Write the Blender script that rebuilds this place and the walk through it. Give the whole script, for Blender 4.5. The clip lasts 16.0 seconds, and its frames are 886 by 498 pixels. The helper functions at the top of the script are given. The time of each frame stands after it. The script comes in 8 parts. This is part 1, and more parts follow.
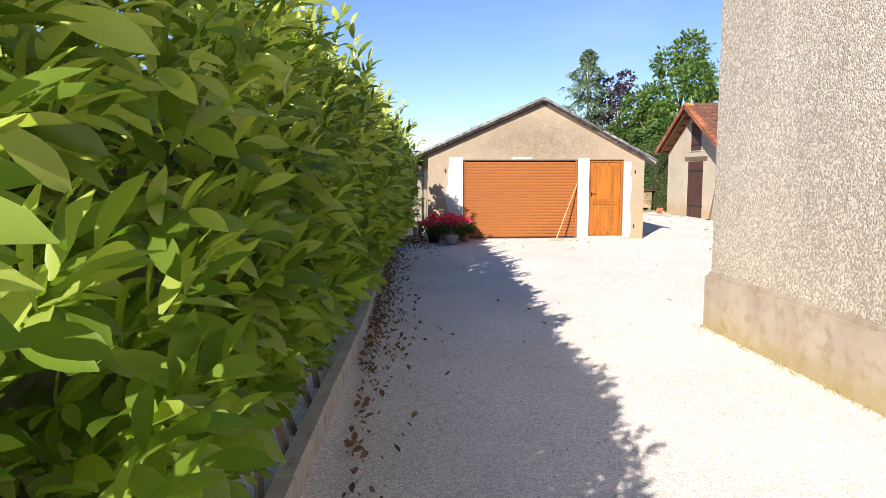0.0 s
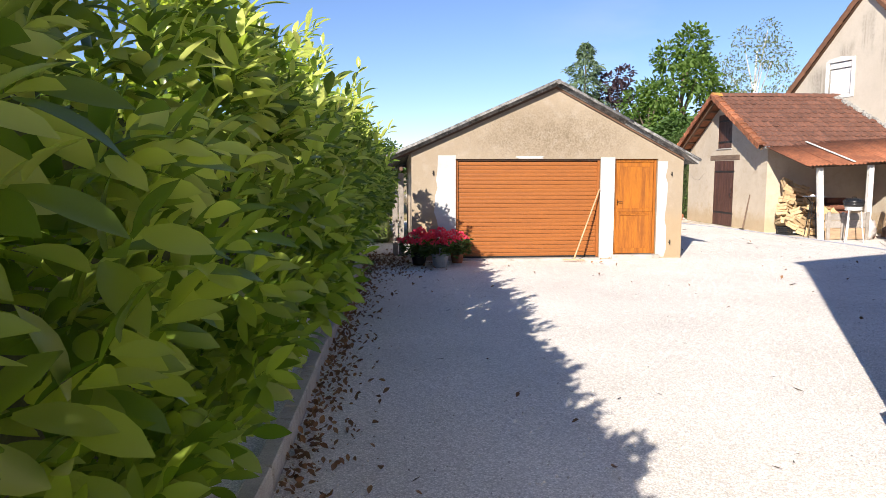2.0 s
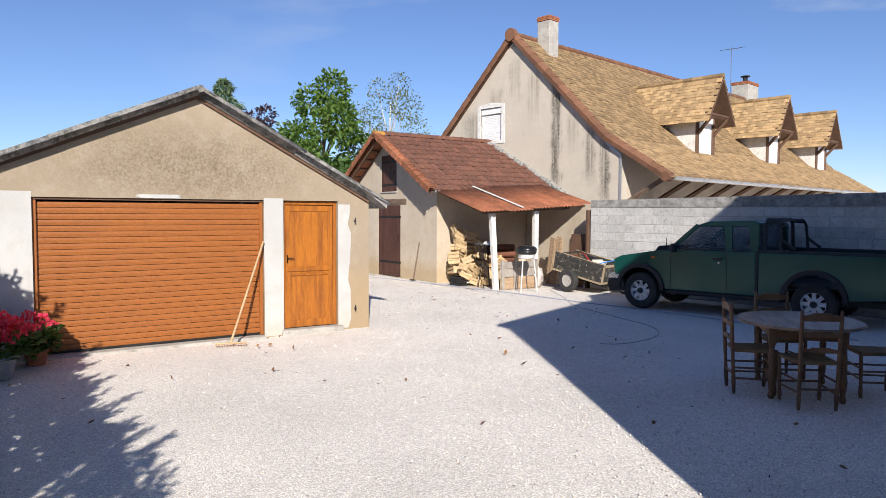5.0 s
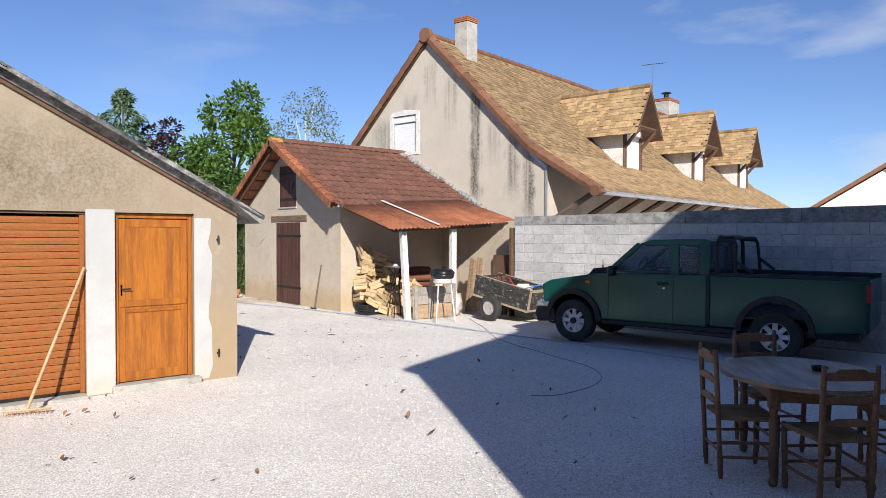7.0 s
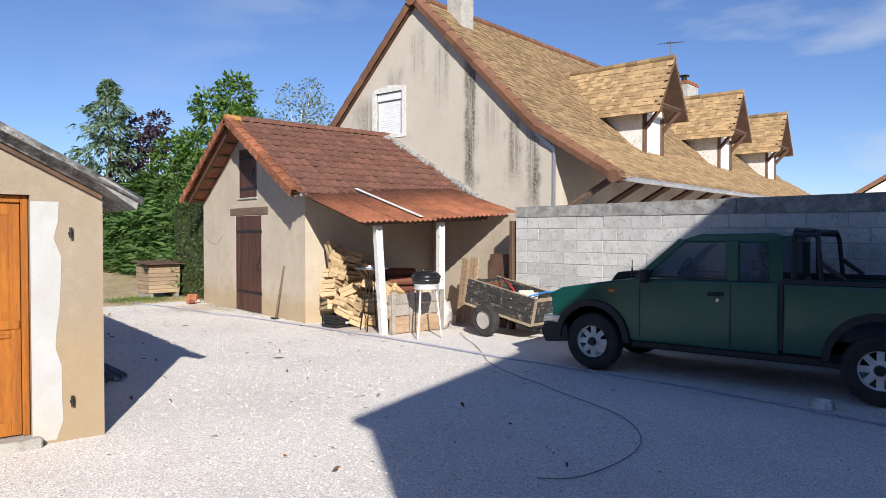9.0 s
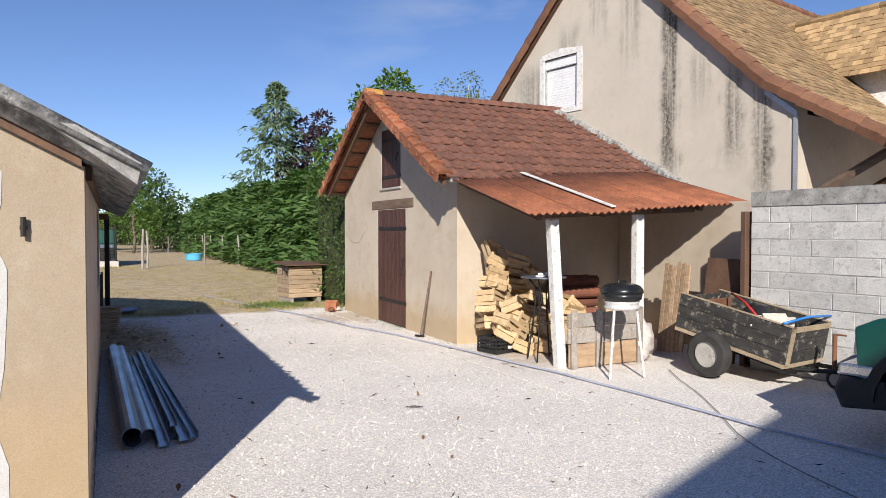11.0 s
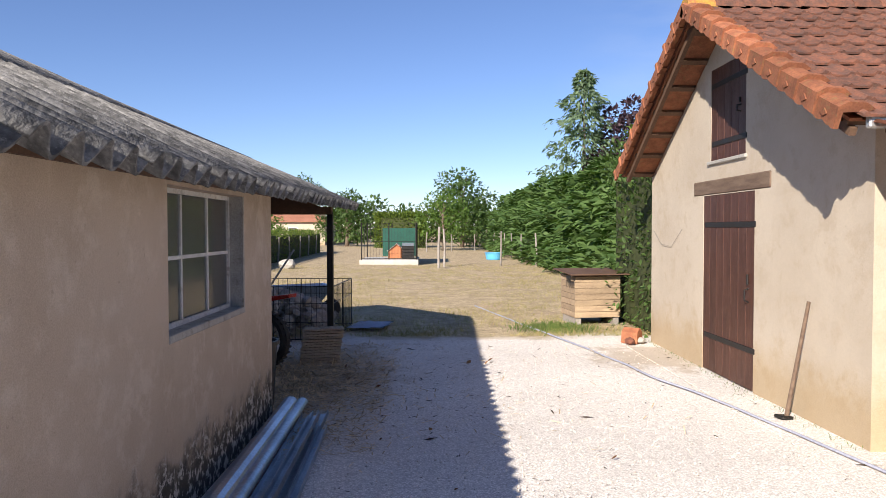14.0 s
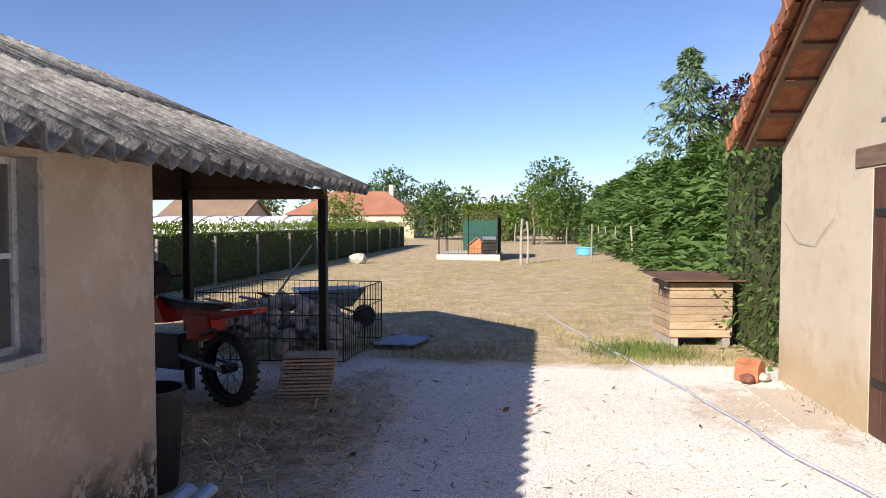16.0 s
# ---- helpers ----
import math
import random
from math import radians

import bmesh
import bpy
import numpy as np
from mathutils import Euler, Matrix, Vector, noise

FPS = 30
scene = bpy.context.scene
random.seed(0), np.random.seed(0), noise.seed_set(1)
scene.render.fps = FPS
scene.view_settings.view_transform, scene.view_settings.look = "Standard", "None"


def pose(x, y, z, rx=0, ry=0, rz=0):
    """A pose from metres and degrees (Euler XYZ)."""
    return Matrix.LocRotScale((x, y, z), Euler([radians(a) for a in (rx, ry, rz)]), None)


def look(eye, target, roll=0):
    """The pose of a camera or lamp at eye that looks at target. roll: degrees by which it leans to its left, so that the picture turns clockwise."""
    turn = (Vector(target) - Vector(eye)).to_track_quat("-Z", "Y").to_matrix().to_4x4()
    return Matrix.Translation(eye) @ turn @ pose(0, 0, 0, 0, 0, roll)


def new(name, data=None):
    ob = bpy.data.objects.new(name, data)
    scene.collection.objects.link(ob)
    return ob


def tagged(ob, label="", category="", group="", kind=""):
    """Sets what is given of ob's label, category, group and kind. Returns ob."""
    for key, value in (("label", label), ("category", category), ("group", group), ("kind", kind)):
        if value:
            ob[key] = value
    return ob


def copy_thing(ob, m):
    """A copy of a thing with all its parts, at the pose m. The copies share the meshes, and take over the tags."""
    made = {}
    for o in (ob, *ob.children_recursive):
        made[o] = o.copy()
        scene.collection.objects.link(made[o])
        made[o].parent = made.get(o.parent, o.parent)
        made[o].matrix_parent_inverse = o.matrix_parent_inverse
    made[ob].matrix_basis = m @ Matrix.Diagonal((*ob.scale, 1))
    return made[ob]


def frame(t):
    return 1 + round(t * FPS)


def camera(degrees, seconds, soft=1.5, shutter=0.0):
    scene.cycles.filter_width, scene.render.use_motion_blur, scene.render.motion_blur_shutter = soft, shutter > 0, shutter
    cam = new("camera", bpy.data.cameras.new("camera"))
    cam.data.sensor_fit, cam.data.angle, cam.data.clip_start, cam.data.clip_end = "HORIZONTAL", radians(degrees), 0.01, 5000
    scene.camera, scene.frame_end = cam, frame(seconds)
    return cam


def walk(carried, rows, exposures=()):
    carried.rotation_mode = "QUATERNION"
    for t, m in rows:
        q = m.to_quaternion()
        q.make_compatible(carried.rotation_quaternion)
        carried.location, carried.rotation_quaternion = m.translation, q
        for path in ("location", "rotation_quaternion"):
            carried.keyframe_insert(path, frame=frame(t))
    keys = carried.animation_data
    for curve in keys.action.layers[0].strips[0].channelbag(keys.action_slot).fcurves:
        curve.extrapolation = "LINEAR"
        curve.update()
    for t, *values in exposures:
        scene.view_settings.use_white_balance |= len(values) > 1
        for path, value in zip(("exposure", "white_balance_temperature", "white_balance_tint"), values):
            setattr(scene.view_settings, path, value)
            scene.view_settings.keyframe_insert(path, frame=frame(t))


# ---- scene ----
# ---- camera ----
cam = camera(65.2, 16.0, soft=0.8)
PATH = [
    (0, (-0.639, -2.528, 1.731), (-0.501, -0.545, 1.509), -0.1),
    (0.5, (-0.566, -1.598, 1.722), (-0.424, 0.385, 1.497), -0.4),
    (1, (-0.467, -0.661, 1.736), (-0.321, 1.321, 1.509), -0.3),
    (1.5, (-0.381, 0.256, 1.742), (-0.229, 2.237, 1.518), -0.3),
    (2, (-0.318, 1.185, 1.799), (-0.153, 3.166, 1.574), -0.1),
    (2.5, (-0.367, 1.956, 1.811), (-0.107, 3.928, 1.596), -0.0),
    (3, (-0.318, 2.721, 1.814), (0.09, 4.669, 1.619), 0.1),
    (3.5, (-0.185, 3.447, 1.828), (0.419, 5.345, 1.655), 0.1),
    (4, (0.039, 4.05, 1.833), (0.867, 5.863, 1.677), 0.1),
    (4.5, (0.293, 4.562, 1.816), (1.279, 6.297, 1.693), 0.3),
    (5, (0.55, 5.03, 1.825), (1.661, 6.69, 1.726), 0.2),
    (5.2, (0.681, 5.227, 1.84), (1.815, 6.872, 1.747), 0.3),
    (7.5, (2.663, 7.092, 1.773), (3.971, 8.605, 1.736), -0.1),
    (8, (3.231, 7.56, 1.778), (4.542, 9.069, 1.739), -0.2),
    (8.2, (3.444, 7.753, 1.774), (4.749, 9.268, 1.732), -0.1),
    (10.3, (5.352, 10.235, 1.665), (6.452, 11.905, 1.621), 0.0),
    (10.5, (5.512, 10.518, 1.666), (6.544, 12.231, 1.62), 0.1),
    (11, (5.815, 11.288, 1.706), (6.716, 13.073, 1.654), -0.0),
    (11.5, (6.16, 11.912, 1.717), (6.898, 13.77, 1.663), -0.3),
    (12, (6.404, 12.582, 1.696), (6.966, 14.5, 1.645), -0.3),
    (12.5, (6.703, 13.272, 1.683), (7.089, 15.233, 1.633), -0.3),
    (13, (6.919, 13.959, 1.68), (7.184, 15.94, 1.629), -0.2),
    (13.5, (7.104, 14.66, 1.677), (7.26, 16.654, 1.623), -0.1),
    (14, (7.302, 15.314, 1.706), (7.349, 17.313, 1.648), -0.1),
    (14.5, (7.478, 15.932, 1.715), (7.417, 17.93, 1.648), -0.2),
    (15, (7.683, 16.577, 1.718), (7.556, 18.572, 1.646), -0.2),
    (15.5, (7.845, 17.251, 1.694), (7.666, 19.242, 1.618), -0.0),
    (16, (7.986, 17.932, 1.677), (7.751, 19.917, 1.599), 0.0),
]
EXPOSURE = [(0.0, 0.93, 6620, 10), (2.0, 0.9, 6600, 10), (3.5, 0.74, 6500, 10), (5.0, 0.52, 6380, 9), (8.0, 0.5, 6200, 8), (11.0, 0.46, 6320, 9), (13.0, 0.66, 6480, 10), (14.5, 0.84, 6650, 11), (16.0, 0.88, 6700, 11)]
walk(cam, [(t, look(eye, target, roll)) for t, eye, target, roll in PATH], EXPOSURE)

# ---- light: clear afternoon sky, low sun from behind the hedge ----
SUN_TO = Vector((0.42, 0.778, -0.469))
world = bpy.data.worlds.new("sky")
scene.world = world
world.use_nodes = True
wn, wl = world.node_tree.nodes, world.node_tree.links
background = wn["Background"]
sky = wn.new("ShaderNodeTexSky")
sky.sky_type, sky.sun_disc = "NISHITA", False
sky.sun_elevation, sky.sun_rotation = radians(28.0), radians(208.4)
sky.altitude, sky.air_density, sky.dust_density, sky.ozone_density = 1200, 1.0, 0.0, 3.0
coord = wn.new("ShaderNodeTexCoord")
stretch = wn.new("ShaderNodeMapping")
stretch.inputs["Scale"].default_value = (1.1, 1.1, 4.2)
puffs = wn.new("ShaderNodeTexNoise")
puffs.inputs["Scale"].default_value, puffs.inputs["Detail"].default_value = 2.1, 7
bank = wn.new("ShaderNodeMapRange")
bank.inputs["From Min"].default_value, bank.inputs["From Max"].default_value = 0.53, 0.74
east = wn.new("ShaderNodeVectorMath")
east.operation = "DOT_PRODUCT"
east.inputs[1].default_value = (0.93, 0.3, 0.0)
where = wn.new("ShaderNodeMapRange")
where.inputs["From Min"].default_value, where.inputs["From Max"].default_value = 0.45, 0.9
amount = wn.new("ShaderNodeMath")
amount.operation = "MULTIPLY"
clouds = wn.new("ShaderNodeMixRGB")
clouds.inputs[2].default_value = (6.5, 6.8, 7.4, 1)
wl.new(coord.outputs["Generated"], stretch.inputs[0])
wl.new(stretch.outputs[0], puffs.inputs["Vector"])
wl.new(puffs.outputs[0], bank.inputs["Value"])
wl.new(coord.outputs["Generated"], east.inputs[0])
wl.new(east.outputs["Value"], where.inputs["Value"])
wl.new(bank.outputs[0], amount.inputs[0])
wl.new(where.outputs[0], amount.inputs[1])
wl.new(amount.outputs[0], clouds.inputs[0])
deeper = wn.new("ShaderNodeMixRGB")
deeper.blend_type = "MULTIPLY"
deeper.inputs[0].default_value, deeper.inputs[2].default_value = 1.0, (0.88, 0.905, 1.1, 1)
wl.new(sky.outputs[0], deeper.inputs[1])
wl.new(deeper.outputs[0], clouds.inputs[1])
wl.new(clouds.outputs[0], background.inputs["Color"])
background.inputs["Strength"].default_value = 0.078
sun = new("sun", bpy.data.lights.new("sun", "SUN"))
sun.data.energy, sun.data.angle, sun.data.color = 5.0, radians(0.53), (1.0, 0.92, 0.82)
sun.matrix_world = look(-SUN_TO * 40, (0, 0, 0))


# ---- materials ----
def shader(name):
    m = bpy.data.materials.new(name)
    m.use_nodes = True
    nt = m.node_tree
    return m, nt.nodes, nt.links, nt.nodes["Principled BSDF"]


def noise_node(n, l, vec, scale, detail=4, rough=0.55, stretch=None):
    t = n.new("ShaderNodeTexNoise")
    t.inputs["Scale"].default_value, t.inputs["Detail"].default_value, t.inputs["Roughness"].default_value = scale, detail, rough
    if stretch:
        mp = n.new("ShaderNodeMapping")
        mp.inputs["Scale"].default_value = stretch
        l.new(vec, mp.inputs[0])
        vec = mp.outputs[0]
    l.new(vec, t.inputs["Vector"])
    return t.outputs[0]


def ranged(n, l, value, a, b, lo=0.0, hi=1.0):
    r = n.new("ShaderNodeMapRange")
    r.interpolation_type = "SMOOTHSTEP"
    for k, v in (("From Min", a), ("From Max", b), ("To Min", lo), ("To Max", hi)):
        r.inputs[k].default_value = v
    l.new(value, r.inputs["Value"])
    return r.outputs[0]


def calc(n, l, op, a, b):
    c = n.new("ShaderNodeMath")
    c.operation = op
    for k, v in enumerate((a, b)):
        if isinstance(v, (int, float)):
            c.inputs[k].default_value = v
        else:
            l.new(v, c.inputs[k])
    return c.outputs[0]


def mixed(n, l, fac, a, b, mode="MIX"):
    x = n.new("ShaderNodeMixRGB")
    x.blend_type = mode
    for k, v in enumerate((fac, a, b)):
        if isinstance(v, (int, float)):
            x.inputs[k].default_value = v
        elif isinstance(v, tuple):
            x.inputs[k].default_value = (*v[:3], 1)
        else:
            l.new(v, x.inputs[k])
    return x.outputs[0]


def bumped(n, l, p, height, strength, dist=0.01):
    b = n.new("ShaderNodeBump")
    b.inputs["Strength"].default_value, b.inputs["Distance"].default_value = strength, dist
    l.new(height, b.inputs["Height"])
    l.new(b.outputs[0], p.inputs["Normal"])


def place_vec(n, l, shift=True):
    """Object coordinates, moved by each object's own random number."""
    c = n.new("ShaderNodeTexCoord").outputs["Object"]
    if not shift:
        return c, None
    info = n.new("ShaderNodeObjectInfo")
    add = n.new("ShaderNodeVectorMath")
    add.operation = "ADD"
    l.new(c, add.inputs[0])
    m = calc(n, l, "MULTIPLY", info.outputs["Random"], 37.0)
    l.new(m, add.inputs[1])
    return add.outputs[0], info.outputs["Random"]


def surf(name, c1, c2, rough=0.8, scale=3.0, fine=60.0, bump=0.3, metal=0.0, spread=0.0, stretch=None, spec=0.4, dist=0.006, dirt=None, island=0.0):
    """Two tones mixed at a large and a fine scale, grain in the relief, and a spread of brightness from object to object."""
    m, n, l, p = shader(name)
    vec, rnd = place_vec(n, l)
    big = noise_node(n, l, vec, scale, 5, 0.6, stretch)
    small = noise_node(n, l, vec, fine, 3, 0.6, stretch)
    col = mixed(n, l, ranged(n, l, big, 0.32, 0.68), c1, c2)
    col = mixed(n, l, 1.0, col, ranged(n, l, small, 0.2, 0.8, 0.78, 1.16), "MULTIPLY")
    if dirt:
        spots = noise_node(n, l, vec, scale * 2.7, 6, 0.7)
        col = mixed(n, l, ranged(n, l, spots, 0.52, 0.7, 0, 0.8), col, dirt)
    if spread:
        col = mixed(n, l, 1.0, col, ranged(n, l, rnd, 0, 1, 1 - spread, 1 + spread), "MULTIPLY")
    if island:
        geo = n.new("ShaderNodeNewGeometry")
        col = mixed(n, l, 1.0, col, ranged(n, l, geo.outputs["Random Per Island"], 0, 1, 1 - island, 1 + island), "MULTIPLY")
    l.new(col, p.inputs["Base Color"])
    p.inputs["Metallic"].default_value = metal
    p.inputs["Specular IOR Level"].default_value = spec
    l.new(ranged(n, l, big, 0.2, 0.8, max(rough - 0.08, 0.03), min(rough + 0.08, 1)), p.inputs["Roughness"])
    if bump:
        bumped(n, l, p, calc(n, l, "ADD", small, calc(n, l, "MULTIPLY", big, 0.6)), bump, dist)
    return m


def leafy(name, c1, c2, gloss=0.45, through_light=0.35, young=None):
    """Leaf: tone by leaf, glossy face, some light passing through."""
    m, n, l, p = shader(name)
    geo = n.new("ShaderNodeNewGeometry")
    info = n.new("ShaderNodeObjectInfo")
    tone = calc(n, l, "FRACT", calc(n, l, "ADD", geo.outputs["Random Per Island"], info.outputs["Random"]), 0)
    col = mixed(n, l, tone, c1, c2)
    vec, _ = place_vec(n, l, False)
    # young: pale new growth, with sunlit tops also put into the colour by height
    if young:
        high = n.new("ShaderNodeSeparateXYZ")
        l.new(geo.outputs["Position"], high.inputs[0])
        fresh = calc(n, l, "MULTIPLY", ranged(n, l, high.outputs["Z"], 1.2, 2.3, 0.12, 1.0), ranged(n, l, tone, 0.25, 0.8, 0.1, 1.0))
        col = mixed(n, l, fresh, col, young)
    col = mixed(n, l, 1.0, col, ranged(n, l, noise_node(n, l, vec, 1.3, 3), 0.25, 0.75, 0.75, 1.2), "MULTIPLY")
    l.new(col, p.inputs["Base Color"])
    p.inputs["Roughness"].default_value = gloss
    t = n.new("ShaderNodeBsdfTranslucent")
    l.new(mixed(n, l, 1.0, col, (1.1, 1.25, 0.45), "MULTIPLY"), t.inputs["Color"])
    mx = n.new("ShaderNodeMixShader")
    mx.inputs[0].default_value = through_light
    l.new(p.outputs[0], mx.inputs[1])
    l.new(t.outputs[0], mx.inputs[2])
    l.new(mx.outputs[0], n["Material Output"].inputs["Surface"])
    return m


def ground_material():
    m, n, l, p = shader("ground_gravel_and_dry_grass")
    vec, _ = place_vec(n, l, False)
    sep = n.new("ShaderNodeSeparateXYZ")
    l.new(vec, sep.inputs[0])
    wav = noise_node(n, l, vec, 0.7, 5, 0.6)
    edge = calc(n, l, "ADD", sep.outputs["Y"], calc(n, l, "MULTIPLY", calc(n, l, "SUBTRACT", wav, 0.5), 2.2))
    grassy = ranged(n, l, edge, 25.9, 26.7)
    # crushed limestone
    stones = n.new("ShaderNodeTexVoronoi")
    stones.inputs["Scale"].default_value = 78
    l.new(vec, stones.inputs["Vector"])
    bits = n.new("ShaderNodeTexVoronoi")
    bits.inputs["Scale"].default_value = 190
    l.new(vec, bits.inputs["Vector"])
    tone = n.new("ShaderNodeSeparateColor")
    l.new(stones.outputs["Color"], tone.inputs[0])
    gravel = mixed(n, l, tone.outputs[0], (0.66, 0.61, 0.555), (0.99, 0.935, 0.875))
    gravel = mixed(n, l, 1.0, gravel, ranged(n, l, stones.outputs["Distance"], 0.0, 0.8, 1.12, 0.76), "MULTIPLY")
    gravel = mixed(n, l, 1.0, gravel, ranged(n, l, noise_node(n, l, vec, 0.55, 4), 0.3, 0.7, 0.92, 1.05), "MULTIPLY")
    dust = noise_node(n, l, vec, 3.0, 6, 0.7)
    gravel = mixed(n, l, ranged(n, l, dust, 0.6, 0.78, 0, 0.35), gravel, (0.36, 0.3, 0.24))
    # trodden earth under the car port and in the porch
    for cx, cy, r in ((5.1, 23.4, 1.9), (11.8, 19.4, 1.3), (0.0, 15.4, 0.9), (10.35, 24.5, 0.9)):
        far = n.new("ShaderNodeVectorMath")
        far.operation = "DISTANCE"
        l.new(vec, far.inputs[0])
        far.inputs[1].default_value = (cx, cy, 0)
        ragged = calc(n, l, "ADD", far.outputs["Value"], calc(n, l, "MULTIPLY", calc(n, l, "SUBTRACT", dust, 0.5), 2.4))
        gravel = mixed(n, l, ranged(n, l, ragged, r * 0.55, r * 1.15, 0.7, 0.0), gravel, (0.42, 0.34, 0.25))
    # dry summer lawn
    g1 = noise_node(n, l, vec, 0.35, 6, 0.65)
    g2 = noise_node(n, l, vec, 9.0, 5, 0.7)
    g3 = noise_node(n, l, vec, 70.0, 3, 0.7)
    grass = mixed(n, l, ranged(n, l, g2, 0.3, 0.7), (0.6, 0.475, 0.31), (0.42, 0.33, 0.205))
    grass = mixed(n, l, ranged(n, l, g1, 0.55, 0.72, 0, 0.4), grass, (0.29, 0.25, 0.11))
    bare = noise_node(n, l, vec, 0.9, 5, 0.6)
    grass = mixed(n, l, ranged(n, l, bare, 0.54, 0.7, 0, 0.7), grass, (0.5, 0.37, 0.26))
    grass = mixed(n, l, 1.0, grass, ranged(n, l, g3, 0.25, 0.75, 0.55, 1.3), "MULTIPLY")
    grass = mixed(n, l, 1.0, grass, ranged(n, l, noise_node(n, l, vec, 2.4, 6, 0.75), 0.3, 0.7, 0.66, 1.15), "MULTIPLY")
    l.new(mixed(n, l, grassy, gravel, grass), p.inputs["Base Color"])
    p.inputs["Roughness"].default_value = 0.95
    p.inputs["Specular IOR Level"].default_value = 0.15
    rough_stone = calc(n, l, "SUBTRACT", calc(n, l, "MULTIPLY", bits.outputs["Distance"], -0.4), stones.outputs["Distance"])
    h = n.new("ShaderNodeMix")
    l.new(grassy, h.inputs[0])
    l.new(rough_stone, h.inputs[2])
    l.new(calc(n, l, "ADD", g3, calc(n, l, "MULTIPLY", g2, 2.0)), h.inputs[3])
    bumped(n, l, p, h.outputs[0], 0.33, 0.008)
    return m


# where rain runs down the farmhouse gable: place across, half width, top, foot, strength
STREAKS = [(-1.62, 0.26, 6.1, 2.6, 1.0), (-2.8, 0.3, 4.6, 2.9, 0.75), (-3.3, 0.24, 4.2, 2.2, 0.95), (0.0, 0.3, 6.9, 5.5, 0.6), (-0.75, 0.28, 6.4, 4.9, 0.55), (0.8, 0.35, 6.0, 4.9, 0.6), (1.9, 0.6, 5.4, 3.6, 0.55), (-2.2, 0.25, 5.0, 3.9, 0.45), (1.0, 0.9, 4.3, 3.4, 0.3)]


def plaster(name, c1, c2, stain, damp=(0.3, 0.27, 0.22), damp_top=0.5, low=0.0, streak=None, band=None, grain=45.0, peel=0.0, blot=0.65):
    """Old render: blotches, fine sand grain, damp foot; streak: black rain streaks; band: (z0, z1) of grey algae."""
    m, n, l, p = shader(name)
    vec, _ = place_vec(n, l, False)
    sep = n.new("ShaderNodeSeparateXYZ")
    l.new(vec, sep.inputs[0])
    a = noise_node(n, l, vec, 1.1, 6, 0.62)
    b = noise_node(n, l, vec, 5.0, 6, 0.65)
    f = noise_node(n, l, vec, grain * 3, 3, 0.7)
    col = mixed(n, l, ranged(n, l, a, 0.35, 0.65), c1, c2)
    col = mixed(n, l, ranged(n, l, b, 0.48, 0.68, 0, blot), col, stain)
    pocks = noise_node(n, l, vec, 23.0, 4, 0.7)
    col = mixed(n, l, ranged(n, l, pocks, 0.62, 0.74, 0, 0.4), col, tuple(q * 0.55 for q in c1))
    foot = calc(n, l, "SUBTRACT", damp_top + low, calc(n, l, "ADD", sep.outputs["Z"], calc(n, l, "MULTIPLY", b, -0.6)))
    col = mixed(n, l, ranged(n, l, foot, 0.0, 0.5, 0, 0.6), col, damp)
    if band:
        mid = calc(n, l, "ABSOLUTE", calc(n, l, "SUBTRACT", sep.outputs["Z"], (band[0] + band[1]) / 2), 0)
        inside = ranged(n, l, mid, 0.0, (band[1] - band[0]) / 2, 1, 0)
        aside = calc(n, l, "ABSOLUTE", calc(n, l, "SUBTRACT", sep.outputs["X"], band[2]), 0)
        inside = calc(n, l, "MULTIPLY", inside, ranged(n, l, aside, 0.4, 2.4, 1.0, 0.15))
        speck = ranged(n, l, noise_node(n, l, vec, 30.0, 4, 0.8), 0.4, 0.62, 0.35, 1.0)
        inside = calc(n, l, "MULTIPLY", inside, speck)
        patch = ranged(n, l, noise_node(n, l, vec, 2.6, 8, 0.75), 0.2, 0.62)
        col = mixed(n, l, calc(n, l, "MULTIPLY", calc(n, l, "MULTIPLY", inside, patch), 1.0), col, (0.16, 0.122, 0.08))
    if peel:
        flake = noise_node(n, l, vec, 14.0, 6, 0.75)
        up_to = calc(n, l, "SUBTRACT", sep.outputs["Z"], calc(n, l, "MULTIPLY", b, peel * 1.6))
        worn = ranged(n, l, up_to, -0.3 * peel, 0.25 * peel, 0.95, 0.0)
        col = mixed(n, l, worn, col, mixed(n, l, ranged(n, l, flake, 0.5, 0.58), (0.07, 0.065, 0.055), (0.55, 0.52, 0.47)))
    if streak:
        wob = calc(n, l, "MULTIPLY", calc(n, l, "SUBTRACT", noise_node(n, l, vec, 1.6, 4, 0.6), 0.5), 0.5)
        across = calc(n, l, "ADD", sep.outputs["Y"], wob)
        fibres = ranged(n, l, noise_node(n, l, vec, 1.0, 5, 0.65, (7.0, 7.0, 0.25)), 0.34, 0.6, 0.15, 1)
        ragged = ranged(n, l, noise_node(n, l, vec, 16, 6, 0.75), 0.3, 0.6, 0.3, 1)
        dark = calc(n, l, "MULTIPLY", fibres, ragged)
        for v, half, top, foot_z, force in STREAKS:
            near = ranged(n, l, calc(n, l, "ABSOLUTE", calc(n, l, "SUBTRACT", across, v), 0), half * 0.25, half, 1, 0)
            under_top = ranged(n, l, sep.outputs["Z"], top - 0.5, top, 1, 0.0)
            over_foot = ranged(n, l, sep.outputs["Z"], foot_z - 0.4, foot_z + 0.5, 0.0, 1)
            spot = calc(n, l, "MULTIPLY", calc(n, l, "MULTIPLY", near, under_top), calc(n, l, "MULTIPLY", over_foot, dark))
            col = mixed(n, l, calc(n, l, "MULTIPLY", spot, force), col, streak)
    col = mixed(n, l, 1.0, col, ranged(n, l, f, 0.2, 0.8, 0.86, 1.1), "MULTIPLY")
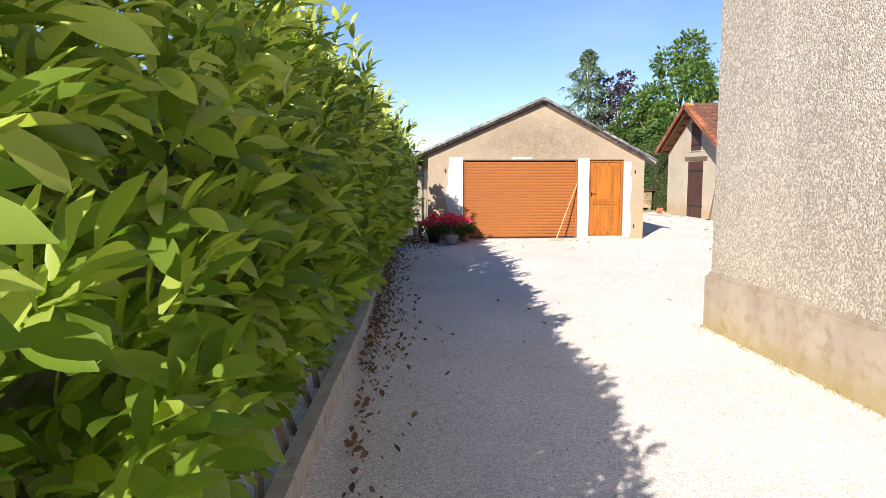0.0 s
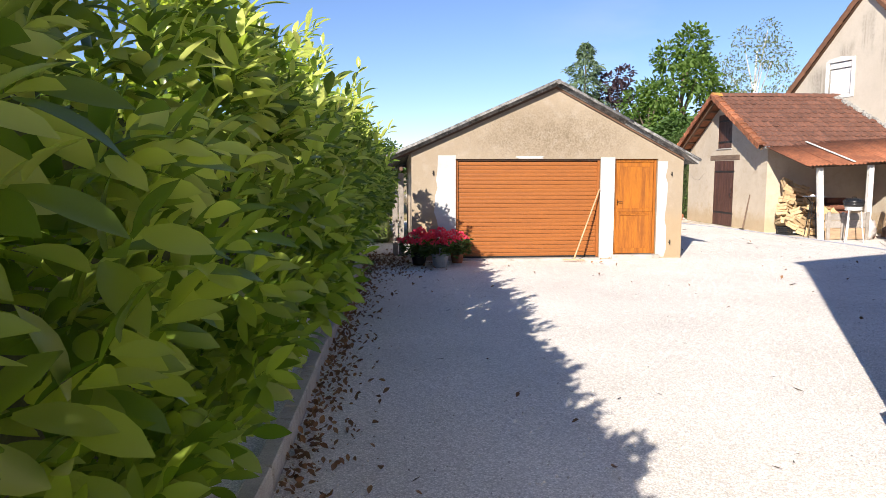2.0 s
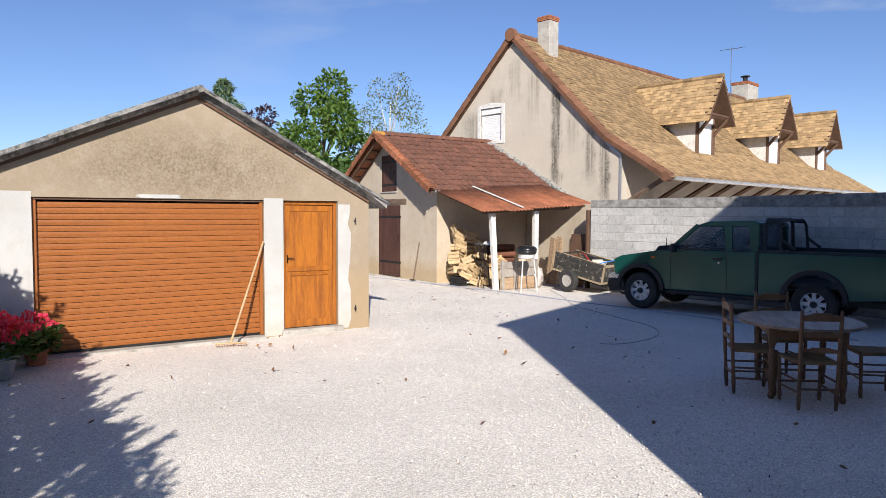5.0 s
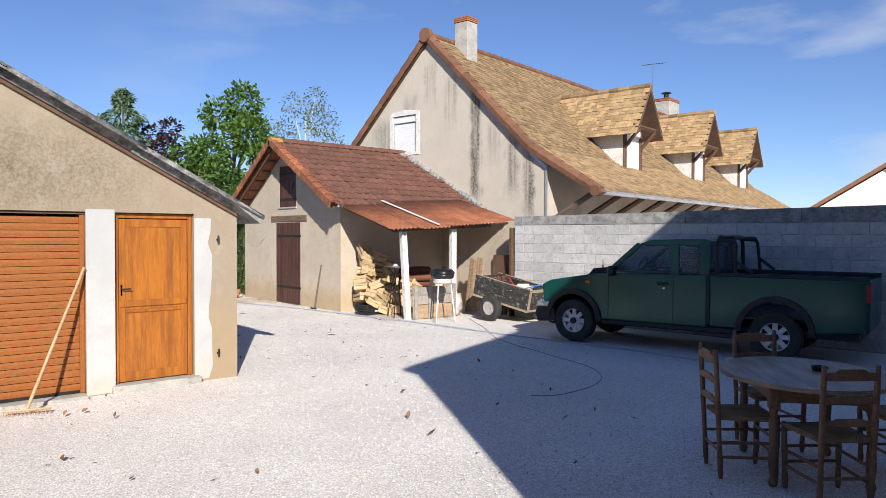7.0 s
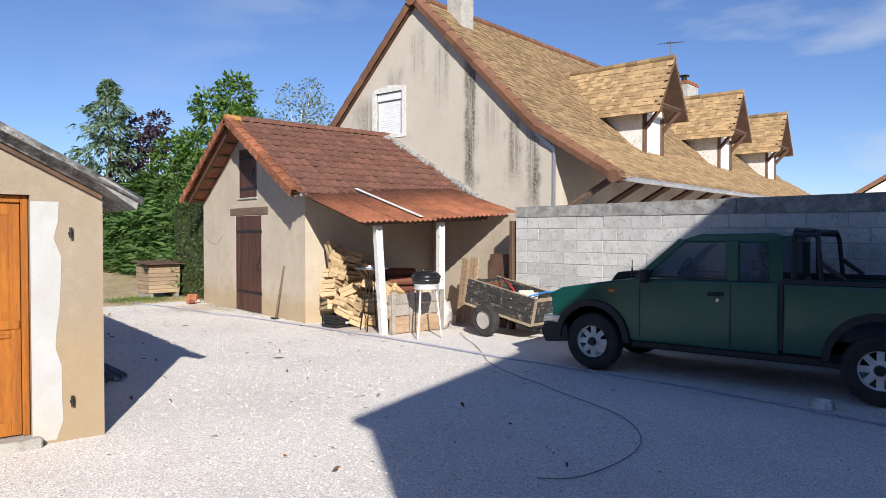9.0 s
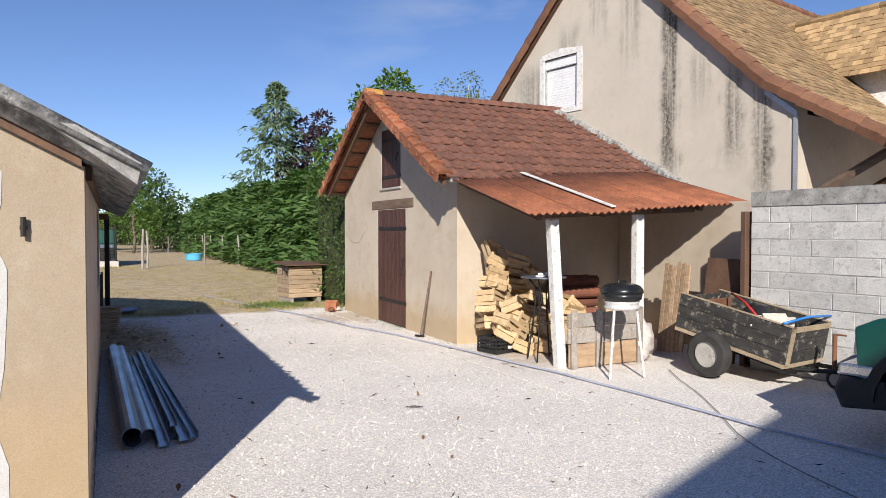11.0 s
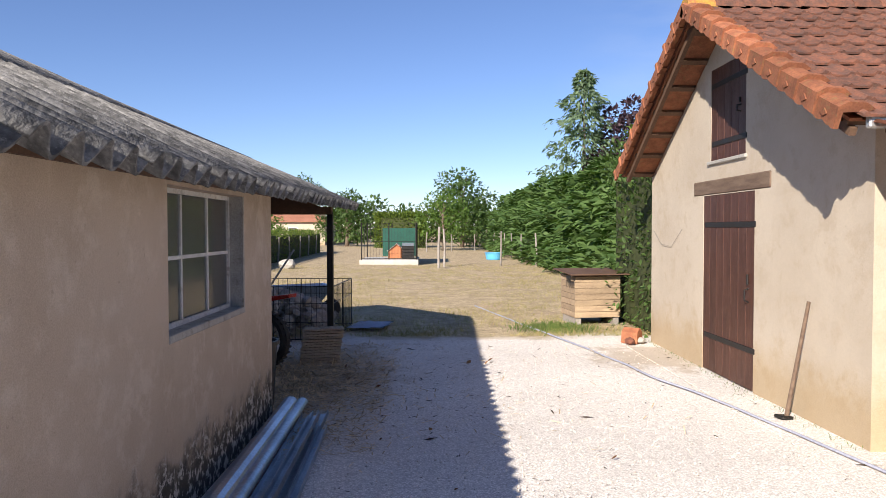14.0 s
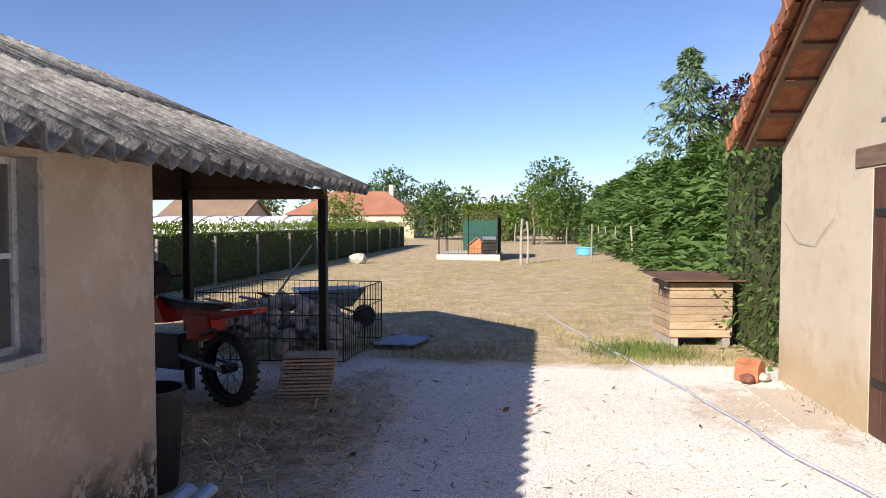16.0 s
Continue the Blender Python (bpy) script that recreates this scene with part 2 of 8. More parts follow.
    l.new(col, p.inputs["Base Color"])
    p.inputs["Roughness"].default_value = 0.93
    p.inputs["Specular IOR Level"].default_value = 0.2
    bumped(n, l, p, calc(n, l, "ADD", f, calc(n, l, "MULTIPLY", b, 1.5)), 0.35, 0.008)
    return m


def pebbledash():
    m, n, l, p = shader("pebbledash_render")
    vec, _ = place_vec(n, l, False)
    v = n.new("ShaderNodeTexVoronoi")
    v.inputs["Scale"].default_value = 58
    warp = mixed(n, l, 0.012, vec, n.new("ShaderNodeTexNoise").outputs[1])
    l.new(warp, v.inputs["Vector"])
    tone = n.new("ShaderNodeSeparateColor")
    l.new(v.outputs["Color"], tone.inputs[0])
    col = mixed(n, l, ranged(n, l, tone.outputs[0], 0.2, 0.9), (0.36, 0.31, 0.245), (0.62, 0.555, 0.465))
    big = noise_node(n, l, vec, 1.3, 5, 0.6, (1, 1, 0.25))
    col = mixed(n, l, 1.0, col, ranged(n, l, big, 0.3, 0.7, 0.84, 1.08), "MULTIPLY")
    l.new(col, p.inputs["Base Color"])
    p.inputs["Roughness"].default_value = 0.9
    bumped(n, l, p, calc(n, l, "SUBTRACT", 1.0, v.outputs["Distance"]), 0.5, 0.012)
    return m


def glassy(name, tint=(0.9, 0.95, 0.95), rough=0.02, see=0.75, base=(0.03, 0.04, 0.04)):
    m, n, l, p = shader(name)
    p.inputs["Base Color"].default_value = (*base, 1)
    p.inputs["Roughness"].default_value = rough
    t = n.new("ShaderNodeBsdfTransparent")
    t.inputs["Color"].default_value = (*tint, 1)
    mx = n.new("ShaderNodeMixShader")
    mx.inputs[0].default_value = see
    l.new(p.outputs[0], mx.inputs[1])
    l.new(t.outputs[0], mx.inputs[2])
    l.new(mx.outputs[0], n["Material Output"].inputs["Surface"])
    return m


GROUND = ground_material()
GARAGE_RENDER = plaster("ochre_garage_render", (0.325, 0.262, 0.19), (0.36, 0.295, 0.218), (0.43, 0.38, 0.32), (0.36, 0.26, 0.15), 0.9, band=(1.6, 3.35, 3.1), blot=0.3)
SIDE_RENDER = plaster("pinkish_side_render", (0.48, 0.38, 0.285), (0.56, 0.45, 0.345), (0.66, 0.56, 0.45), (0.2, 0.17, 0.13), 0.3, peel=0.45)
SHED_RENDER = plaster("cream_shed_render", (0.5, 0.425, 0.335), (0.55, 0.475, 0.38), (0.46, 0.375, 0.28), (0.42, 0.3, 0.16), 0.4)
HOUSE_RENDER = plaster("streaked_house_render", (0.53, 0.475, 0.405), (0.49, 0.44, 0.37), (0.44, 0.39, 0.325), (0.4, 0.37, 0.32), -3, streak=(0.055, 0.05, 0.04), blot=0.4)
PATCH_WHITE = plaster("white_cement_patch", (0.46, 0.455, 0.445), (0.53, 0.525, 0.515), (0.43, 0.39, 0.34), (0.5, 0.44, 0.36), 0.15, blot=0.35)
PEBBLE = pebbledash()
PLINTH = plaster("mossy_cement_plinth", (0.4, 0.33, 0.26), (0.5, 0.43, 0.345), (0.3, 0.235, 0.17), (0.4, 0.3, 0.1), 0.12)
CEMENT = surf("grey_cement", (0.36, 0.34, 0.31), (0.46, 0.44, 0.4), 0.92, 4, 90, 0.4, dirt=(0.2, 0.18, 0.15))
BLOCK = surf("grey_concrete_block", (0.44, 0.43, 0.415), (0.53, 0.52, 0.505), 0.94, 5.5, 80, 0.8, spread=0.1, dirt=(0.24, 0.235, 0.22))
MORTAR = surf("recessed_mortar", (0.42, 0.41, 0.395), (0.3, 0.293, 0.28), 0.95, 4, 80, 0.4)
CAP = surf("lichen_stained_coping", (0.2, 0.195, 0.185), (0.36, 0.35, 0.335), 0.95, 6, 90, 0.5, dirt=(0.07, 0.07, 0.065))
FIBRE = surf("weathered_fibre_cement", (0.085, 0.082, 0.077), (0.27, 0.26, 0.245), 0.95, 9.0, 40, 0.6, spread=0.1, dirt=(0.4, 0.385, 0.36), dist=0.012)
TILE_RED = surf("mossy_red_roof_tile", (0.21, 0.085, 0.052), (0.115, 0.06, 0.046), 0.92, 11, 60, 0.7, spread=0.14, dirt=(0.085, 0.066, 0.052))
TILE_EDGE = surf("orange_verge_tile", (0.36, 0.135, 0.066), (0.23, 0.085, 0.045), 0.85, 8, 60, 0.5, spread=0.25, dirt=(0.25, 0.16, 0.07))
TILE_OLD = surf("old_brown_plain_tile", (0.36, 0.245, 0.125), (0.29, 0.19, 0.095), 0.92, 5, 50, 0.4, spread=0.25, island=0.24, dirt=(0.2, 0.15, 0.09))
TILE_RIDGE = surf("red_ridge_tile", (0.21, 0.1, 0.055), (0.17, 0.08, 0.048), 0.88, 5, 60, 0.4, spread=0.15, dirt=(0.14, 0.09, 0.06))
RUST = surf("rusty_corrugated_iron", (0.32, 0.115, 0.055), (0.2, 0.072, 0.038), 0.8, 3.0, 60, 0.3, metal=0.1, spread=0.12, dirt=(0.14, 0.075, 0.045))
ZINC = surf("bright_zinc_flashing", (0.62, 0.62, 0.62), (0.5, 0.5, 0.5), 0.45, 3, 50, 0.1, metal=0.7)
GALV = surf("galvanised_steel", (0.38, 0.43, 0.5), (0.3, 0.35, 0.42), 0.35, 3, 50, 0.1, metal=0.75, spread=0.15)
SHUTTER = surf("orange_brown_shutter", (0.3, 0.1, 0.022), (0.27, 0.088, 0.019), 0.5, 1.2, 40, 0.05)
DOOR_WOOD = surf("golden_oak_door", (0.4, 0.135, 0.016), (0.24, 0.075, 0.011), 0.5, 2.6, 22, 0.06, stretch=(4.5, 4.5, 0.4))
BROWN_PAINT = surf("dark_brown_painted_boards", (0.085, 0.033, 0.021), (0.06, 0.024, 0.016), 0.5, 4, 40, 0.3, stretch=(3, 3, 0.5), spread=0.12, dirt=(0.11, 0.055, 0.038))
OLD_OAK = surf("weathered_oak_beam", (0.13, 0.085, 0.06), (0.2, 0.14, 0.1), 0.85, 3, 40, 0.5, stretch=(6, 0.8, 6))
DARK_WOOD = surf("dark_rafter_wood", (0.1, 0.055, 0.035), (0.14, 0.08, 0.05), 0.8, 3, 40, 0.3)
WHITE_PAINT = surf("chalky_white_paint", (0.72, 0.71, 0.68), (0.62, 0.6, 0.57), 0.8, 5, 60, 0.3, dirt=(0.3, 0.26, 0.22))
PVC_WHITE = surf("white_plastic_shutter", (0.78, 0.78, 0.78), (0.72, 0.72, 0.72), 0.5, 2, 40, 0.05)
IRON = surf("black_iron", (0.02, 0.02, 0.02), (0.035, 0.03, 0.028), 0.5, 6, 60, 0.15, metal=0.4)
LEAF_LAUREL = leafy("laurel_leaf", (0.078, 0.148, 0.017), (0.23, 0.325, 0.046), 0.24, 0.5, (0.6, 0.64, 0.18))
GLASS = glassy("dusty_window_glass", (0.85, 0.85, 0.83), 0.08, 0.5, (0.2, 0.195, 0.18))
PALE_WOOD = surf("pale_poplar_slat", (0.62, 0.46, 0.27), (0.5, 0.35, 0.19), 0.75, 3, 40, 0.25, spread=0.14, stretch=(1, 6, 6))
KENNEL_WOOD = surf("sun_browned_plank", (0.4, 0.285, 0.18), (0.3, 0.2, 0.125), 0.85, 3, 40, 0.35, spread=0.2, stretch=(1, 6, 6), dirt=(0.2, 0.15, 0.11))
YELLOW_LICHEN = surf("yellow_lichened_tile", (0.36, 0.14, 0.06), (0.42, 0.25, 0.05), 0.95, 9, 60, 0.6, dirt=(0.46, 0.32, 0.07))
GREY_WOOD = surf("silvered_board", (0.34, 0.31, 0.28), (0.26, 0.23, 0.2), 0.9, 3, 40, 0.4, spread=0.15, dirt=(0.16, 0.13, 0.11))


# ---- building helpers ----
def thing(name, label, category, at=None, group="", kind=""):
    ob = new(name)
    ob.empty_display_size = 0.2
    if at is not None:
        ob.matrix_world = at
    return tagged(ob, label, category, group, kind)


def mesh_of(name, bm):
    me = bpy.data.meshes.new(name)
    bm.normal_update()
    bm.to_mesh(me)
    bm.free()
    return me


def part(name, bm, material, parent=None, label="", smooth=False, at=None, kind=""):
    """One mesh object under a thing or a part, placed in its parent's own space. bm: a bmesh or a finished mesh."""
    me = bm if isinstance(bm, bpy.types.Mesh) else mesh_of(name, bm)
    if material is not None and not me.materials:
        me.materials.append(material)
    if smooth:
        me.polygons.foreach_set("use_smooth", [True] * len(me.polygons))
    ob = new(name, me)
    if parent is not None:
        ob.parent = parent
    if at is not None:
        ob.matrix_basis = at
    return tagged(ob, label, kind=kind)


def solid(name, bm, material, label, category, kind="", smooth=False):
    ob = part(name, bm, material, None, "", smooth)
    return tagged(ob, label, category, "", kind)


def bmnew():
    return bmesh.new()


def box(bm, lo, hi, m=None, bevel=0.0):
    """A box between two corners, with eased edges if bevel is given."""
    v = [bm.verts.new((x, y, z)) for z in (lo[2], hi[2]) for y in (lo[1], hi[1]) for x in (lo[0], hi[0])]
    f = [bm.faces.new([v[i] for i in q]) for q in ((0, 2, 3, 1), (4, 5, 7, 6), (0, 1, 5, 4), (2, 6, 7, 3), (0, 4, 6, 2), (1, 3, 7, 5))]
    made = v
    if bevel:
        edges = list({e for q in f for e in q.edges})
        r = bmesh.ops.bevel(bm, geom=edges, offset=bevel, segments=1, affect="EDGES", profile=0.5)
        made = list({w for q in r["faces"] for w in q.verts} | {w for w in v if w.is_valid})
    if m is not None:
        bmesh.ops.transform(bm, matrix=m, verts=[w for w in made if w.is_valid])
    return made


def prism(bm, poly, axis, a, b, m=None):
    """A polygon of (u, w) pairs pushed along axis from a to b. x: (u, w) is (y, z); y: (x, z); z: (x, y)."""
    def put(u, w, s):
        return {"x": (s, u, w), "y": (u, s, w), "z": (u, w, s)}[axis]
    v0 = [bm.verts.new(put(u, w, a)) for u, w in poly]
    v1 = [bm.verts.new(put(u, w, b)) for u, w in poly]
    n = len(poly)
    fs = [bm.faces.new(v0[::-1]), bm.faces.new(v1)] + [bm.faces.new((v0[i], v0[(i + 1) % n], v1[(i + 1) % n], v1[i])) for i in range(n)]
    bmesh.ops.recalc_face_normals(bm, faces=fs)
    if m is not None:
        bmesh.ops.transform(bm, matrix=m, verts=v0 + v1)
    return v0 + v1


def rod(bm, p, q, r0, r1=None, seg=8, cap=True):
    """A round bar from p to q."""
    r1 = r0 if r1 is None else r1
    p, q = Vector(p), Vector(q)
    d = (q - p).normalized()
    u = d.cross(Vector((0, 0, 1)) if abs(d.z) < 0.9 else Vector((1, 0, 0))).normalized()
    w = d.cross(u)
    rings = []
    for c, r in ((p, r0), (q, r1)):
        rings.append([bm.verts.new(c + (u * math.cos(k * math.tau / seg) + w * math.sin(k * math.tau / seg)) * r) for k in range(seg)])
    for k in range(seg):
        bm.faces.new((rings[0][k], rings[1][k], rings[1][(k + 1) % seg], rings[0][(k + 1) % seg]))
    if cap:
        bm.faces.new(rings[0])
        bm.faces.new(rings[1][::-1])
    return rings


def bent(bm, pts, r, seg=8):
    """A tube along points."""
    pts = [Vector(p) for p in pts]
    rings, u = [], None
    for i, c in enumerate(pts):
        d = (pts[min(i + 1, len(pts) - 1)] - pts[max(i - 1, 0)]).normalized()
        if u is None:
            u = d.cross(Vector((0, 0, 1)) if abs(d.z) < 0.9 else Vector((1, 0, 0)))
        u = (u - d * u.dot(d)).normalized()
        w = d.cross(u)
        rr = r[i] if isinstance(r, (list, tuple)) else r
        rings.append([bm.verts.new(c + (u * math.cos(k * math.tau / seg) + w * math.sin(k * math.tau / seg)) * rr) for k in range(seg)])
    for a, b in zip(rings, rings[1:]):
        for k in range(seg):
            bm.faces.new((a[k], b[k], b[(k + 1) % seg], a[(k + 1) % seg]))
    bm.faces.new(rings[0])
    bm.faces.new(rings[-1][::-1])


def lathe(bm, prof, seg=20, m=None, cap=True):
    """A profile of (radius, z) turned about z."""
    rings = []
    for r, z in prof:
        rings.append([bm.verts.new((r * math.cos(k * math.tau / seg), r * math.sin(k * math.tau / seg), z)) for k in range(seg)])
    for a, b in zip(rings, rings[1:]):
        for k in range(seg):
            bm.faces.new((a[k], a[(k + 1) % seg], b[(k + 1) % seg], b[k]))
    if cap and prof[0][0] > 1e-4:
        bm.faces.new(rings[0][::-1])
    if cap and prof[-1][0] > 1e-4:
        bm.faces.new(rings[-1])
    if m is not None:
        bmesh.ops.transform(bm, matrix=m, verts=[v for r in rings for v in r])


def wavy(bm, u_len, w_len, pitch, amp, thick=0.006, per=6, m=None, ragged=0.0, rng=random):
    """A corrugated sheet: waves across u, w_len along the slope, from the origin."""
    n = max(2, round(u_len / pitch * per))
    rows = []
    for side in (0, 1):
        for w in (0, 1):
            rows.append([bm.verts.new((u_len * k / n, w_len * w, amp * math.sin(math.tau * u_len * k / n / pitch) - thick * side)) for k in range(n + 1)])
    a, b, c, d = rows
    for k in range(n):
        bm.faces.new((a[k], a[k + 1], b[k + 1], b[k]))
        bm.faces.new((c[k], d[k], d[k + 1], c[k + 1]))
        bm.faces.new((a[k], c[k], c[k + 1], a[k + 1]))
        bm.faces.new((b[k], b[k + 1], d[k + 1], d[k]))
    bm.faces.new((a[0], b[0], d[0], c[0]))
    bm.faces.new((a[n], c[n], d[n], b[n]))
    if m is not None:
        bmesh.ops.transform(bm, matrix=m, verts=[v for r in rows for v in r])


# ---- ground: one sheet from the yard to the horizon ----
def build_ground():
    xs = sorted(set([-900, -400, -200, -100, -60, -40, -25] + [round(-15 + 0.5 * k, 2) for k in range(71)] + [25, 40, 60, 100, 200, 400, 900]))
    ys = sorted(set([-900, -300, -100, -50, -25] + [round(-15 + 0.5 * k, 2) for k in range(130)] + [55, 65, 80, 100, 140, 200, 400, 900, 1800]))
    verts, faces = [], []
    for y in ys:
        for x in xs:
            soft = noise.noise((x * 0.35, y * 0.35, 0)) * 0.012 + noise.noise((x * 1.6, y * 1.6, 3)) * 0.006
            swell = 0.05 * noise.noise((x * 0.2, y * 0.2, 7)) if y > 28 else 0.0
            verts.append((x, y, (soft + swell if -15 <= x <= 20 and y < 60 else 0.0) - 0.01))
    w = len(xs)
    for j in range(len(ys) - 1):
        for i in range(w - 1):
            faces.append((j * w + i, j * w + i + 1, (j + 1) * w + i + 1, (j + 1) * w + i))
    me = bpy.data.meshes.new("ground")
    me.from_pydata(verts, [], faces)
    me.materials.append(GROUND)
    me.polygons.foreach_set("use_smooth", [True] * len(me.polygons))
    return tagged(new("ground", me), "pale limestone gravel yard running into dry summer lawn", "ground", kind="structure")


build_ground()


# ---- garage with car port ----
GX0, GX1, GY0, GY1, GRIDGE = 0.21, 5.78, 15.01, 21.65, 3.1
GSKEW = 0.016


def garage_slope(y, side=1):
    f = (y - 14.8) / 10.5
    return (3.5 - 0.23 * f - 1.98 - 0.09 * f) / 2.88 if side > 0 else 0.437


def garage_roof_z(x, y=15.0):
    return 3.5 - 0.23 * (y - 14.8) / 10.5 - garage_slope(y, 1 if x > GRIDGE else -1) * abs(x - GRIDGE)


def build_garage():
    g = thing("garage", "low ochre-rendered garage with corrugated fibre-cement roof", "garage", kind="structure")
    under = 0.07
    bm = bmnew()
    d = 0.2
    y0, y1 = GY0, GY0 + d
    outline = [(GX0, -0.05), (1.09, -0.05), (1.09, 2.03), (4.045, 2.03), (4.045, -0.05), (4.343, -0.05), (4.343, 2.03), (5.24, 2.03), (5.24, -0.05), (GX1, -0.05)]
    outline += [(x, garage_roof_z(x) - under) for x in (GX1, GRIDGE, GX0)]
    prism(bm, outline, "y", y0, y1)
    part("front_wall", bm, GARAGE_RENDER, g)
    bm = bmnew()
    wy0, wy1, wz0, wz1 = 19.24, 20.74, 1.1, 1.96
    top = garage_roof_z(GX1) - under
    for a, b, lo, hi in ((y1, wy0, -0.05, top), (wy1, GY1, -0.05, top), (wy0, wy1, -0.05, wz0), (wy0, wy1, wz1, top)):
        if hi == top:
            prism(bm, [(a, lo), (b, lo), (b, garage_roof_z(GX1, b) - under), (a, garage_roof_z(GX1, a) - under)], "x", GX1 - d, GX1)
        else:
            box(bm, (GX1 - d, a, lo), (GX1, b, hi))
    # dark timber plate, with the shadow band under the eave put into it
    plate = bmnew()
    prism(plate, [(y1, garage_roof_z(GX1, y1) - under - 0.06), (GY1, garage_roof_z(GX1, GY1) - under - 0.06), (GY1, garage_roof_z(GX1, GY1) - under + 0.02), (y1, garage_roof_z(GX1, y1) - under + 0.02)], "x", GX1 + 0.002, GX1 + 0.03)
    part("wall_plate", plate, DARK_WOOD, g, "dark timber strip doubling as the eave shadow band")
    part("side_wall", bm, SIDE_RENDER, g, "pinkish-buff side wall with damp peeling foot")
    bm = bmnew()
    box(bm, (GX0, y1, -0.05), (GX0 + d, GY1, garage_roof_z(GX0) - under))
    part("side_wall", bm, SIDE_RENDER, g)
    bm = bmnew()
    prism(bm, [(GX0 + d, -0.05), (GX1 - d, -0.05), (GX1 - d, garage_roof_z(GX1 - d) - under - 0.02), (GRIDGE, garage_roof_z(GRIDGE) - under - 0.02), (GX0 + d, garage_roof_z(GX0 + d) - under - 0.02)], "y", GY1 - d, GY1)
    part("back_wall", bm, SIDE_RENDER, g)
    bm = bmnew()
    box(bm, (GX0 + d, y1, 0.0), (GX1 - d, GY1 - d, 0.03))
    part("floor_slab", bm, CEMENT, g)
    # white cement made good round the openings
    rng = random.Random(4)
    for x0, x1, z0, z1 in ((0.72, 1.09, 0.0, 2.1), (4.045, 4.343, 0.0, 2.06), (5.24, 5.42, 0.02, 1.98), (2.35, 2.85, 2.035, 2.085)):
        bm = bmnew()
        n = 14
        lo_x = [x0 - (0 if x0 in (4.045, 5.24) else rng.uniform(-0.03, 0.07)) for _ in range(n)]
        hi_x = [x1 + (0 if x1 in (1.09, 4.343) else rng.uniform(-0.02, 0.05)) for _ in range(n)]
        poly = [(hi_x[k], z0 + (z1 - z0) * k / (n - 1)) for k in range(n)] + [(lo_x[k], z0 + (z1 - z0) * k / (n - 1)) for k in reversed(range(n))]
        prism(bm, poly, "y", y0 - 0.004, y0 + 0.002)
        part("cement_patch", bm, PATCH_WHITE, g, "white cement patch")
    bm = bmnew()
    box(bm, (1.0, y0 - 0.12, -0.03), (4.05, y1, 0.025), bevel=0.012)
    part("threshold", bm, CEMENT, g)
    bm = bmnew()
    box(bm, (4.3, y0 - 0.1, -0.03), (5.3, y1, 0.075), bevel=0.015)
    part("doorstep", bm, CEMENT, g)
    for x, z in ((0.64, 1.75), (5.53, 1.72), (5.53, 0.32)):
        bm = bmnew()
        rod(bm, (x, y0 - 0.03, z - 0.04), (x, y0 - 0.03, z + 0.05), 0.012)
        box(bm, (x - 0.015, y0 - 0.03, z - 0.01), (x + 0.015, y0 + 0.01, z + 0.01))
        part("shutter_hook", bm, IRON, g, "rusty iron shutter hook")
    # corrugated sheets, two courses a side, waves running down the slope
    slope = math.atan(0.45)
    run_r, run_l = 2.88 / math.cos(math.atan(0.5)), (GRIDGE + 0.3) / math.cos(slope)
    r0, r1 = 14.79, 25.28
    n = 12
    width = (r1 - r0) / n
    protos = {}
    for run, side in ((run_r, 1), (run_l, -1)):
        for k in range(2):
            bm = bmnew()
            wavy(bm, width + 0.03, run / 2 + 0.1, width / 4, 0.054, 0.016, 10)
            protos[side, k] = mesh_of("corrugated_sheet", bm)
            protos[side, k].materials.append(FIBRE)
            protos[side, k].polygons.foreach_set("use_smooth", [abs(p.normal.y) < 0.6 for p in protos[side, k].polygons])
        for j in range(n):
            for k in range(2):
                s0 = k * run / 2
                y = r0 + j * width
                dz = 0.022 + 0.006 * (1 - k) + rng.uniform(0, 0.004)
                slope = math.atan(garage_slope(y + width / 2, side))
                along = Vector((side * math.cos(slope), 0, -math.sin(slope)))
                normal = Vector((side * math.sin(slope), 0, math.cos(slope)))
                o = Vector((GRIDGE, y, garage_roof_z(GRIDGE, y))) + along * s0 + normal * dz
                u = Vector((0, 1, 0))
                m = Matrix((( u.x, along.x, normal.x, o.x), (u.y, along.y, normal.y, o.y), (u.z, along.z, normal.z, o.z), (0, 0, 0, 1)))
                part("corrugated_sheet", protos[side, k], None, g, at=m)
    for j in range(n):
        bm = bmnew()
        y = r0 + j * width
        for side in (1, -1):
            box(bm, (0, y - 0.01, -0.008), (0.2, y + width + 0.03, 0.008), pose(GRIDGE, 0, garage_roof_z(GRIDGE, y) + 0.04, 0, side * math.degrees(slope) if side > 0 else 180 - math.degrees(slope), 0))
        rod(bm, (GRIDGE, y - 0.01, garage_roof_z(GRIDGE, y) + 0.03), (GRIDGE, y + width + 0.03, garage_roof_z(GRIDGE, y) + 0.025), 0.05, seg=10)
        part("ridge_cap", bm, FIBRE, g)
    for x in (5.0, 4.0, GRIDGE + 0.1, 2.0, 1.0, 0.0):
        bm = bmnew()
        z = min(garage_roof_z(x, 15.2), garage_roof_z(x, 25.2)) - 0.115
        box(bm, (x - 0.04, 15.21, z), (x + 0.04, 25.2, z + 0.075)) if GX0 + 0.3 < x < GX1 - 0.3 else box(bm, (x - 0.03, 14.85, z), (x + 0.03, 25.2, z + 0.07))
        part("purlin", bm, DARK_WOOD, g)
    for x, y in ((5.87, 24.53), (4.49, 24.5), (0.1, 24.5)):
        bm = bmnew()
        box(bm, (x - 0.04, y - 0.04, -0.05), (x + 0.04, y + 0.04, garage_roof_z(x) - 0.1), bevel=0.006)
        part("post", bm, IRON, g, "black steel car-port post")
    bm = bmnew()
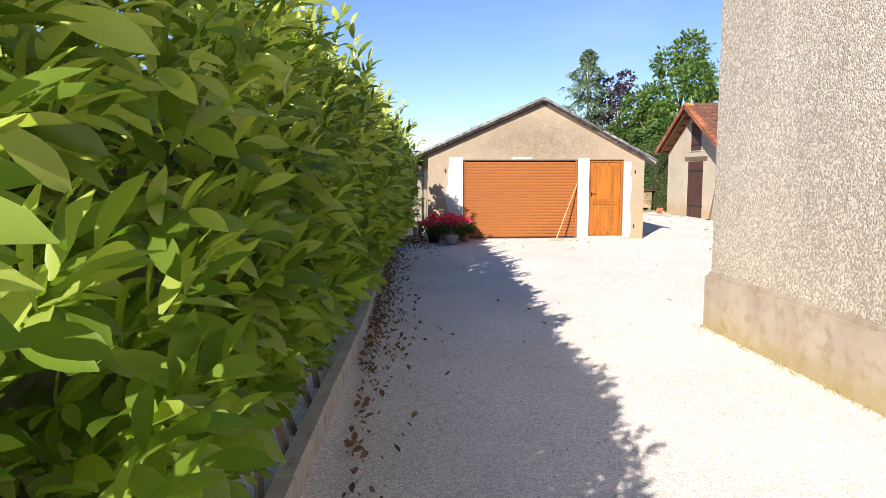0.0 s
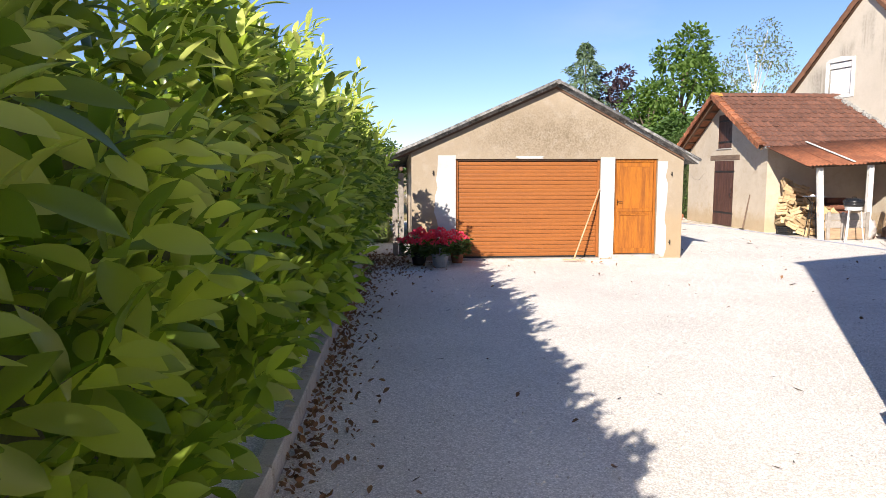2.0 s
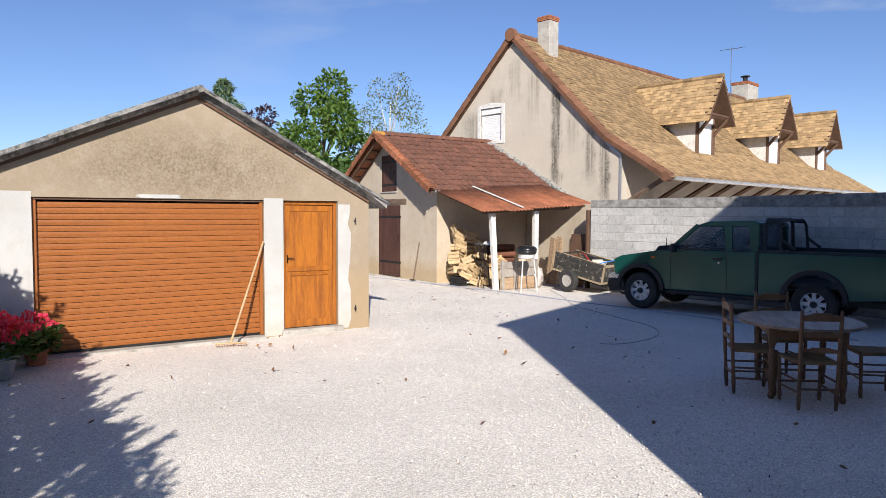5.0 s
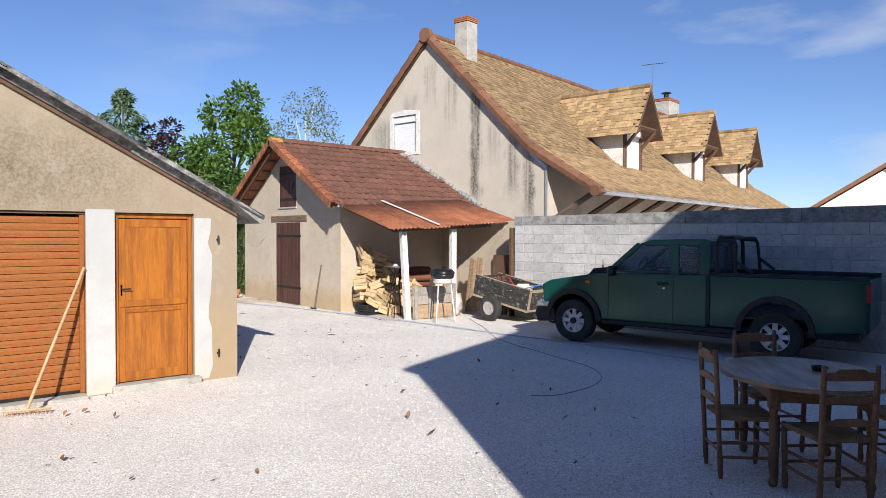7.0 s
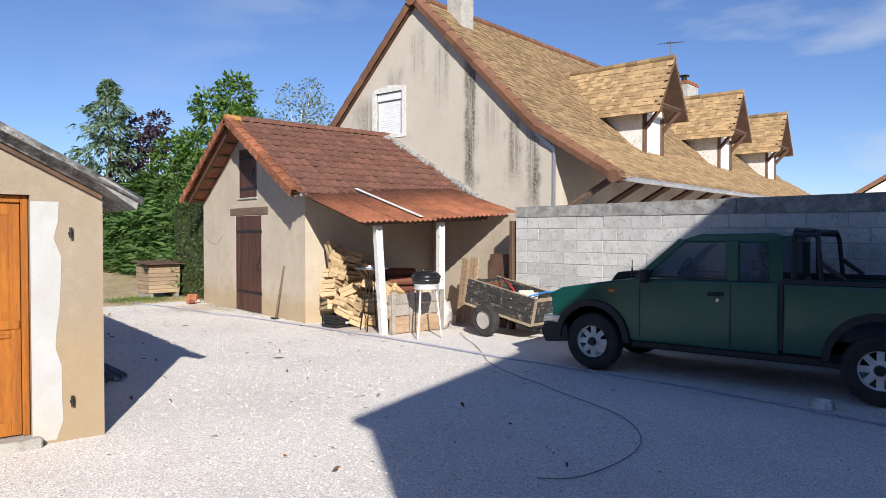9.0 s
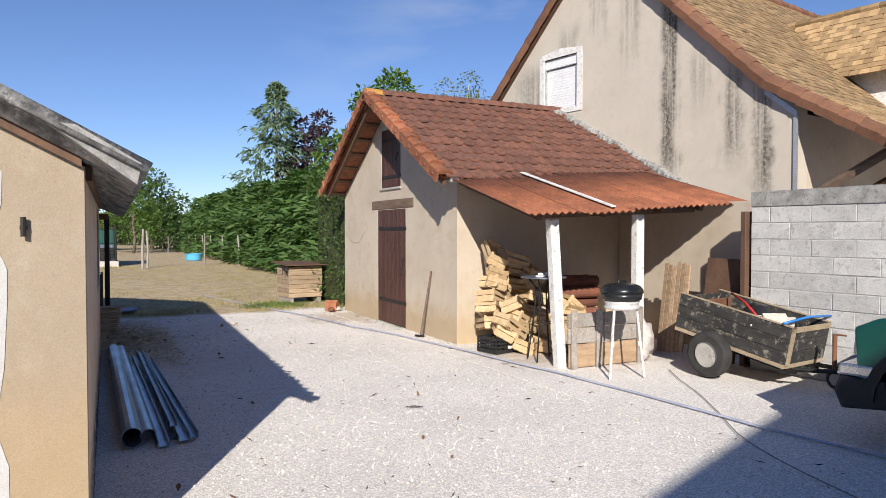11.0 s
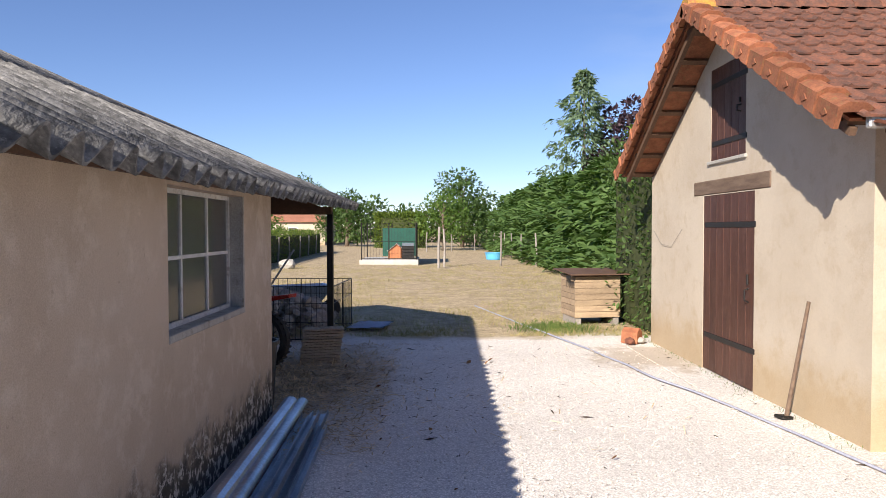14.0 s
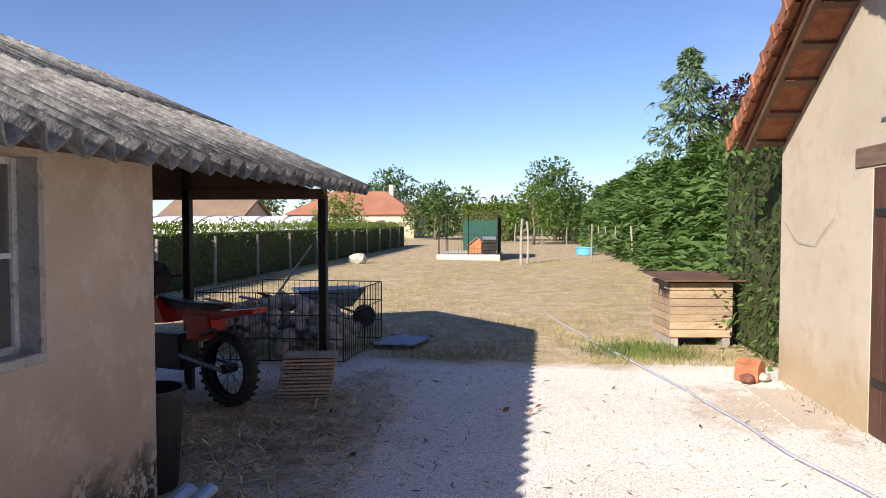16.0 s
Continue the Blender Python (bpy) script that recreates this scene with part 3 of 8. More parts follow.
    box(bm, (0.0, 24.46, 1.9), (5.9, 24.58, 2.0))
    prism(bm, [(0.1, 2.0), (5.75, 2.0), (GRIDGE, 3.17)], "y", 24.5, 24.54)
    part("beam", bm, DARK_WOOD, g)
    # mortar haunch over the first sheets of the eave
    bm = bmnew()
    rng_h = random.Random(12)
    for k in range(9):
        y, w = 14.8 + 0.13 * k, 0.14
        lift = 0.05 - 0.003 * k + rng_h.uniform(-0.008, 0.008)
        prism(bm, [(5.62 + rng_h.uniform(-0.05, 0.04), garage_roof_z(5.62) + 0.02), (6.0, garage_roof_z(6.0) - 0.05), (6.02, garage_roof_z(6.0) + lift), (5.75, garage_roof_z(5.75) + lift + 0.03)], "y", y, y + w)
    part("mortar_haunch", bm, CAP, g, "rough grey mortar along the eave edge")
    # verge board and fillet of mortar under the front edge
    for side, x_end in ((1, 5.77), (-1, -0.22)):
        bm = bmnew()
        prism(bm, [(GRIDGE, 3.41), (x_end, garage_roof_z(x_end) - 0.085), (x_end, garage_roof_z(x_end) - 0.04), (GRIDGE, 3.46)], "y", 14.97, 15.006)
        part("verge_fillet", bm, DARK_WOOD, g)
    # the side walls run a little out of square with the front
    for ob in g.children:
        if ob.name.startswith("corrugated_sheet"):
            ob.location.x += GSKEW * (ob.location.y - GY0)
        else:
            for v in ob.data.vertices:
                v.co.x += GSKEW * max(0.0, v.co.y - GY0)
    return g


build_garage()


def build_roller_shutter():
    s = thing("roller_shutter", "closed orange-brown roller shutter garage door", "garage door", pose(1.09, 15.1, 0.03))
    w, h, n = 2.955, 1.92, 25
    step = h / n
    bm = bmnew()
    prism(bm, [(0, 0.003), (0.008, 0.0), (0.012, step * 0.5), (0.008, step - 0.006), (0, step - 0.008), (-0.006, step * 0.5)], "x", 0.05, w - 0.05)
    bmesh.ops.transform(bm, matrix=Matrix.Diagonal((1, -1, 1, 1)), verts=bm.verts)
    bmesh.ops.reverse_faces(bm, faces=bm.faces)
    me = mesh_of("slat", bm)
    me.materials.append(SHUTTER)
    for k in range(n):
        part("slat", me, None, s, at=pose(0, 0, 0.03 + k * step))
    for x in (0, w - 0.055):
        bm = bmnew()
        box(bm, (x + 0.003, -0.05, 0.0), (x + 0.052, 0.05, h + 0.05), bevel=0.006)
        part("guide_rail", bm, SHUTTER, s)
    bm = bmnew()
    box(bm, (0.05, -0.02, 0.0), (w - 0.05, 0.02, 0.032))
    part("bottom_bar", bm, IRON, s)
    bm = bmnew()
    box(bm, (0.003, -0.06, h + 0.05), (w - 0.003, 0.09, 1.995))
    part("head_box", bm, DARK_WOOD, s)


build_roller_shutter()


def build_side_door():
    d = thing("door_1", "closed golden-oak stable-style side door with iron lever", "door", pose(4.343, 15.1, 0.077), kind="structure")
    w, h = 0.895, 1.95
    for x0, x1, z0, z1 in ((0.003, 0.055, 0, h), (w - 0.055, w - 0.003, 0, h), (0.055, w - 0.055, h - 0.06, h)):
        bm = bmnew()
        box(bm, (x0, -0.035, z0), (x1, 0.05, z1), bevel=0.006)
        part("door_frame", bm, DOOR_WOOD, d)
    for z0, z1 in ((0.01, 0.9), (0.9, h - 0.065)):
        bm = bmnew()
        box(bm, (0.06, -0.012, z0), (w - 0.06, 0.03, z1 - 0.002), bevel=0.003)
        part("leaf", bm, DOOR_WOOD, d)
    for x0, x1, z0, z1 in ((0.06, 0.13, 0.012, h - 0.07), (w - 0.13, w - 0.06, 0.012, h - 0.07), (0.13, w - 0.13, 0.012, 0.12), (0.13, w - 0.13, h - 0.16, h - 0.07)):
        bm = bmnew()
        box(bm, (x0, -0.02, z0), (x1, -0.0125, z1), bevel=0.003)
        part("leaf_border", bm, DOOR_WOOD, d)
    bm = bmnew()
    box(bm, (0.13, -0.026, 0.8), (w - 0.13, -0.0125, 0.835), bevel=0.008)
    part("moulding", bm, DOOR_WOOD, d)
    bm = bmnew()
    box(bm, (0.06, -0.03, 0.865), (w - 0.06, 0.0, 0.945), bevel=0.012)
    part("mid_rail", bm, DOOR_WOOD, d)
    bm = bmnew()
    box(bm, (0.075, -0.02, 1.0), (0.1, -0.012, 1.13), bevel=0.003)
    rod(bm, (0.088, -0.012, 1.08), (0.088, -0.06, 1.08), 0.008)
    rod(bm, (0.088, -0.06, 1.08), (0.18, -0.06, 1.08), 0.008)
    part("door_handle", bm, IRON, d, "black lever handle")


build_side_door()


def build_garage_window():
    wdw = thing("window_1", "old steel-framed six-pane garage window", "window", pose(5.66 + GSKEW * 4.2, 19.24, 1.1, 0, 0, -math.degrees(GSKEW)), kind="structure")
    w, h = 1.5, 0.86
    bm = bmnew()
    for y0, y1, z0, z1 in ((0, 0.035, 0, h), (w - 0.035, w, 0, h), (0.035, w - 0.035, 0, 0.035), (0.035, w - 0.035, h - 0.035, h)):
        box(bm, (-0.02, y0 + 0.002, z0 + 0.002), (0.02, y1 - 0.002, z1 - 0.002))
    part("window_frame", bm, WHITE_PAINT, wdw)
    for k in (1, 2):
        bm = bmnew()
        box(bm, (-0.014, w * k / 3 - 0.012, 0.035), (0.014, w * k / 3 + 0.012, h - 0.035))
        part("glazing_bar", bm, WHITE_PAINT, wdw)
    bm = bmnew()
    box(bm, (-0.012, 0.035, h / 2 - 0.012), (0.012, w - 0.035, h / 2 + 0.012))
    part("glazing_bar", bm, WHITE_PAINT, wdw)
    for i in range(3):
        for j in range(2):
            bm = bmnew()
            box(bm, (-0.003, w * i / 3 + 0.01, h * j / 2 + 0.01), (0.003, w * (i + 1) / 3 - 0.01, h * (j + 1) / 2 - 0.01))
            ob = part("pane", bm, GLASS, wdw)
            ob.visible_shadow = False
    bm = bmnew()
    box(bm, (-0.03, 0.0, -0.045), (0.128, w + 0.03, 0.002), bevel=0.006)
    part("window_sill", bm, CEMENT, wdw)
    bm = bmnew()
    box(bm, (0.022, w - 0.006, 0.003), (0.124, w + 0.03, h - 0.003))
    part("reveal", bm, CEMENT, wdw, "grey cement window reveal")


build_garage_window()


# ---- tiles ----
def slope_matrix(origin, across, down):
    across, down = Vector(across).normalized(), Vector(down).normalized()
    normal = across.cross(down)
    if normal.z < 0:
        normal = -normal
    return Matrix(((across.x, down.x, normal.x, origin[0]), (across.y, down.y, normal.y, origin[1]), (across.z, down.z, normal.z, origin[2]), (0, 0, 0, 1)))


def interlocking_tile(w, length, material):
    bm = bmnew()
    t = 0.02
    prof = [(0, 0), (w * 0.12, 0.018), (w * 0.24, 0.0), (w * 0.55, -0.004), (w * 0.8, 0.0), (w * 0.9, 0.022), (w * 1.04, 0.016), (w * 1.04, -t), (0, -t)]
    prism(bm, prof, "y", 0, length)
    bmesh.ops.transform(bm, matrix=Matrix.Rotation(radians(4.6), 4, "X"), verts=bm.verts)
    bmesh.ops.translate(bm, vec=(0, 0, 0.004), verts=bm.verts)
    me = mesh_of("roof_tile", bm)
    me.materials.append(material)
    return me


# ---- lean-to shed with tin porch ----
SX, SY0, SY1, SRY, SRZ = 10.7, 20.5, 25.7, 23.08, 4.18
SOUTH_EAVE, NORTH_EAVE = (20.1, 2.49), (25.78, 2.52)


def build_shed():
    s = thing("shed", "small cream-rendered outbuilding with mossy red tile roof", "shed", kind="structure")
    bm = bmnew()
    d = 0.25
    dy0, dy1, dz = 22.42, 23.75, 2.1
    hy0, hy1, hz0, hz1 = 22.64, 23.55, 2.5, 3.58
    def top(y):
        e = SOUTH_EAVE if y < SRY else NORTH_EAVE
        return SRZ + (e[1] - SRZ) * (y - SRY) / (e[0] - SRY) - 0.1
    def slab(y0, y1, z0, z1=None):
        if z1 is None:
            pts = [(y0, z0), (y1, z0), (y1, top(y1))] + ([(SRY, top(SRY))] if y0 < SRY < y1 else []) + [(y0, top(y0))]
        else:
            pts = [(y0, z0), (y1, z0), (y1, z1), (y0, z1)]
        prism(bm, pts, "x", SX, SX + d)
    slab(SY0, dy0, -0.05, 2.5)
    slab(dy1, SY1, -0.05, 2.2)
    slab(dy0, dy1, dz, 2.5)
    slab(dy1, SY1, 2.2)
    prism(bm, [(SY0, 2.5), (hy0, 2.5), (hy0, top(hy0)), (20.6, 2.71)], "x", SX, SX + d)
    slab(hy0, hy1, hz1)
    slab(hy1, dy1, 2.5)
    part("gable_wall", bm, SHED_RENDER, s)
    bm = bmnew()
    box(bm, (SX + d, SY0, -0.05), (14.9, SY0 + d, 2.62))
    box(bm, (SX + d, SY1 - d, -0.05), (14.6, SY1, 2.3))
    part("long_wall", bm, SHED_RENDER, s)
    # tiles, each course lapping the one below
    rng = random.Random(9)
    w, exposure = 0.215, 0.325
    tile = interlocking_tile(w, 0.4, TILE_RED)
    for eave, side in ((SOUTH_EAVE, -1), (NORTH_EAVE, 1)):
        down = Vector((0, eave[0] - SRY, eave[1] - SRZ))
        courses = max(1, round(down.length / exposure))
        step = down.length / courses
        for j in range(courses):
            for i in range(20):
                across = Vector((1, 0, 0))
                o = Vector((10.29 + i * w, SRY, SRZ)) + down.normalized() * (j * step)
                m = slope_matrix(o, across, down) @ pose(0, 0, rng.uniform(0, 0.008), rng.uniform(-0.6, 0.6), 0, rng.uniform(-0.9, 0.9))
                part("roof_tile", tile, None, s, at=m)
        # verge tiles hanging over the gable
        vt = bmnew()
        prism(vt, [(-0.1, 0.03), (-0.05, 0.055), (0.06, 0.05), (0.12, 0.02), (0.1, 0.0), (-0.075, 0.0)], "y", 0, step + 0.02)
        scallop = [(0, 0.03)] + [(step * k / 10, -0.105 - 0.02 * abs(math.sin(k * math.pi / 5))) for k in range(11)] + [(step, 0.03)]
        prism(vt, scallop, "x", -0.11, -0.09)
        prism(vt, [(-0.125, -0.12), (-0.125, 0.04), (-0.06, 0.078), (0.07, 0.07), (0.14, 0.025), (0.1, 0.01), (-0.085, 0.0), (-0.088, -0.12)], "y", step - 0.02, step + 0.03)
        prism(vt, [(step * 0.35, -0.05), (step * 0.5, -0.08), (step * 0.65, -0.05), (step * 0.5, -0.02)], "x", -0.12, -0.108)
        verge = mesh_of("verge_tile", vt)
        verge.materials.append(TILE_EDGE)
        for j in range(courses):
            o = Vector((10.27, SRY, SRZ + 0.015)) + down.normalized() * (j * step)
            part("verge_tile", verge, None, s, at=slope_matrix(o, (1, 0, 0), down) @ pose(0, 0, 0, 3, 0, 0))
        bm = bmnew()
        prism(bm, [(0, -0.035), (0.6, -0.035), (0.6, -0.06), (0, -0.06)], "y", 0, down.length - 0.05, slope_matrix((10.29, SRY, SRZ), (1, 0, 0), down))
        part("soffit_boards", bm, TILE_EDGE, s, "orange underside of the roof tiles")
        for k in range(7):
            bm = bmnew()
            q = 0.25 + k * (down.length - 0.4) / 6
            box(bm, (0, q, -0.1), (0.45, q + 0.07, -0.06), slope_matrix((10.31, SRY, SRZ), (1, 0, 0), down))
            part("batten", bm, DARK_WOOD, s)
        bm = bmnew()
        box(bm, (0.02, 0.0, -0.16), (0.07, down.length - 0.03, -0.1), slope_matrix((10.29, SRY, SRZ), (1, 0, 0), down))
        part("barge_rafter", bm, DARK_WOOD, s)
    for k in range(14):
        bm = bmnew()
        x = 10.19 + 0.31 * k
        rings = [[bm.verts.new((x + xo, SRY + 0.13 * math.cos(a), SRZ - 0.03 + 0.12 * math.sin(a) + lift)) for a in (0, 0.5, 1.05, 1.57, 2.1, 2.65, math.pi)] for xo, lift in ((0, 0.012), (0.33, 0))]
        for q in range(6):
            bm.faces.new((rings[0][q], rings[1][q], rings[1][q + 1], rings[0][q + 1]))
        bm.faces.new(rings[0])
        bm.faces.new(rings[1][::-1])
        part("ridge_tile", bm, YELLOW_LICHEN if k < 1 else TILE_RED, s)
    # zinc and cement flashing against the taller house
    bm = bmnew()
    for k in range(46):
        f = k / 45
        y, z = SRY + (SOUTH_EAVE[0] - SRY) * f, SRZ + (SOUTH_EAVE[1] - SRZ) * f
        x = 14.6 - 0.176 * (y - 22)
        box(bm, (x - 0.13 + rng.uniform(-0.09, 0.05), y - 0.07, z - 0.03), (x + 0.05, y + 0.07, z + 0.045 + rng.uniform(0, 0.035)), bevel=0.012)
    part("cement_flashing", bm, CAP, s, "lichen-grey cement flashing")
    bm = bmnew()
    box(bm, (SX - 0.34, SOUTH_EAVE[0] - 0.06, 2.4), (SX - 0.12, SOUTH_EAVE[0] + 0.0, 2.5), bevel=0.01)
    part("gutter_end", bm, ZINC, s, "cut end of a zinc gutter")
    # lintel of the door
    bm = bmnew()
    box(bm, (SX - 0.012, 22.08, 2.11), (SX + 0.1, 24.04, 2.28), bevel=0.012)
    part("lintel", bm, OLD_OAK, s, "weathered oak lintel")
    bm = bmnew()
    box(bm, (SX - 0.03, 22.6, 2.46), (SX + 0.1, 23.6, 2.502), bevel=0.008)
    part("hatch_sill", bm, CEMENT, s)
    return s


build_shed()


def boarded_door(name, y0, y1, z0, z1, straps, label, leaf_n):
    d = thing(name, label, "door", pose(SX + 0.02, y0, z0), kind="structure")
    w, h = y1 - y0, z1 - z0
    for k in range(leaf_n):
        bm = bmnew()
        box(bm, (-0.015, w * k / leaf_n + 0.002, 0), (0.02, w * (k + 1) / leaf_n - 0.002, h), bevel=0.004)
        part("board", bm, BROWN_PAINT, d)
    for z in straps:
        bm = bmnew()
        box(bm, (-0.026, -0.03, z - 0.03), (-0.014, w * 0.96, z + 0.03), bevel=0.004)
        part("strap_hinge", bm, IRON, d, "black iron strap hinge")
    bm = bmnew()
    bent(bm, [(-0.015, 0.13, h * 0.44), (-0.06, 0.13, h * 0.45), (-0.06, 0.13, h * 0.5), (-0.015, 0.13, h * 0.51)], 0.009)
    rod(bm, (-0.03, 0.13, h * 0.53), (-0.03, 0.13, h * 0.58), 0.012)
    part("latch", bm, IRON, d)


boarded_door("door_2", 22.42, 23.75, 0.0, 2.1, (0.42, 1.75), "closed dark brown boarded shed door with strap hinges", 7)
boarded_door("hatch_door", 22.64, 23.55, 2.5, 3.58, (0.2, 0.88), "closed brown boarded loft hatch under the gable", 5)


def build_porch():
    s = thing("porch", "rusty corrugated lean-to porch on white wooden posts", "porch", kind="structure")
    fall = Vector((0, 18.1 - 20.25, 1.9 - 2.5))
    n = 5
    width = 3.72 / n
    for k in range(n):
        bm = bmnew()
        wavy(bm, width + 0.04, fall.length + (0.1 if k == 1 else 0.0), 0.11, 0.018, 0.004)
        o = Vector((10.38 + k * width, 20.25, 2.5 + 0.004 * (k % 2) + 0.055 * width * k))
        tin = part("corrugated_sheet", bm, RUST, s, smooth=True, at=slope_matrix(o, (1, 0, 0.055), fall))
        tin.data.polygons.foreach_set("use_smooth", [abs(p.normal.y) < 0.6 for p in tin.data.polygons])
    bm = bmnew()
    box(bm, (0, 0.05, 0.014), (0.07, fall.length, 0.028), slope_matrix((11.62, 20.25, 2.592), (1, 0, 0.055), fall))
    part("joint_strip", bm, WHITE_PAINT, s, "pale joint strip")
    for x, lean in ((11.06, -0.07), (12.33, 0.0)):
        bm = bmnew()
        h = 1.86 if x < 11.5 else 1.93
        box(bm, (-0.065, -0.06, -0.05), (0.065, 0.06, h), pose(x, 18.4, 0, 0, math.degrees(math.atan(lean)), 0) , bevel=0.01)
        part("post", bm, WHITE_PAINT, s, "peeling white-painted post")
    bm = bmnew()
    box(bm, (10.86, 18.34, 1.86), (13.4, 18.46, 1.955), pose(0, 0, -0.45, 0, -2.4, 0))
    part("beam", bm, OLD_OAK, s)
    for x in (10.62, 11.6, 12.6, 13.3):
        bm = bmnew()
        box(bm, (-0.035, 0.05, -0.11), (0.035, fall.length - 0.1, -0.03), slope_matrix((x, 20.25, 2.5 + (x - 10.4) * 0.055), (1, 0, 0.055), fall))
        part("rafter", bm, DARK_WOOD, s)
    bm = bmnew()
    box(bm, (13.8, 17.75, -0.05), (13.96, 20.45, 2.12))
    part("side_wall", bm, SHED_RENDER, s)
    bm = bmnew()
    box(bm, (13.1, 17.32, 0.0), (13.34, 17.4, 1.95), bevel=0.008)
    part("dark_panel", bm, DARK_WOOD, s, "dark weathered panel closing the corner")
    # low board fence between the posts
    for k, (x0, x1) in enumerate(((11.04, 11.6), (11.6, 12.2))):
        for z0, z1 in ((0.3, 0.5), (0.5, 0.68)):
            bm = bmnew()
            box(bm, (x0 + 0.004, 18.2, z0 + 0.004), (x1 - 0.004, 18.24, z1 - 0.004), bevel=0.006)
            part("fence_board", bm, GREY_WOOD, s)
    bm = bmnew()
    box(bm, (11.06, 18.21, 0.0), (12.18, 18.235, 0.29), bevel=0.005)
    part("fence_board", bm, KENNEL_WOOD, s)
    for x in (11.07, 11.46, 12.13):
        bm = bmnew()
        box(bm, (x, 18.16, -0.02), (x + 0.085, 18.198, 0.72), bevel=0.006)
        part("fence_stake", bm, GREY_WOOD, s)


build_porch()


# ---- farmhouse, turned ten degrees to the yard ----
HOUSE = pose(14.6, 22.0, 0, 0, 0, 10)
H_APEX, H_KINK, H_EAVE, H_BACK = (0.05, 7.42), (-3.4, 4.02), (-5.3, 2.84), (5.4, 2.3)
H_LEN = 18.6


def house_roof_z(v):
    pts = [H_EAVE, H_KINK, H_APEX, H_BACK]
    for (a, za), (b, zb) in zip(pts, pts[1:]):
        if a <= v <= b:
            return za + (zb - za) * (v - a) / (b - a)
    return H_EAVE[1]


def plain_tiles(name, parent, m, width, length, w, exposure, thick, rng, cut=None, count=0):
    """Rows of small flat tiles on one slope; cut(u, s) tells where a tile lies. The first count of them are single objects."""
    bm = bmnew()
    box(bm, (0.002, 0, 0), (w - 0.002, exposure * 1.7, thick))
    bmesh.ops.transform(bm, matrix=Matrix.Rotation(radians(4.0), 4, "X"), verts=bm.verts)
    me = mesh_of("plain_tile", bm)
    me.materials.append(TILE_OLD)
    co = np.array([v.co[:] for v in me.vertices])
    quads = np.array([p.vertices[:] for p in me.polygons])
    verts, faces, single = [], [], 0
    rows = int(length / exposure)
    for j in range(rows):
        off = (j % 2) * w / 2
        for i in range(int(width / w)):
            u, s = i * w + off, length - (j + 1) * exposure
            if cut is not None and not cut(u + w / 2, s + exposure):
                continue
            local = pose(u + rng.uniform(-0.004, 0.004), s, rng.uniform(0, 0.012), rng.uniform(-1.5, 1.5), rng.uniform(-1, 1), rng.uniform(-2, 2))
            if single < count:
                part("plain_tile", me, None, parent, at=m @ local)
                single += 1
                continue
            a = np.array(m @ local)
            faces.append(quads + 8 * len(verts))
            verts.append(co @ a[:3, :3].T + a[:3, 3])
    big = bpy.data.meshes.new(name)
    big.from_pydata(np.concatenate(verts).tolist(), [], np.concatenate(faces).tolist())
    big.materials.append(TILE_OLD)
    part(name, big, None, parent, "weathered yellow-brown flat clay tiles", kind="stuff")


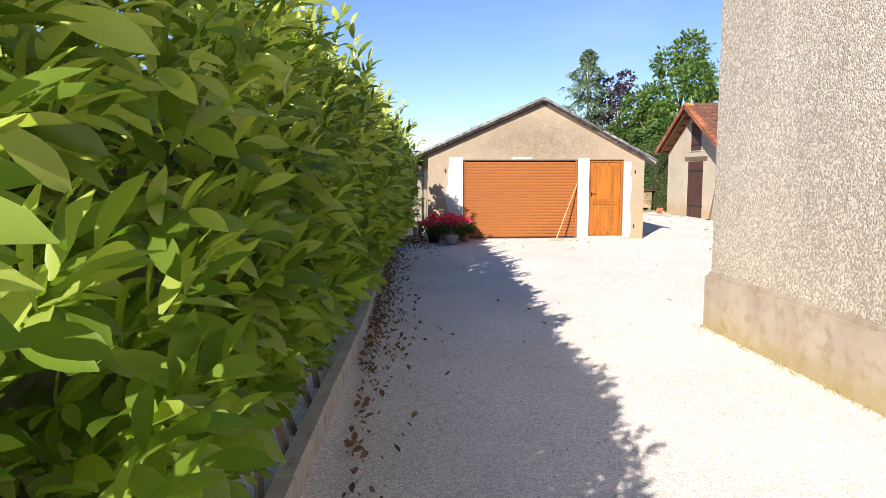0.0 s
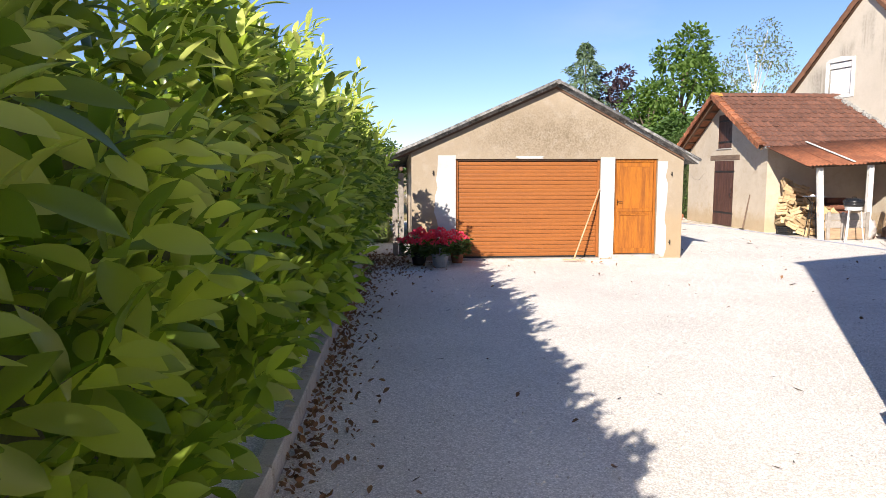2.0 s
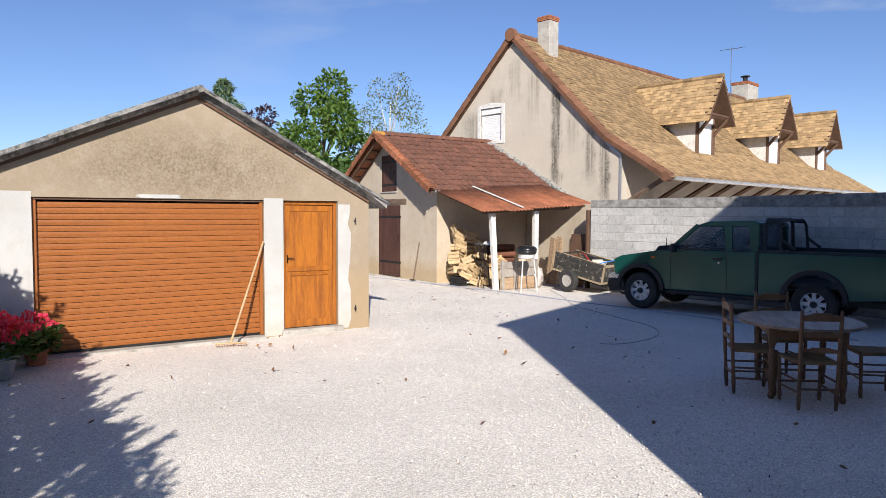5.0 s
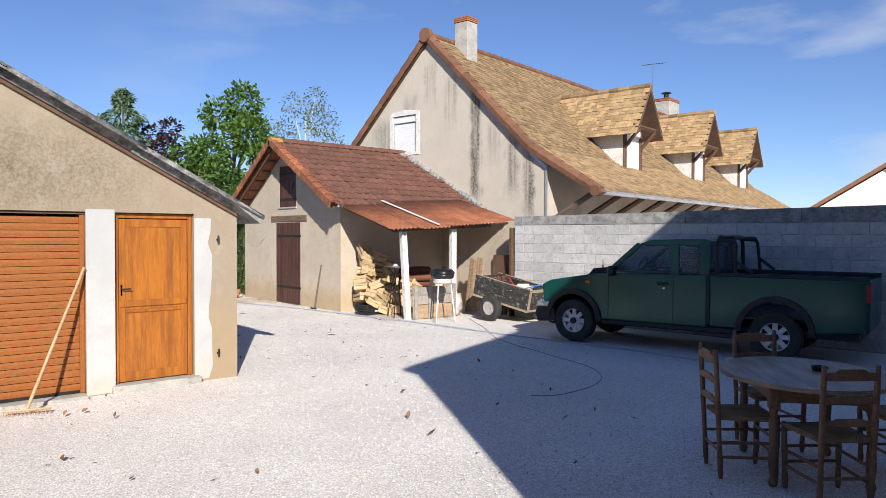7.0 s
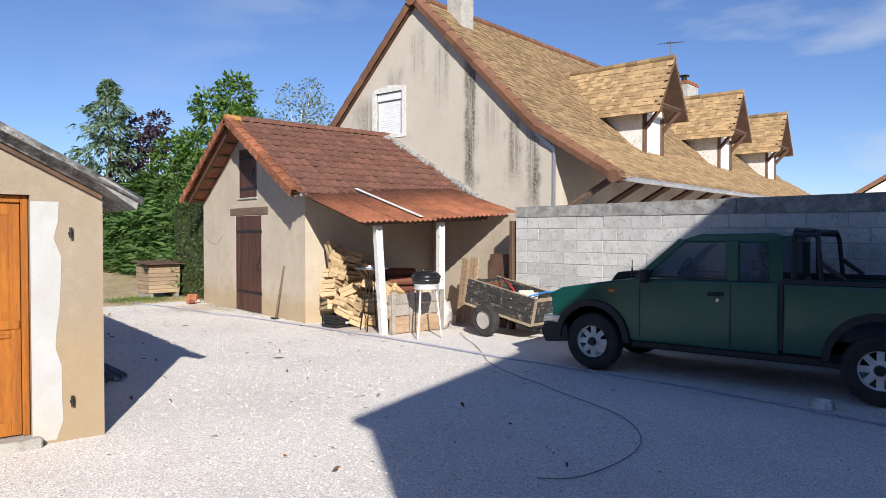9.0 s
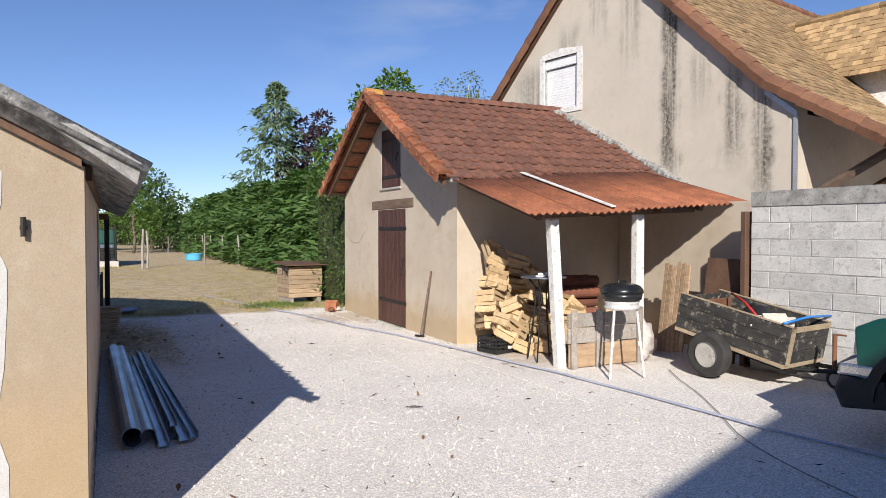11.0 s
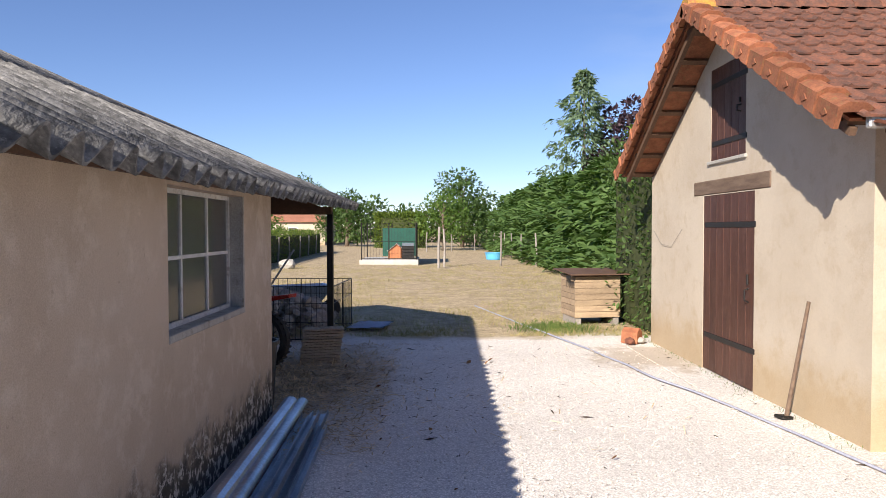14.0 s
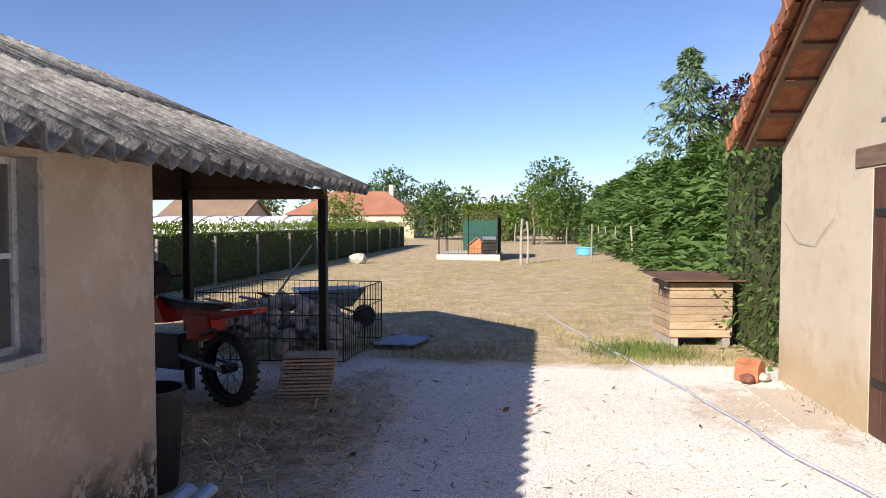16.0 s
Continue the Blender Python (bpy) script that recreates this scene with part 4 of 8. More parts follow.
def build_house():
    h = thing("farmhouse", "old farmhouse with streaked gable and steep tiled roof", "house", HOUSE, kind="structure")
    rng = random.Random(11)
    bm = bmnew()
    under = 0.12
    wy0, wy1, wz0, wz1 = 0.55, 1.45, 4.22, 5.28
    def slab(v0, v1, z0, z1=None):
        pts = [(v0, z0), (v1, z0)]
        if z1 is None:
            inner = [v for v in (H_APEX[0], H_KINK[0]) if v0 < v < v1]
            pts += [(v1, house_roof_z(v1) - under)] + [(v, house_roof_z(v) - under) for v in sorted(inner, reverse=True)] + [(v0, house_roof_z(v0) - under)]
        else:
            pts += [(v1, z1), (v0, z1)]
        prism(bm, pts, "x", 0, 0.4)
    slab(-3.8, wy0, -0.05)
    slab(wy1, 5.0, -0.05)
    slab(wy0, wy1, -0.05, wz0)
    slab(wy0, wy1, wz1)
    part("gable_wall", bm, HOUSE_RENDER, h)
    bm = bmnew()
    box(bm, (0.4, -3.8, -0.05), (H_LEN, -3.4, 3.5))
    box(bm, (0.4, 4.6, -0.05), (H_LEN, 5.0, 2.6))
    prism(bm, [(-3.4, -0.05), (4.6, -0.05), (4.6, 2.9), (0.05, 7.2), (-3.4, 3.6)], "x", H_LEN - 0.4, H_LEN)
    part("long_wall", bm, SHED_RENDER, h)
    # gable window with a closed roller shutter
    win = part("window", bmnew(), None, h)
    bm = bmnew()
    box(bm, (-0.02, wy0 - 0.14, wz0 - 0.1), (0.1, wy1 + 0.14, wz0))
    for v0, v1 in ((wy0 - 0.14, wy0), (wy1, wy1 + 0.14)):
        box(bm, (-0.015, v0, wz0), (0.1, v1, wz1))
    prism(bm, [(wy0 - 0.14, wz1), (wy1 + 0.14, wz1), (wy1 + 0.12, wz1 + 0.1), (1.0, wz1 + 0.17), (wy0 - 0.12, wz1 + 0.1)], "x", -0.018, 0.1)
    part("surround", bm, WHITE_PAINT, win)
    for k in range(16):
        bm = bmnew()
        z = wz0 + 0.0 + k * 0.053
        prism(bm, [(wy0, z), (wy1, z), (wy1, z + 0.049), (wy0, z + 0.049)], "x", 0.08, 0.1)
        part("slat", bm, PVC_WHITE, win)
    bm = bmnew()
    box(bm, (0.03, wy0, wz1 - 0.2), (0.2, wy1, wz1), bevel=0.01)
    part("shutter_box", bm, PVC_WHITE, win)
    # roof slopes
    def slope(p, q):
        return Vector((0, q[0] - p[0], q[1] - p[1]))
    s1, s2, s3 = slope(H_APEX, H_KINK), slope(H_KINK, H_EAVE), slope(H_APEX, H_BACK)
    for a, d in ((H_APEX, s1), (H_KINK, s2), (H_APEX, s3)):
        bm = bmnew()
        box(bm, (-0.1, 0, -0.1), (H_LEN + 0.2, d.length, -0.02), slope_matrix((0, a[0], a[1]), (1, 0, 0), d))
        part("roof_deck", bm, DARK_WOOD, h)
    # the far end is hipped away
    plain_tiles("upper_tiles", h, slope_matrix((-0.1, H_APEX[0], H_APEX[1]), (1, 0, 0), s1), H_LEN + 0.3, s1.length, 0.19, 0.13, 0.018, rng)
    plain_tiles("lower_tiles", h, slope_matrix((-0.1, H_KINK[0], H_KINK[1]), (1, 0, 0), s2), H_LEN + 0.3, s2.length, 0.19, 0.13, 0.018, rng, count=150)
    # rounded verge tiles and ridge
    for (a, d), n in zip(((H_APEX, s1), (H_KINK, s2), (H_APEX, s3)), (13, 7, 18)):
        step = d.length / n
        bm = bmnew()
        prism(bm, [(-0.16, -0.12), (-0.19, 0.0), (-0.15, 0.09), (-0.05, 0.12), (0.06, 0.09), (0.1, 0.02), (-0.12, 0.0)], "y", 0, step + 0.03)
        bmesh.ops.transform(bm, matrix=Matrix.Rotation(radians(3), 4, "X"), verts=bm.verts)
        me = mesh_of("verge_tile", bm)
        me.materials.append(TILE_RIDGE)
        for k in range(n):
            o = Vector((0.0, a[0], a[1])) + d.normalized() * (k * step)
            part("verge_tile", me, None, h, at=slope_matrix(o, (1, 0, 0), d))
    bm = bmnew()
    rod(bm, (-0.22, 0.05, 7.42), (-0.05, 0.05, 7.42), 0.2, 0.2, 16)
    part("ridge_end", bm, TILE_RIDGE, h, smooth=False)
    bm = bmnew()
    rod(bm, (-0.2, H_EAVE[0] + 0.05, H_EAVE[1]), (0.05, H_EAVE[0] + 0.05, H_EAVE[1]), 0.13, 0.13, 14)
    part("verge_end", bm, TILE_RIDGE, h)
    bm = bmnew()
    rod(bm, (0, 0, 0), (0.36, 0, 0), 0.12, 0.105, 8)
    me = mesh_of("ridge_tile", bm)
    me.materials.append(TILE_RIDGE)
    for k in range(int(H_LEN / 0.34)):
        part("ridge_tile", me, None, h, at=pose(0.05 + 0.34 * k, H_APEX[0], H_APEX[1] + 0.01))
    # eave gutter, rafter tails and brackets under the deep overhang
    bm = bmnew()
    rod(bm, (0.1, H_EAVE[0] - 0.05, H_EAVE[1] - 0.04), (H_LEN, H_EAVE[0] - 0.05, H_EAVE[1] - 0.04), 0.055, seg=8)
    part("gutter", bm, ZINC, h, "grey zinc gutter")
    for k in range(13):
        u = 0.25 + k * 1.45
        bm = bmnew()
        rod(bm, (u, -3.82, 2.15), (u, -5.0, 2.82), 0.07, seg=4)
        part("bracket", bm, DARK_WOOD if k else OLD_OAK, h, "slanting timber eave bracket")
    bm = bmnew()
    box(bm, (-0.03, -3.86, 2.0), (0.0, -3.8, 3.42))
    prism(bm, [(-3.35, 3.83), (-3.86, 3.4), (-3.86, 3.5), (-3.35, 3.93)], "x", -0.04, 0.0)
    part("flashing", bm, ZINC, h, "folded zinc flashing strip")
    # near chimney
    def chimney(u, v, z0, z1, a, b, pots):
        c = part("chimney", bmnew(), None, h)
        bm = bmnew()
        box(bm, (u - a, v - b, z0), (u + a, v + b, z1), bevel=0.01)
        part("stack", bm, CEMENT, c)
        bm = bmnew()
        for k in range(3):
            box(bm, (u - a - 0.02, v - b - 0.02, z1 + 0.05 * k + 0.004), (u + a + 0.02, v + b + 0.02, z1 + 0.05 * (k + 1)), bevel=0.006)
        part("brick_cap", bm, TILE_EDGE, c, "orange brick cap")
        if pots:
            bm = bmnew()
            rod(bm, (u, v, z1 + 0.2), (u, v, z1 + 0.42), 0.12)
            rod(bm, (u, v, z1 + 0.46), (u, v, z1 + 0.5), 0.24, 0.2, 12)
            for k in range(4):
                rod(bm, (u + 0.1 * math.cos(k * 1.57), v + 0.1 * math.sin(k * 1.57), z1 + 0.4), (u + 0.12 * math.cos(k * 1.57), v + 0.12 * math.sin(k * 1.57), z1 + 0.47), 0.01, seg=4)
            part("cowl", bm, IRON, c, "dark metal chimney cowl")
    chimney(1.25, -0.3, 6.5, 8.0, 0.24, 0.24, False)
    chimney(17.6, 0.25, 6.6, 8.15, 0.6, 0.4, True)
    # three dormers
    for k, u in enumerate((5.15, 10.8, 16.1)):
        build_dormer(h, u, rng)
    bm = bmnew()
    box(bm, (-0.35, 0, 0.0), (0.35, 0.95, 0.09), slope_matrix((7.0, -2.1, house_roof_z(-2.1)), (1, 0, 0), s1), bevel=0.01)
    skylight = part("roof_window", bm, DARK_WOOD, h, "brown roof window with blind box")
    # aerial
    bm = bmnew()
    ax, av, az = 15.2, -0.1, 7.3
    rod(bm, (ax, av, az), (ax, av, az + 2.3), 0.02, seg=6)
    rod(bm, (ax - 0.9, av, az + 2.0), (ax + 1.1, av, az + 2.45), 0.015, seg=5)
    for q in range(9):
        f = q / 8
        c = Vector((ax - 0.8 + 1.8 * f, av, az + 2.02 + 0.42 * f))
        rod(bm, c - Vector((0, 0.22, 0)), c + Vector((0, 0.22, 0)), 0.008, seg=4)
    part("tv_aerial", bm, GALV, h, "thin television aerial on a mast")


def build_dormer(h, u, rng):
    d = part("dormer", bmnew(), None, h, "tiled dormer with white shuttered window")
    v0, sill, eave_z, apex_z, half = -3.72, 3.8, 5.02, 6.28, 0.95
    bm = bmnew()
    for side in (-1, 1):
        x = u + side * 0.55
        prism(bm, [(v0, sill - 0.3), (v0, eave_z), (-1.9, eave_z), (-1.9, eave_z - 0.3)], "x", x - 0.08, x + 0.08)
    part("cheek", bm, WHITE_PAINT, d, "white rendered cheek")
    for x in (u - 0.55, u + 0.55):
        bm = bmnew()
        box(bm, (x - 0.085, v0 - 0.06, sill - 0.2), (x + 0.085, v0, eave_z - 0.02), bevel=0.01)
        part("post", bm, DARK_WOOD, d)
    bm = bmnew()
    box(bm, (u - 0.46, v0 - 0.02, sill), (u + 0.46, v0 + 0.05, sill + 1.15))
    part("shutter", bm, PVC_WHITE, d, "white roller shutter")
    bm = bmnew()
    box(bm, (u - 0.46, v0 - 0.08, sill + 1.0), (u + 0.46, v0 - 0.02, sill + 1.2), bevel=0.02)
    part("shutter_box", bm, PVC_WHITE, d)
    bm = bmnew()
    box(bm, (u - 0.55, v0 - 0.1, sill - 0.14), (u + 0.55, v0 + 0.04, sill - 0.004))
    part("sill", bm, ZINC, d)
    front, back = v0 - 0.6, -0.9
    bm = bmnew()
    prism(bm, [(u - half + 0.12, eave_z), (u + half - 0.12, eave_z), (u, apex_z - 0.15)], "y", v0 + 0.02, v0 + 0.1)
    part("gable_boards", bm, DARK_WOOD, d)
    for side in (-1, 1):
        down = Vector((side * half, 0, eave_z - 0.2 - apex_z))
        m = slope_matrix((u, front, apex_z), (0, 1, 0), down)
        bm = bmnew()
        box(bm, (0, 0, -0.07), (back - front, down.length, -0.01), m)
        part("roof_deck", bm, DARK_WOOD, d)
        def keep(a, s, m=m):
            p = m @ Vector((a, s, 0))
            return p.z > house_roof_z(min(p.y, 0.0)) - 0.05
        plain_tiles("dormer_tiles", d, m, back - front, down.length, 0.19, 0.13, 0.018, rng, cut=keep)
        bm = bmnew()
        rod(bm, (u + side * 0.55, v0 - 0.05, eave_z - 0.55), (u + side * 0.55, front + 0.1, eave_z - 0.05), 0.06, seg=4)
        part("brace", bm, DARK_WOOD, d)
    bm = bmnew()
    rod(bm, (u - half + 0.1, front + 0.15, eave_z), (u + half - 0.1, front + 0.15, eave_z), 0.07, seg=4)
    part("tie_beam", bm, DARK_WOOD, d)
    bm = bmnew()
    rod(bm, (0, 0, 0), (0, 0.36, 0), 0.1, 0.085, 8)
    me = mesh_of("ridge_tile", bm)
    me.materials.append(TILE_OLD)
    for k in range(int((back - front) / 0.34)):
        part("ridge_tile", me, None, d, at=pose(u, front + 0.34 * k, apex_z))


build_house()


# ---- pebble-dashed house beside the drive ----
def build_near_house():
    h = thing("near_house", "tall house wall in grey pebble-dash above mossy plinth", "house", kind="structure")
    x0, x1, y0, y1 = 2.88, 12.8, -9.0, 4.9
    bm = bmnew()
    prism(bm, [(x0, 0.62), (x1, 0.62), (x1, 5.8), (9.1, 7.25), (x0 + 0.0, 5.33)], "y", y0, y1)
    part("wall", bm, PEBBLE, h)
    bm = bmnew()
    box(bm, (x0 - 0.05, y0 - 0.05, -0.05), (x1 + 0.05, y1 + 0.05, 0.57))
    prism(bm, [(y0 - 0.05, 0.57), (y1 + 0.05, 0.57), (y1 + 0.0, 0.62), (y0, 0.62)], "x", x0 - 0.02, x1)
    part("plinth", bm, PLINTH, h)
    bm = bmnew()
    prism(bm, [(x0 - 0.03, 5.31), (9.1, 7.24), (x1 + 0.3, 5.75), (x1 + 0.3, 5.87), (9.1, 7.35), (x0 - 0.03, 5.41)], "y", y0 - 0.2, y1 + 0.22)
    part("roof", bm, TILE_RED, h)


build_near_house()


# ---- concrete-block boundary wall ----
def build_block_wall():
    a = math.degrees(math.atan2(-1, 0.13))
    w = thing("wall_east", "bare grey concrete-block boundary wall, stained along its top", "wall", pose(13.14, 17.27, 0, 0, 0, a), kind="structure")
    length, rows = 13.5, 10
    bm = bmnew()
    box(bm, (0.004, 0.005, -0.05), (length, 0.195, 2.02))
    part("core", bm, MORTAR, w)
    rng = random.Random(2)
    bm = bmnew()
    box(bm, (0, 0, 0), (0.493, 0.2, 0.191), bevel=0.005)
    me = mesh_of("block", bm)
    me.materials.append(BLOCK)
    for j in range(rows):
        for i in range(27):
            x = i * 0.5 - (0.25 if j % 2 else 0)
            if x < 0:
                bm = bmnew()
                box(bm, (0, 0, 0), (0.24, 0.2, 0.19), bevel=0.006)
                part("block", bm, BLOCK, w, at=pose(0, 0, j * 0.2 + 0.01))
                continue
            part("block", me, None, w, at=pose(x, rng.uniform(-0.004, 0.004), j * 0.2 + 0.008 + rng.uniform(0, 0.004)))
    n = 7
    for k in range(n):
        bm = bmnew()
        z = 2.01
        prism(bm, [(length / n * k, z), (length / n * (k + 1) - 0.01, z), (length / n * (k + 1) - 0.01, 2.19 + 0.018 * (k + 1)), (length / n * k, 2.19 + 0.018 * k)], "y", -0.012, 0.212)
        part("coping", bm, CAP, w, "dark lichen-stained top course")


build_block_wall()


# ---- kerb under the hedge ----
def kerb_x(y):
    return -0.99 + (0.023 if y > 5 else 0.052) * (y - 5)


def build_kerb():
    k = thing("kerb", "low grey concrete kerb along the foot of the hedge", "kerb", kind="structure")
    y = -4.0
    while y < 14.5:
        bm = bmnew()
        box(bm, (-0.06, 0, -0.1), (0.06, 0.985, 0.15), bevel=0.012)
        d = kerb_x(y + 1) - kerb_x(y)
        part("kerb_stone", bm, CEMENT, k, at=pose(kerb_x(y) - 0.03, y, 0, 0, random.Random(int(y * 7)).uniform(-2, 2), -math.degrees(math.atan(d))))
        y += 1.0


build_kerb()


# ---- foliage ----
def leaf_shape(length, width, curl=0.12, fold=0.25, segs=4, late=1.0):
    """A pointed leaf from the origin along y, folded on its midrib and curling down."""
    v, f = [], []
    for k in range(segs + 1):
        t = k / segs
        half = width / 2 * (math.sin(math.pi * min(1, t ** late * 0.93 + 0.07)) ** 0.75 if 0 < k < segs else (0.18 if k == 0 else 0.05))
        z = -curl * length * t * t
        v += [(-half, t * length, z + half * fold), (0, t * length, z), (half, t * length, z + half * fold)]
    for k in range(segs):
        a = 3 * k
        f += [(a, a + 1, a + 4, a + 3), (a + 1, a + 2, a + 5, a + 4)]
    return np.array(v), np.array(f)


def frames_of(direction, up, rng):
    """Rotation arrays whose y runs along each direction and whose z leans to up."""
    y = direction / np.linalg.norm(direction, axis=1, keepdims=True)
    x = np.cross(y, up)
    x /= np.linalg.norm(x, axis=1, keepdims=True) + 1e-9
    z = np.cross(x, y)
    return np.stack([x, y, z], axis=2)


def scatter(name, shape, places, rots, sizes, material, parent, label="", smooth=True):
    """Many small leaves in one mesh."""
    v, f = shape
    n = len(places)
    pts = np.einsum("nij,kj->nki", rots, v) * sizes[:, None, None] + places[:, None, :]
    faces = (f[None, :, :] + (np.arange(n) * len(v))[:, None, None]).reshape(-1, f.shape[1])
    me = bpy.data.meshes.new(name)
    me.vertices.add(n * len(v))
    me.vertices.foreach_set("co", pts.reshape(-1).astype(np.float32))
    k = f.shape[1]
    me.loops.add(len(faces) * k)
    me.loops.foreach_set("vertex_index", faces.reshape(-1).astype(np.int32))
    me.polygons.add(len(faces))
    me.polygons.foreach_set("loop_start", np.arange(0, len(faces) * k, k, dtype=np.int32))
    me.polygons.foreach_set("use_smooth", np.ones(len(faces), dtype=bool))
    me.update()
    me.validate()
    me.materials.append(material)
    return part(name, me, None, parent, label, kind="stuff")


BARK = surf("grey_brown_bark", (0.14, 0.1, 0.07), (0.2, 0.16, 0.12), 0.9, 5, 40, 0.6)
# dark colour with the shade inside hedges put into it, for solid cores
CORE_SHADE = surf("hedge_core_shade", (0.06, 0.075, 0.02), (0.04, 0.05, 0.015), 0.9, 6, 40, 0.5)


def hedge_face(y, z):
    belly = -0.91 + 0.042 * max(y, 0) - 0.2 * max(0, min(1, (1.6 - y) / 2.6)) + 0.1 * math.sin(max(0, min(1, z / 2.3)) * math.pi)
    low = max(0.0, min(1.0, (1.25 - z) / 0.7))
    low *= 1 - 0.2 * max(0, min(1, (y - 2.4) / 1.2)) * max(0, min(1, (9.0 - y) / 1.5))
    x = belly + (kerb_x(y) - 0.08 - belly) * low - 0.62 * max(0, z - 1.75) ** 1.35
    x -= 0.14 * max(0.0, min(1.0, (1.3 - z) / 0.9))
    return x + 0.09 * noise.noise((0, y * 0.9, z * 1.1)) + 0.05 * noise.noise((4, y * 2.6, z * 2.6))


def build_laurel_hedge():
    h = thing("laurel_hedge", "tall clipped cherry-laurel hedge with glossy green leaves", "hedge")
    rng = np.random.default_rng(3)
    # solid inner mass, its dark colour standing in for shade; closes gaps, blocks sun
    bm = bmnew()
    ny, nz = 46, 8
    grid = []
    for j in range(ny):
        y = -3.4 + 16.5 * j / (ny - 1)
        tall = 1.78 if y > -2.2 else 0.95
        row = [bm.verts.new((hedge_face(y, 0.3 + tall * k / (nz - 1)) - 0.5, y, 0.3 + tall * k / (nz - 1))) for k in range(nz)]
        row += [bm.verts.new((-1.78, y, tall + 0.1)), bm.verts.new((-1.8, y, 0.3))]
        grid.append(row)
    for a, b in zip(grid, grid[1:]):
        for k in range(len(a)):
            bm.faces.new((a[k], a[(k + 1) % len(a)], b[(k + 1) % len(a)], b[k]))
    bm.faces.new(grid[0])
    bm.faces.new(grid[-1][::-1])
    part("inner_mass", bm, CORE_SHADE, h, kind="stuff")
    for k in range(28):
        y = -1.0 + 0.5 * k
        bm = bmnew()
        rod(bm, (-1.35 + rng.uniform(-0.1, 0.1), y, -0.05), (-1.4 + rng.uniform(-0.15, 0.15), y + rng.uniform(-0.2, 0.2), 0.6), 0.03, 0.02, 6)
        part("stem", bm, BARK, h)
    places, dirs, sizes = [], [], []
    stems = []
    def shoot(p, d, n, size, reach=1.0):
        d = d / np.linalg.norm(d)
        side = np.cross(d, (0, 0, 1.0))
        side /= np.linalg.norm(side) + 1e-9
        over = np.cross(side, d)
        length = rng.uniform(0.1, 0.2) * size * reach
        for k in range(n):
            a = k * 2.4 + rng.uniform(0, 0.5)
            f = k / n
            spread = 1.15 - 0.65 * f
            places.append(p + d * length * f)
            dirs.append(d * (1 - spread * 0.45) + (side * math.cos(a) + over * math.sin(a)) * spread * 0.75)
            sizes.append(rng.uniform(0.75, 1.2) * size * (1.0 - 0.35 * f))
    # below y -2.2 the hedge is unseen: added for shade, low to admit sun
    for y0, y1, density in ((-3.4, -2.2, 60), (-2.2, 1.2, 145), (1.2, 6.0, 125), (6.0, 13.2, 80)):
        for _ in range(int((y1 - y0) * 2.25 * density)):
            y, z = rng.uniform(y0, y1), 0.3 + 2.14 * rng.random() ** 0.95
            if (z > 1.75 and rng.random() < 0.35) or (y < -2.2 and z > 1.45):
                continue
            depth = rng.choice((0.0, 0.07, 0.18, 0.3, 0.45, 0.62))
            p = np.array((hedge_face(y, z) - min(depth, max(0.05, (2.5 - z) / 1.4)), y, z))
            d = np.array((1.0, rng.normal(-0.1, 0.5), 0.55 + rng.normal(0, 0.4)))
            shoot(p, d, rng.integers(6, 10), 1.0)
        if y1 < -2:
            continue
        for _ in range(int((y1 - y0) * 1.5 * density * 0.3)):
            y, x = rng.uniform(y0, y1), rng.random()
            top = 2.36 - 1.2 * x + 0.18 * noise.noise((9, y * 1.3, x * 2)) + 0.12 * rng.random()
            p = np.array((hedge_face(y, 2.2) - 0.02 - 0.9 * x, y, top))
            shoot(p, np.array((rng.normal(0.25, 0.35), rng.normal(0, 0.35), 1.0)), rng.integers(6, 10), 1.05)
        # long unclipped leaders in bunches along the top edge and upper face
        for _ in range(int((y1 - y0) * 8)):
            y, x, z = rng.uniform(y0, y1), rng.random() ** 1.6, rng.uniform(1.8, 2.42)
            for _ in range(rng.integers(2, 5)):
                p = np.array((hedge_face(y, z) - 0.02 - 0.35 * x, y, z)) + rng.normal(0, 0.06, 3)
                shoot(p, np.array((rng.normal(0.4, 0.3), rng.normal(0.05, 0.35), 1.0)), rng.integers(11, 15), 1.0, rng.uniform(1.7, 2.5))
        for _ in range(int((y1 - y0) * 7)):
            y, z = rng.uniform(y0, y1), rng.uniform(0.5, 1.9)
            p = np.array((hedge_face(y, z) - 0.08, y, z))
            shoot(p, np.array((0.8, rng.normal(0.1, 0.3), rng.uniform(0.5, 1.1))), rng.integers(10, 13), 1.0, 1.7)
    places, dirs, sizes = np.array(places), np.array(dirs), np.array(sizes)
    # the foot is clipped back from the kerb
    tip = places[:, 0] + np.maximum(dirs[:, 0] / np.linalg.norm(dirs, axis=1), 0) * 0.128 * sizes
    edge = np.array([kerb_x(q) for q in places[:, 1]]) - 0.1 + 0.22 * places[:, 2]
    clear = (tip < edge) | (places[:, 2] > 1.1) | (places[:, 1] > 10) | (places[:, 1] < 4.2 + rng.uniform(-0.5, 0.5, len(tip)))
    places, dirs, sizes = places[clear], dirs[clear], sizes[clear]
    up = np.array((-0.35, -0.45, 0.85)) + rng.normal(0, 0.25, (len(places), 3))
    rots = frames_of(dirs, up, rng)
    shape = leaf_shape(0.128, 0.05, 0.22, 0.32, 5, 1.25)
    near = np.where((places[:, 1] > -0.2) & (places[:, 1] < 2.2) & (places[:, 2] > 0.9) & (places[:, 2] < 2.0))[0]
    surface = near[np.argsort(-places[near, 0])][:300]
    me = bpy.data.meshes.new("leaf")
    me.from_pydata(shape[0].tolist(), [], shape[1].tolist())
    me.materials.append(LEAF_LAUREL)
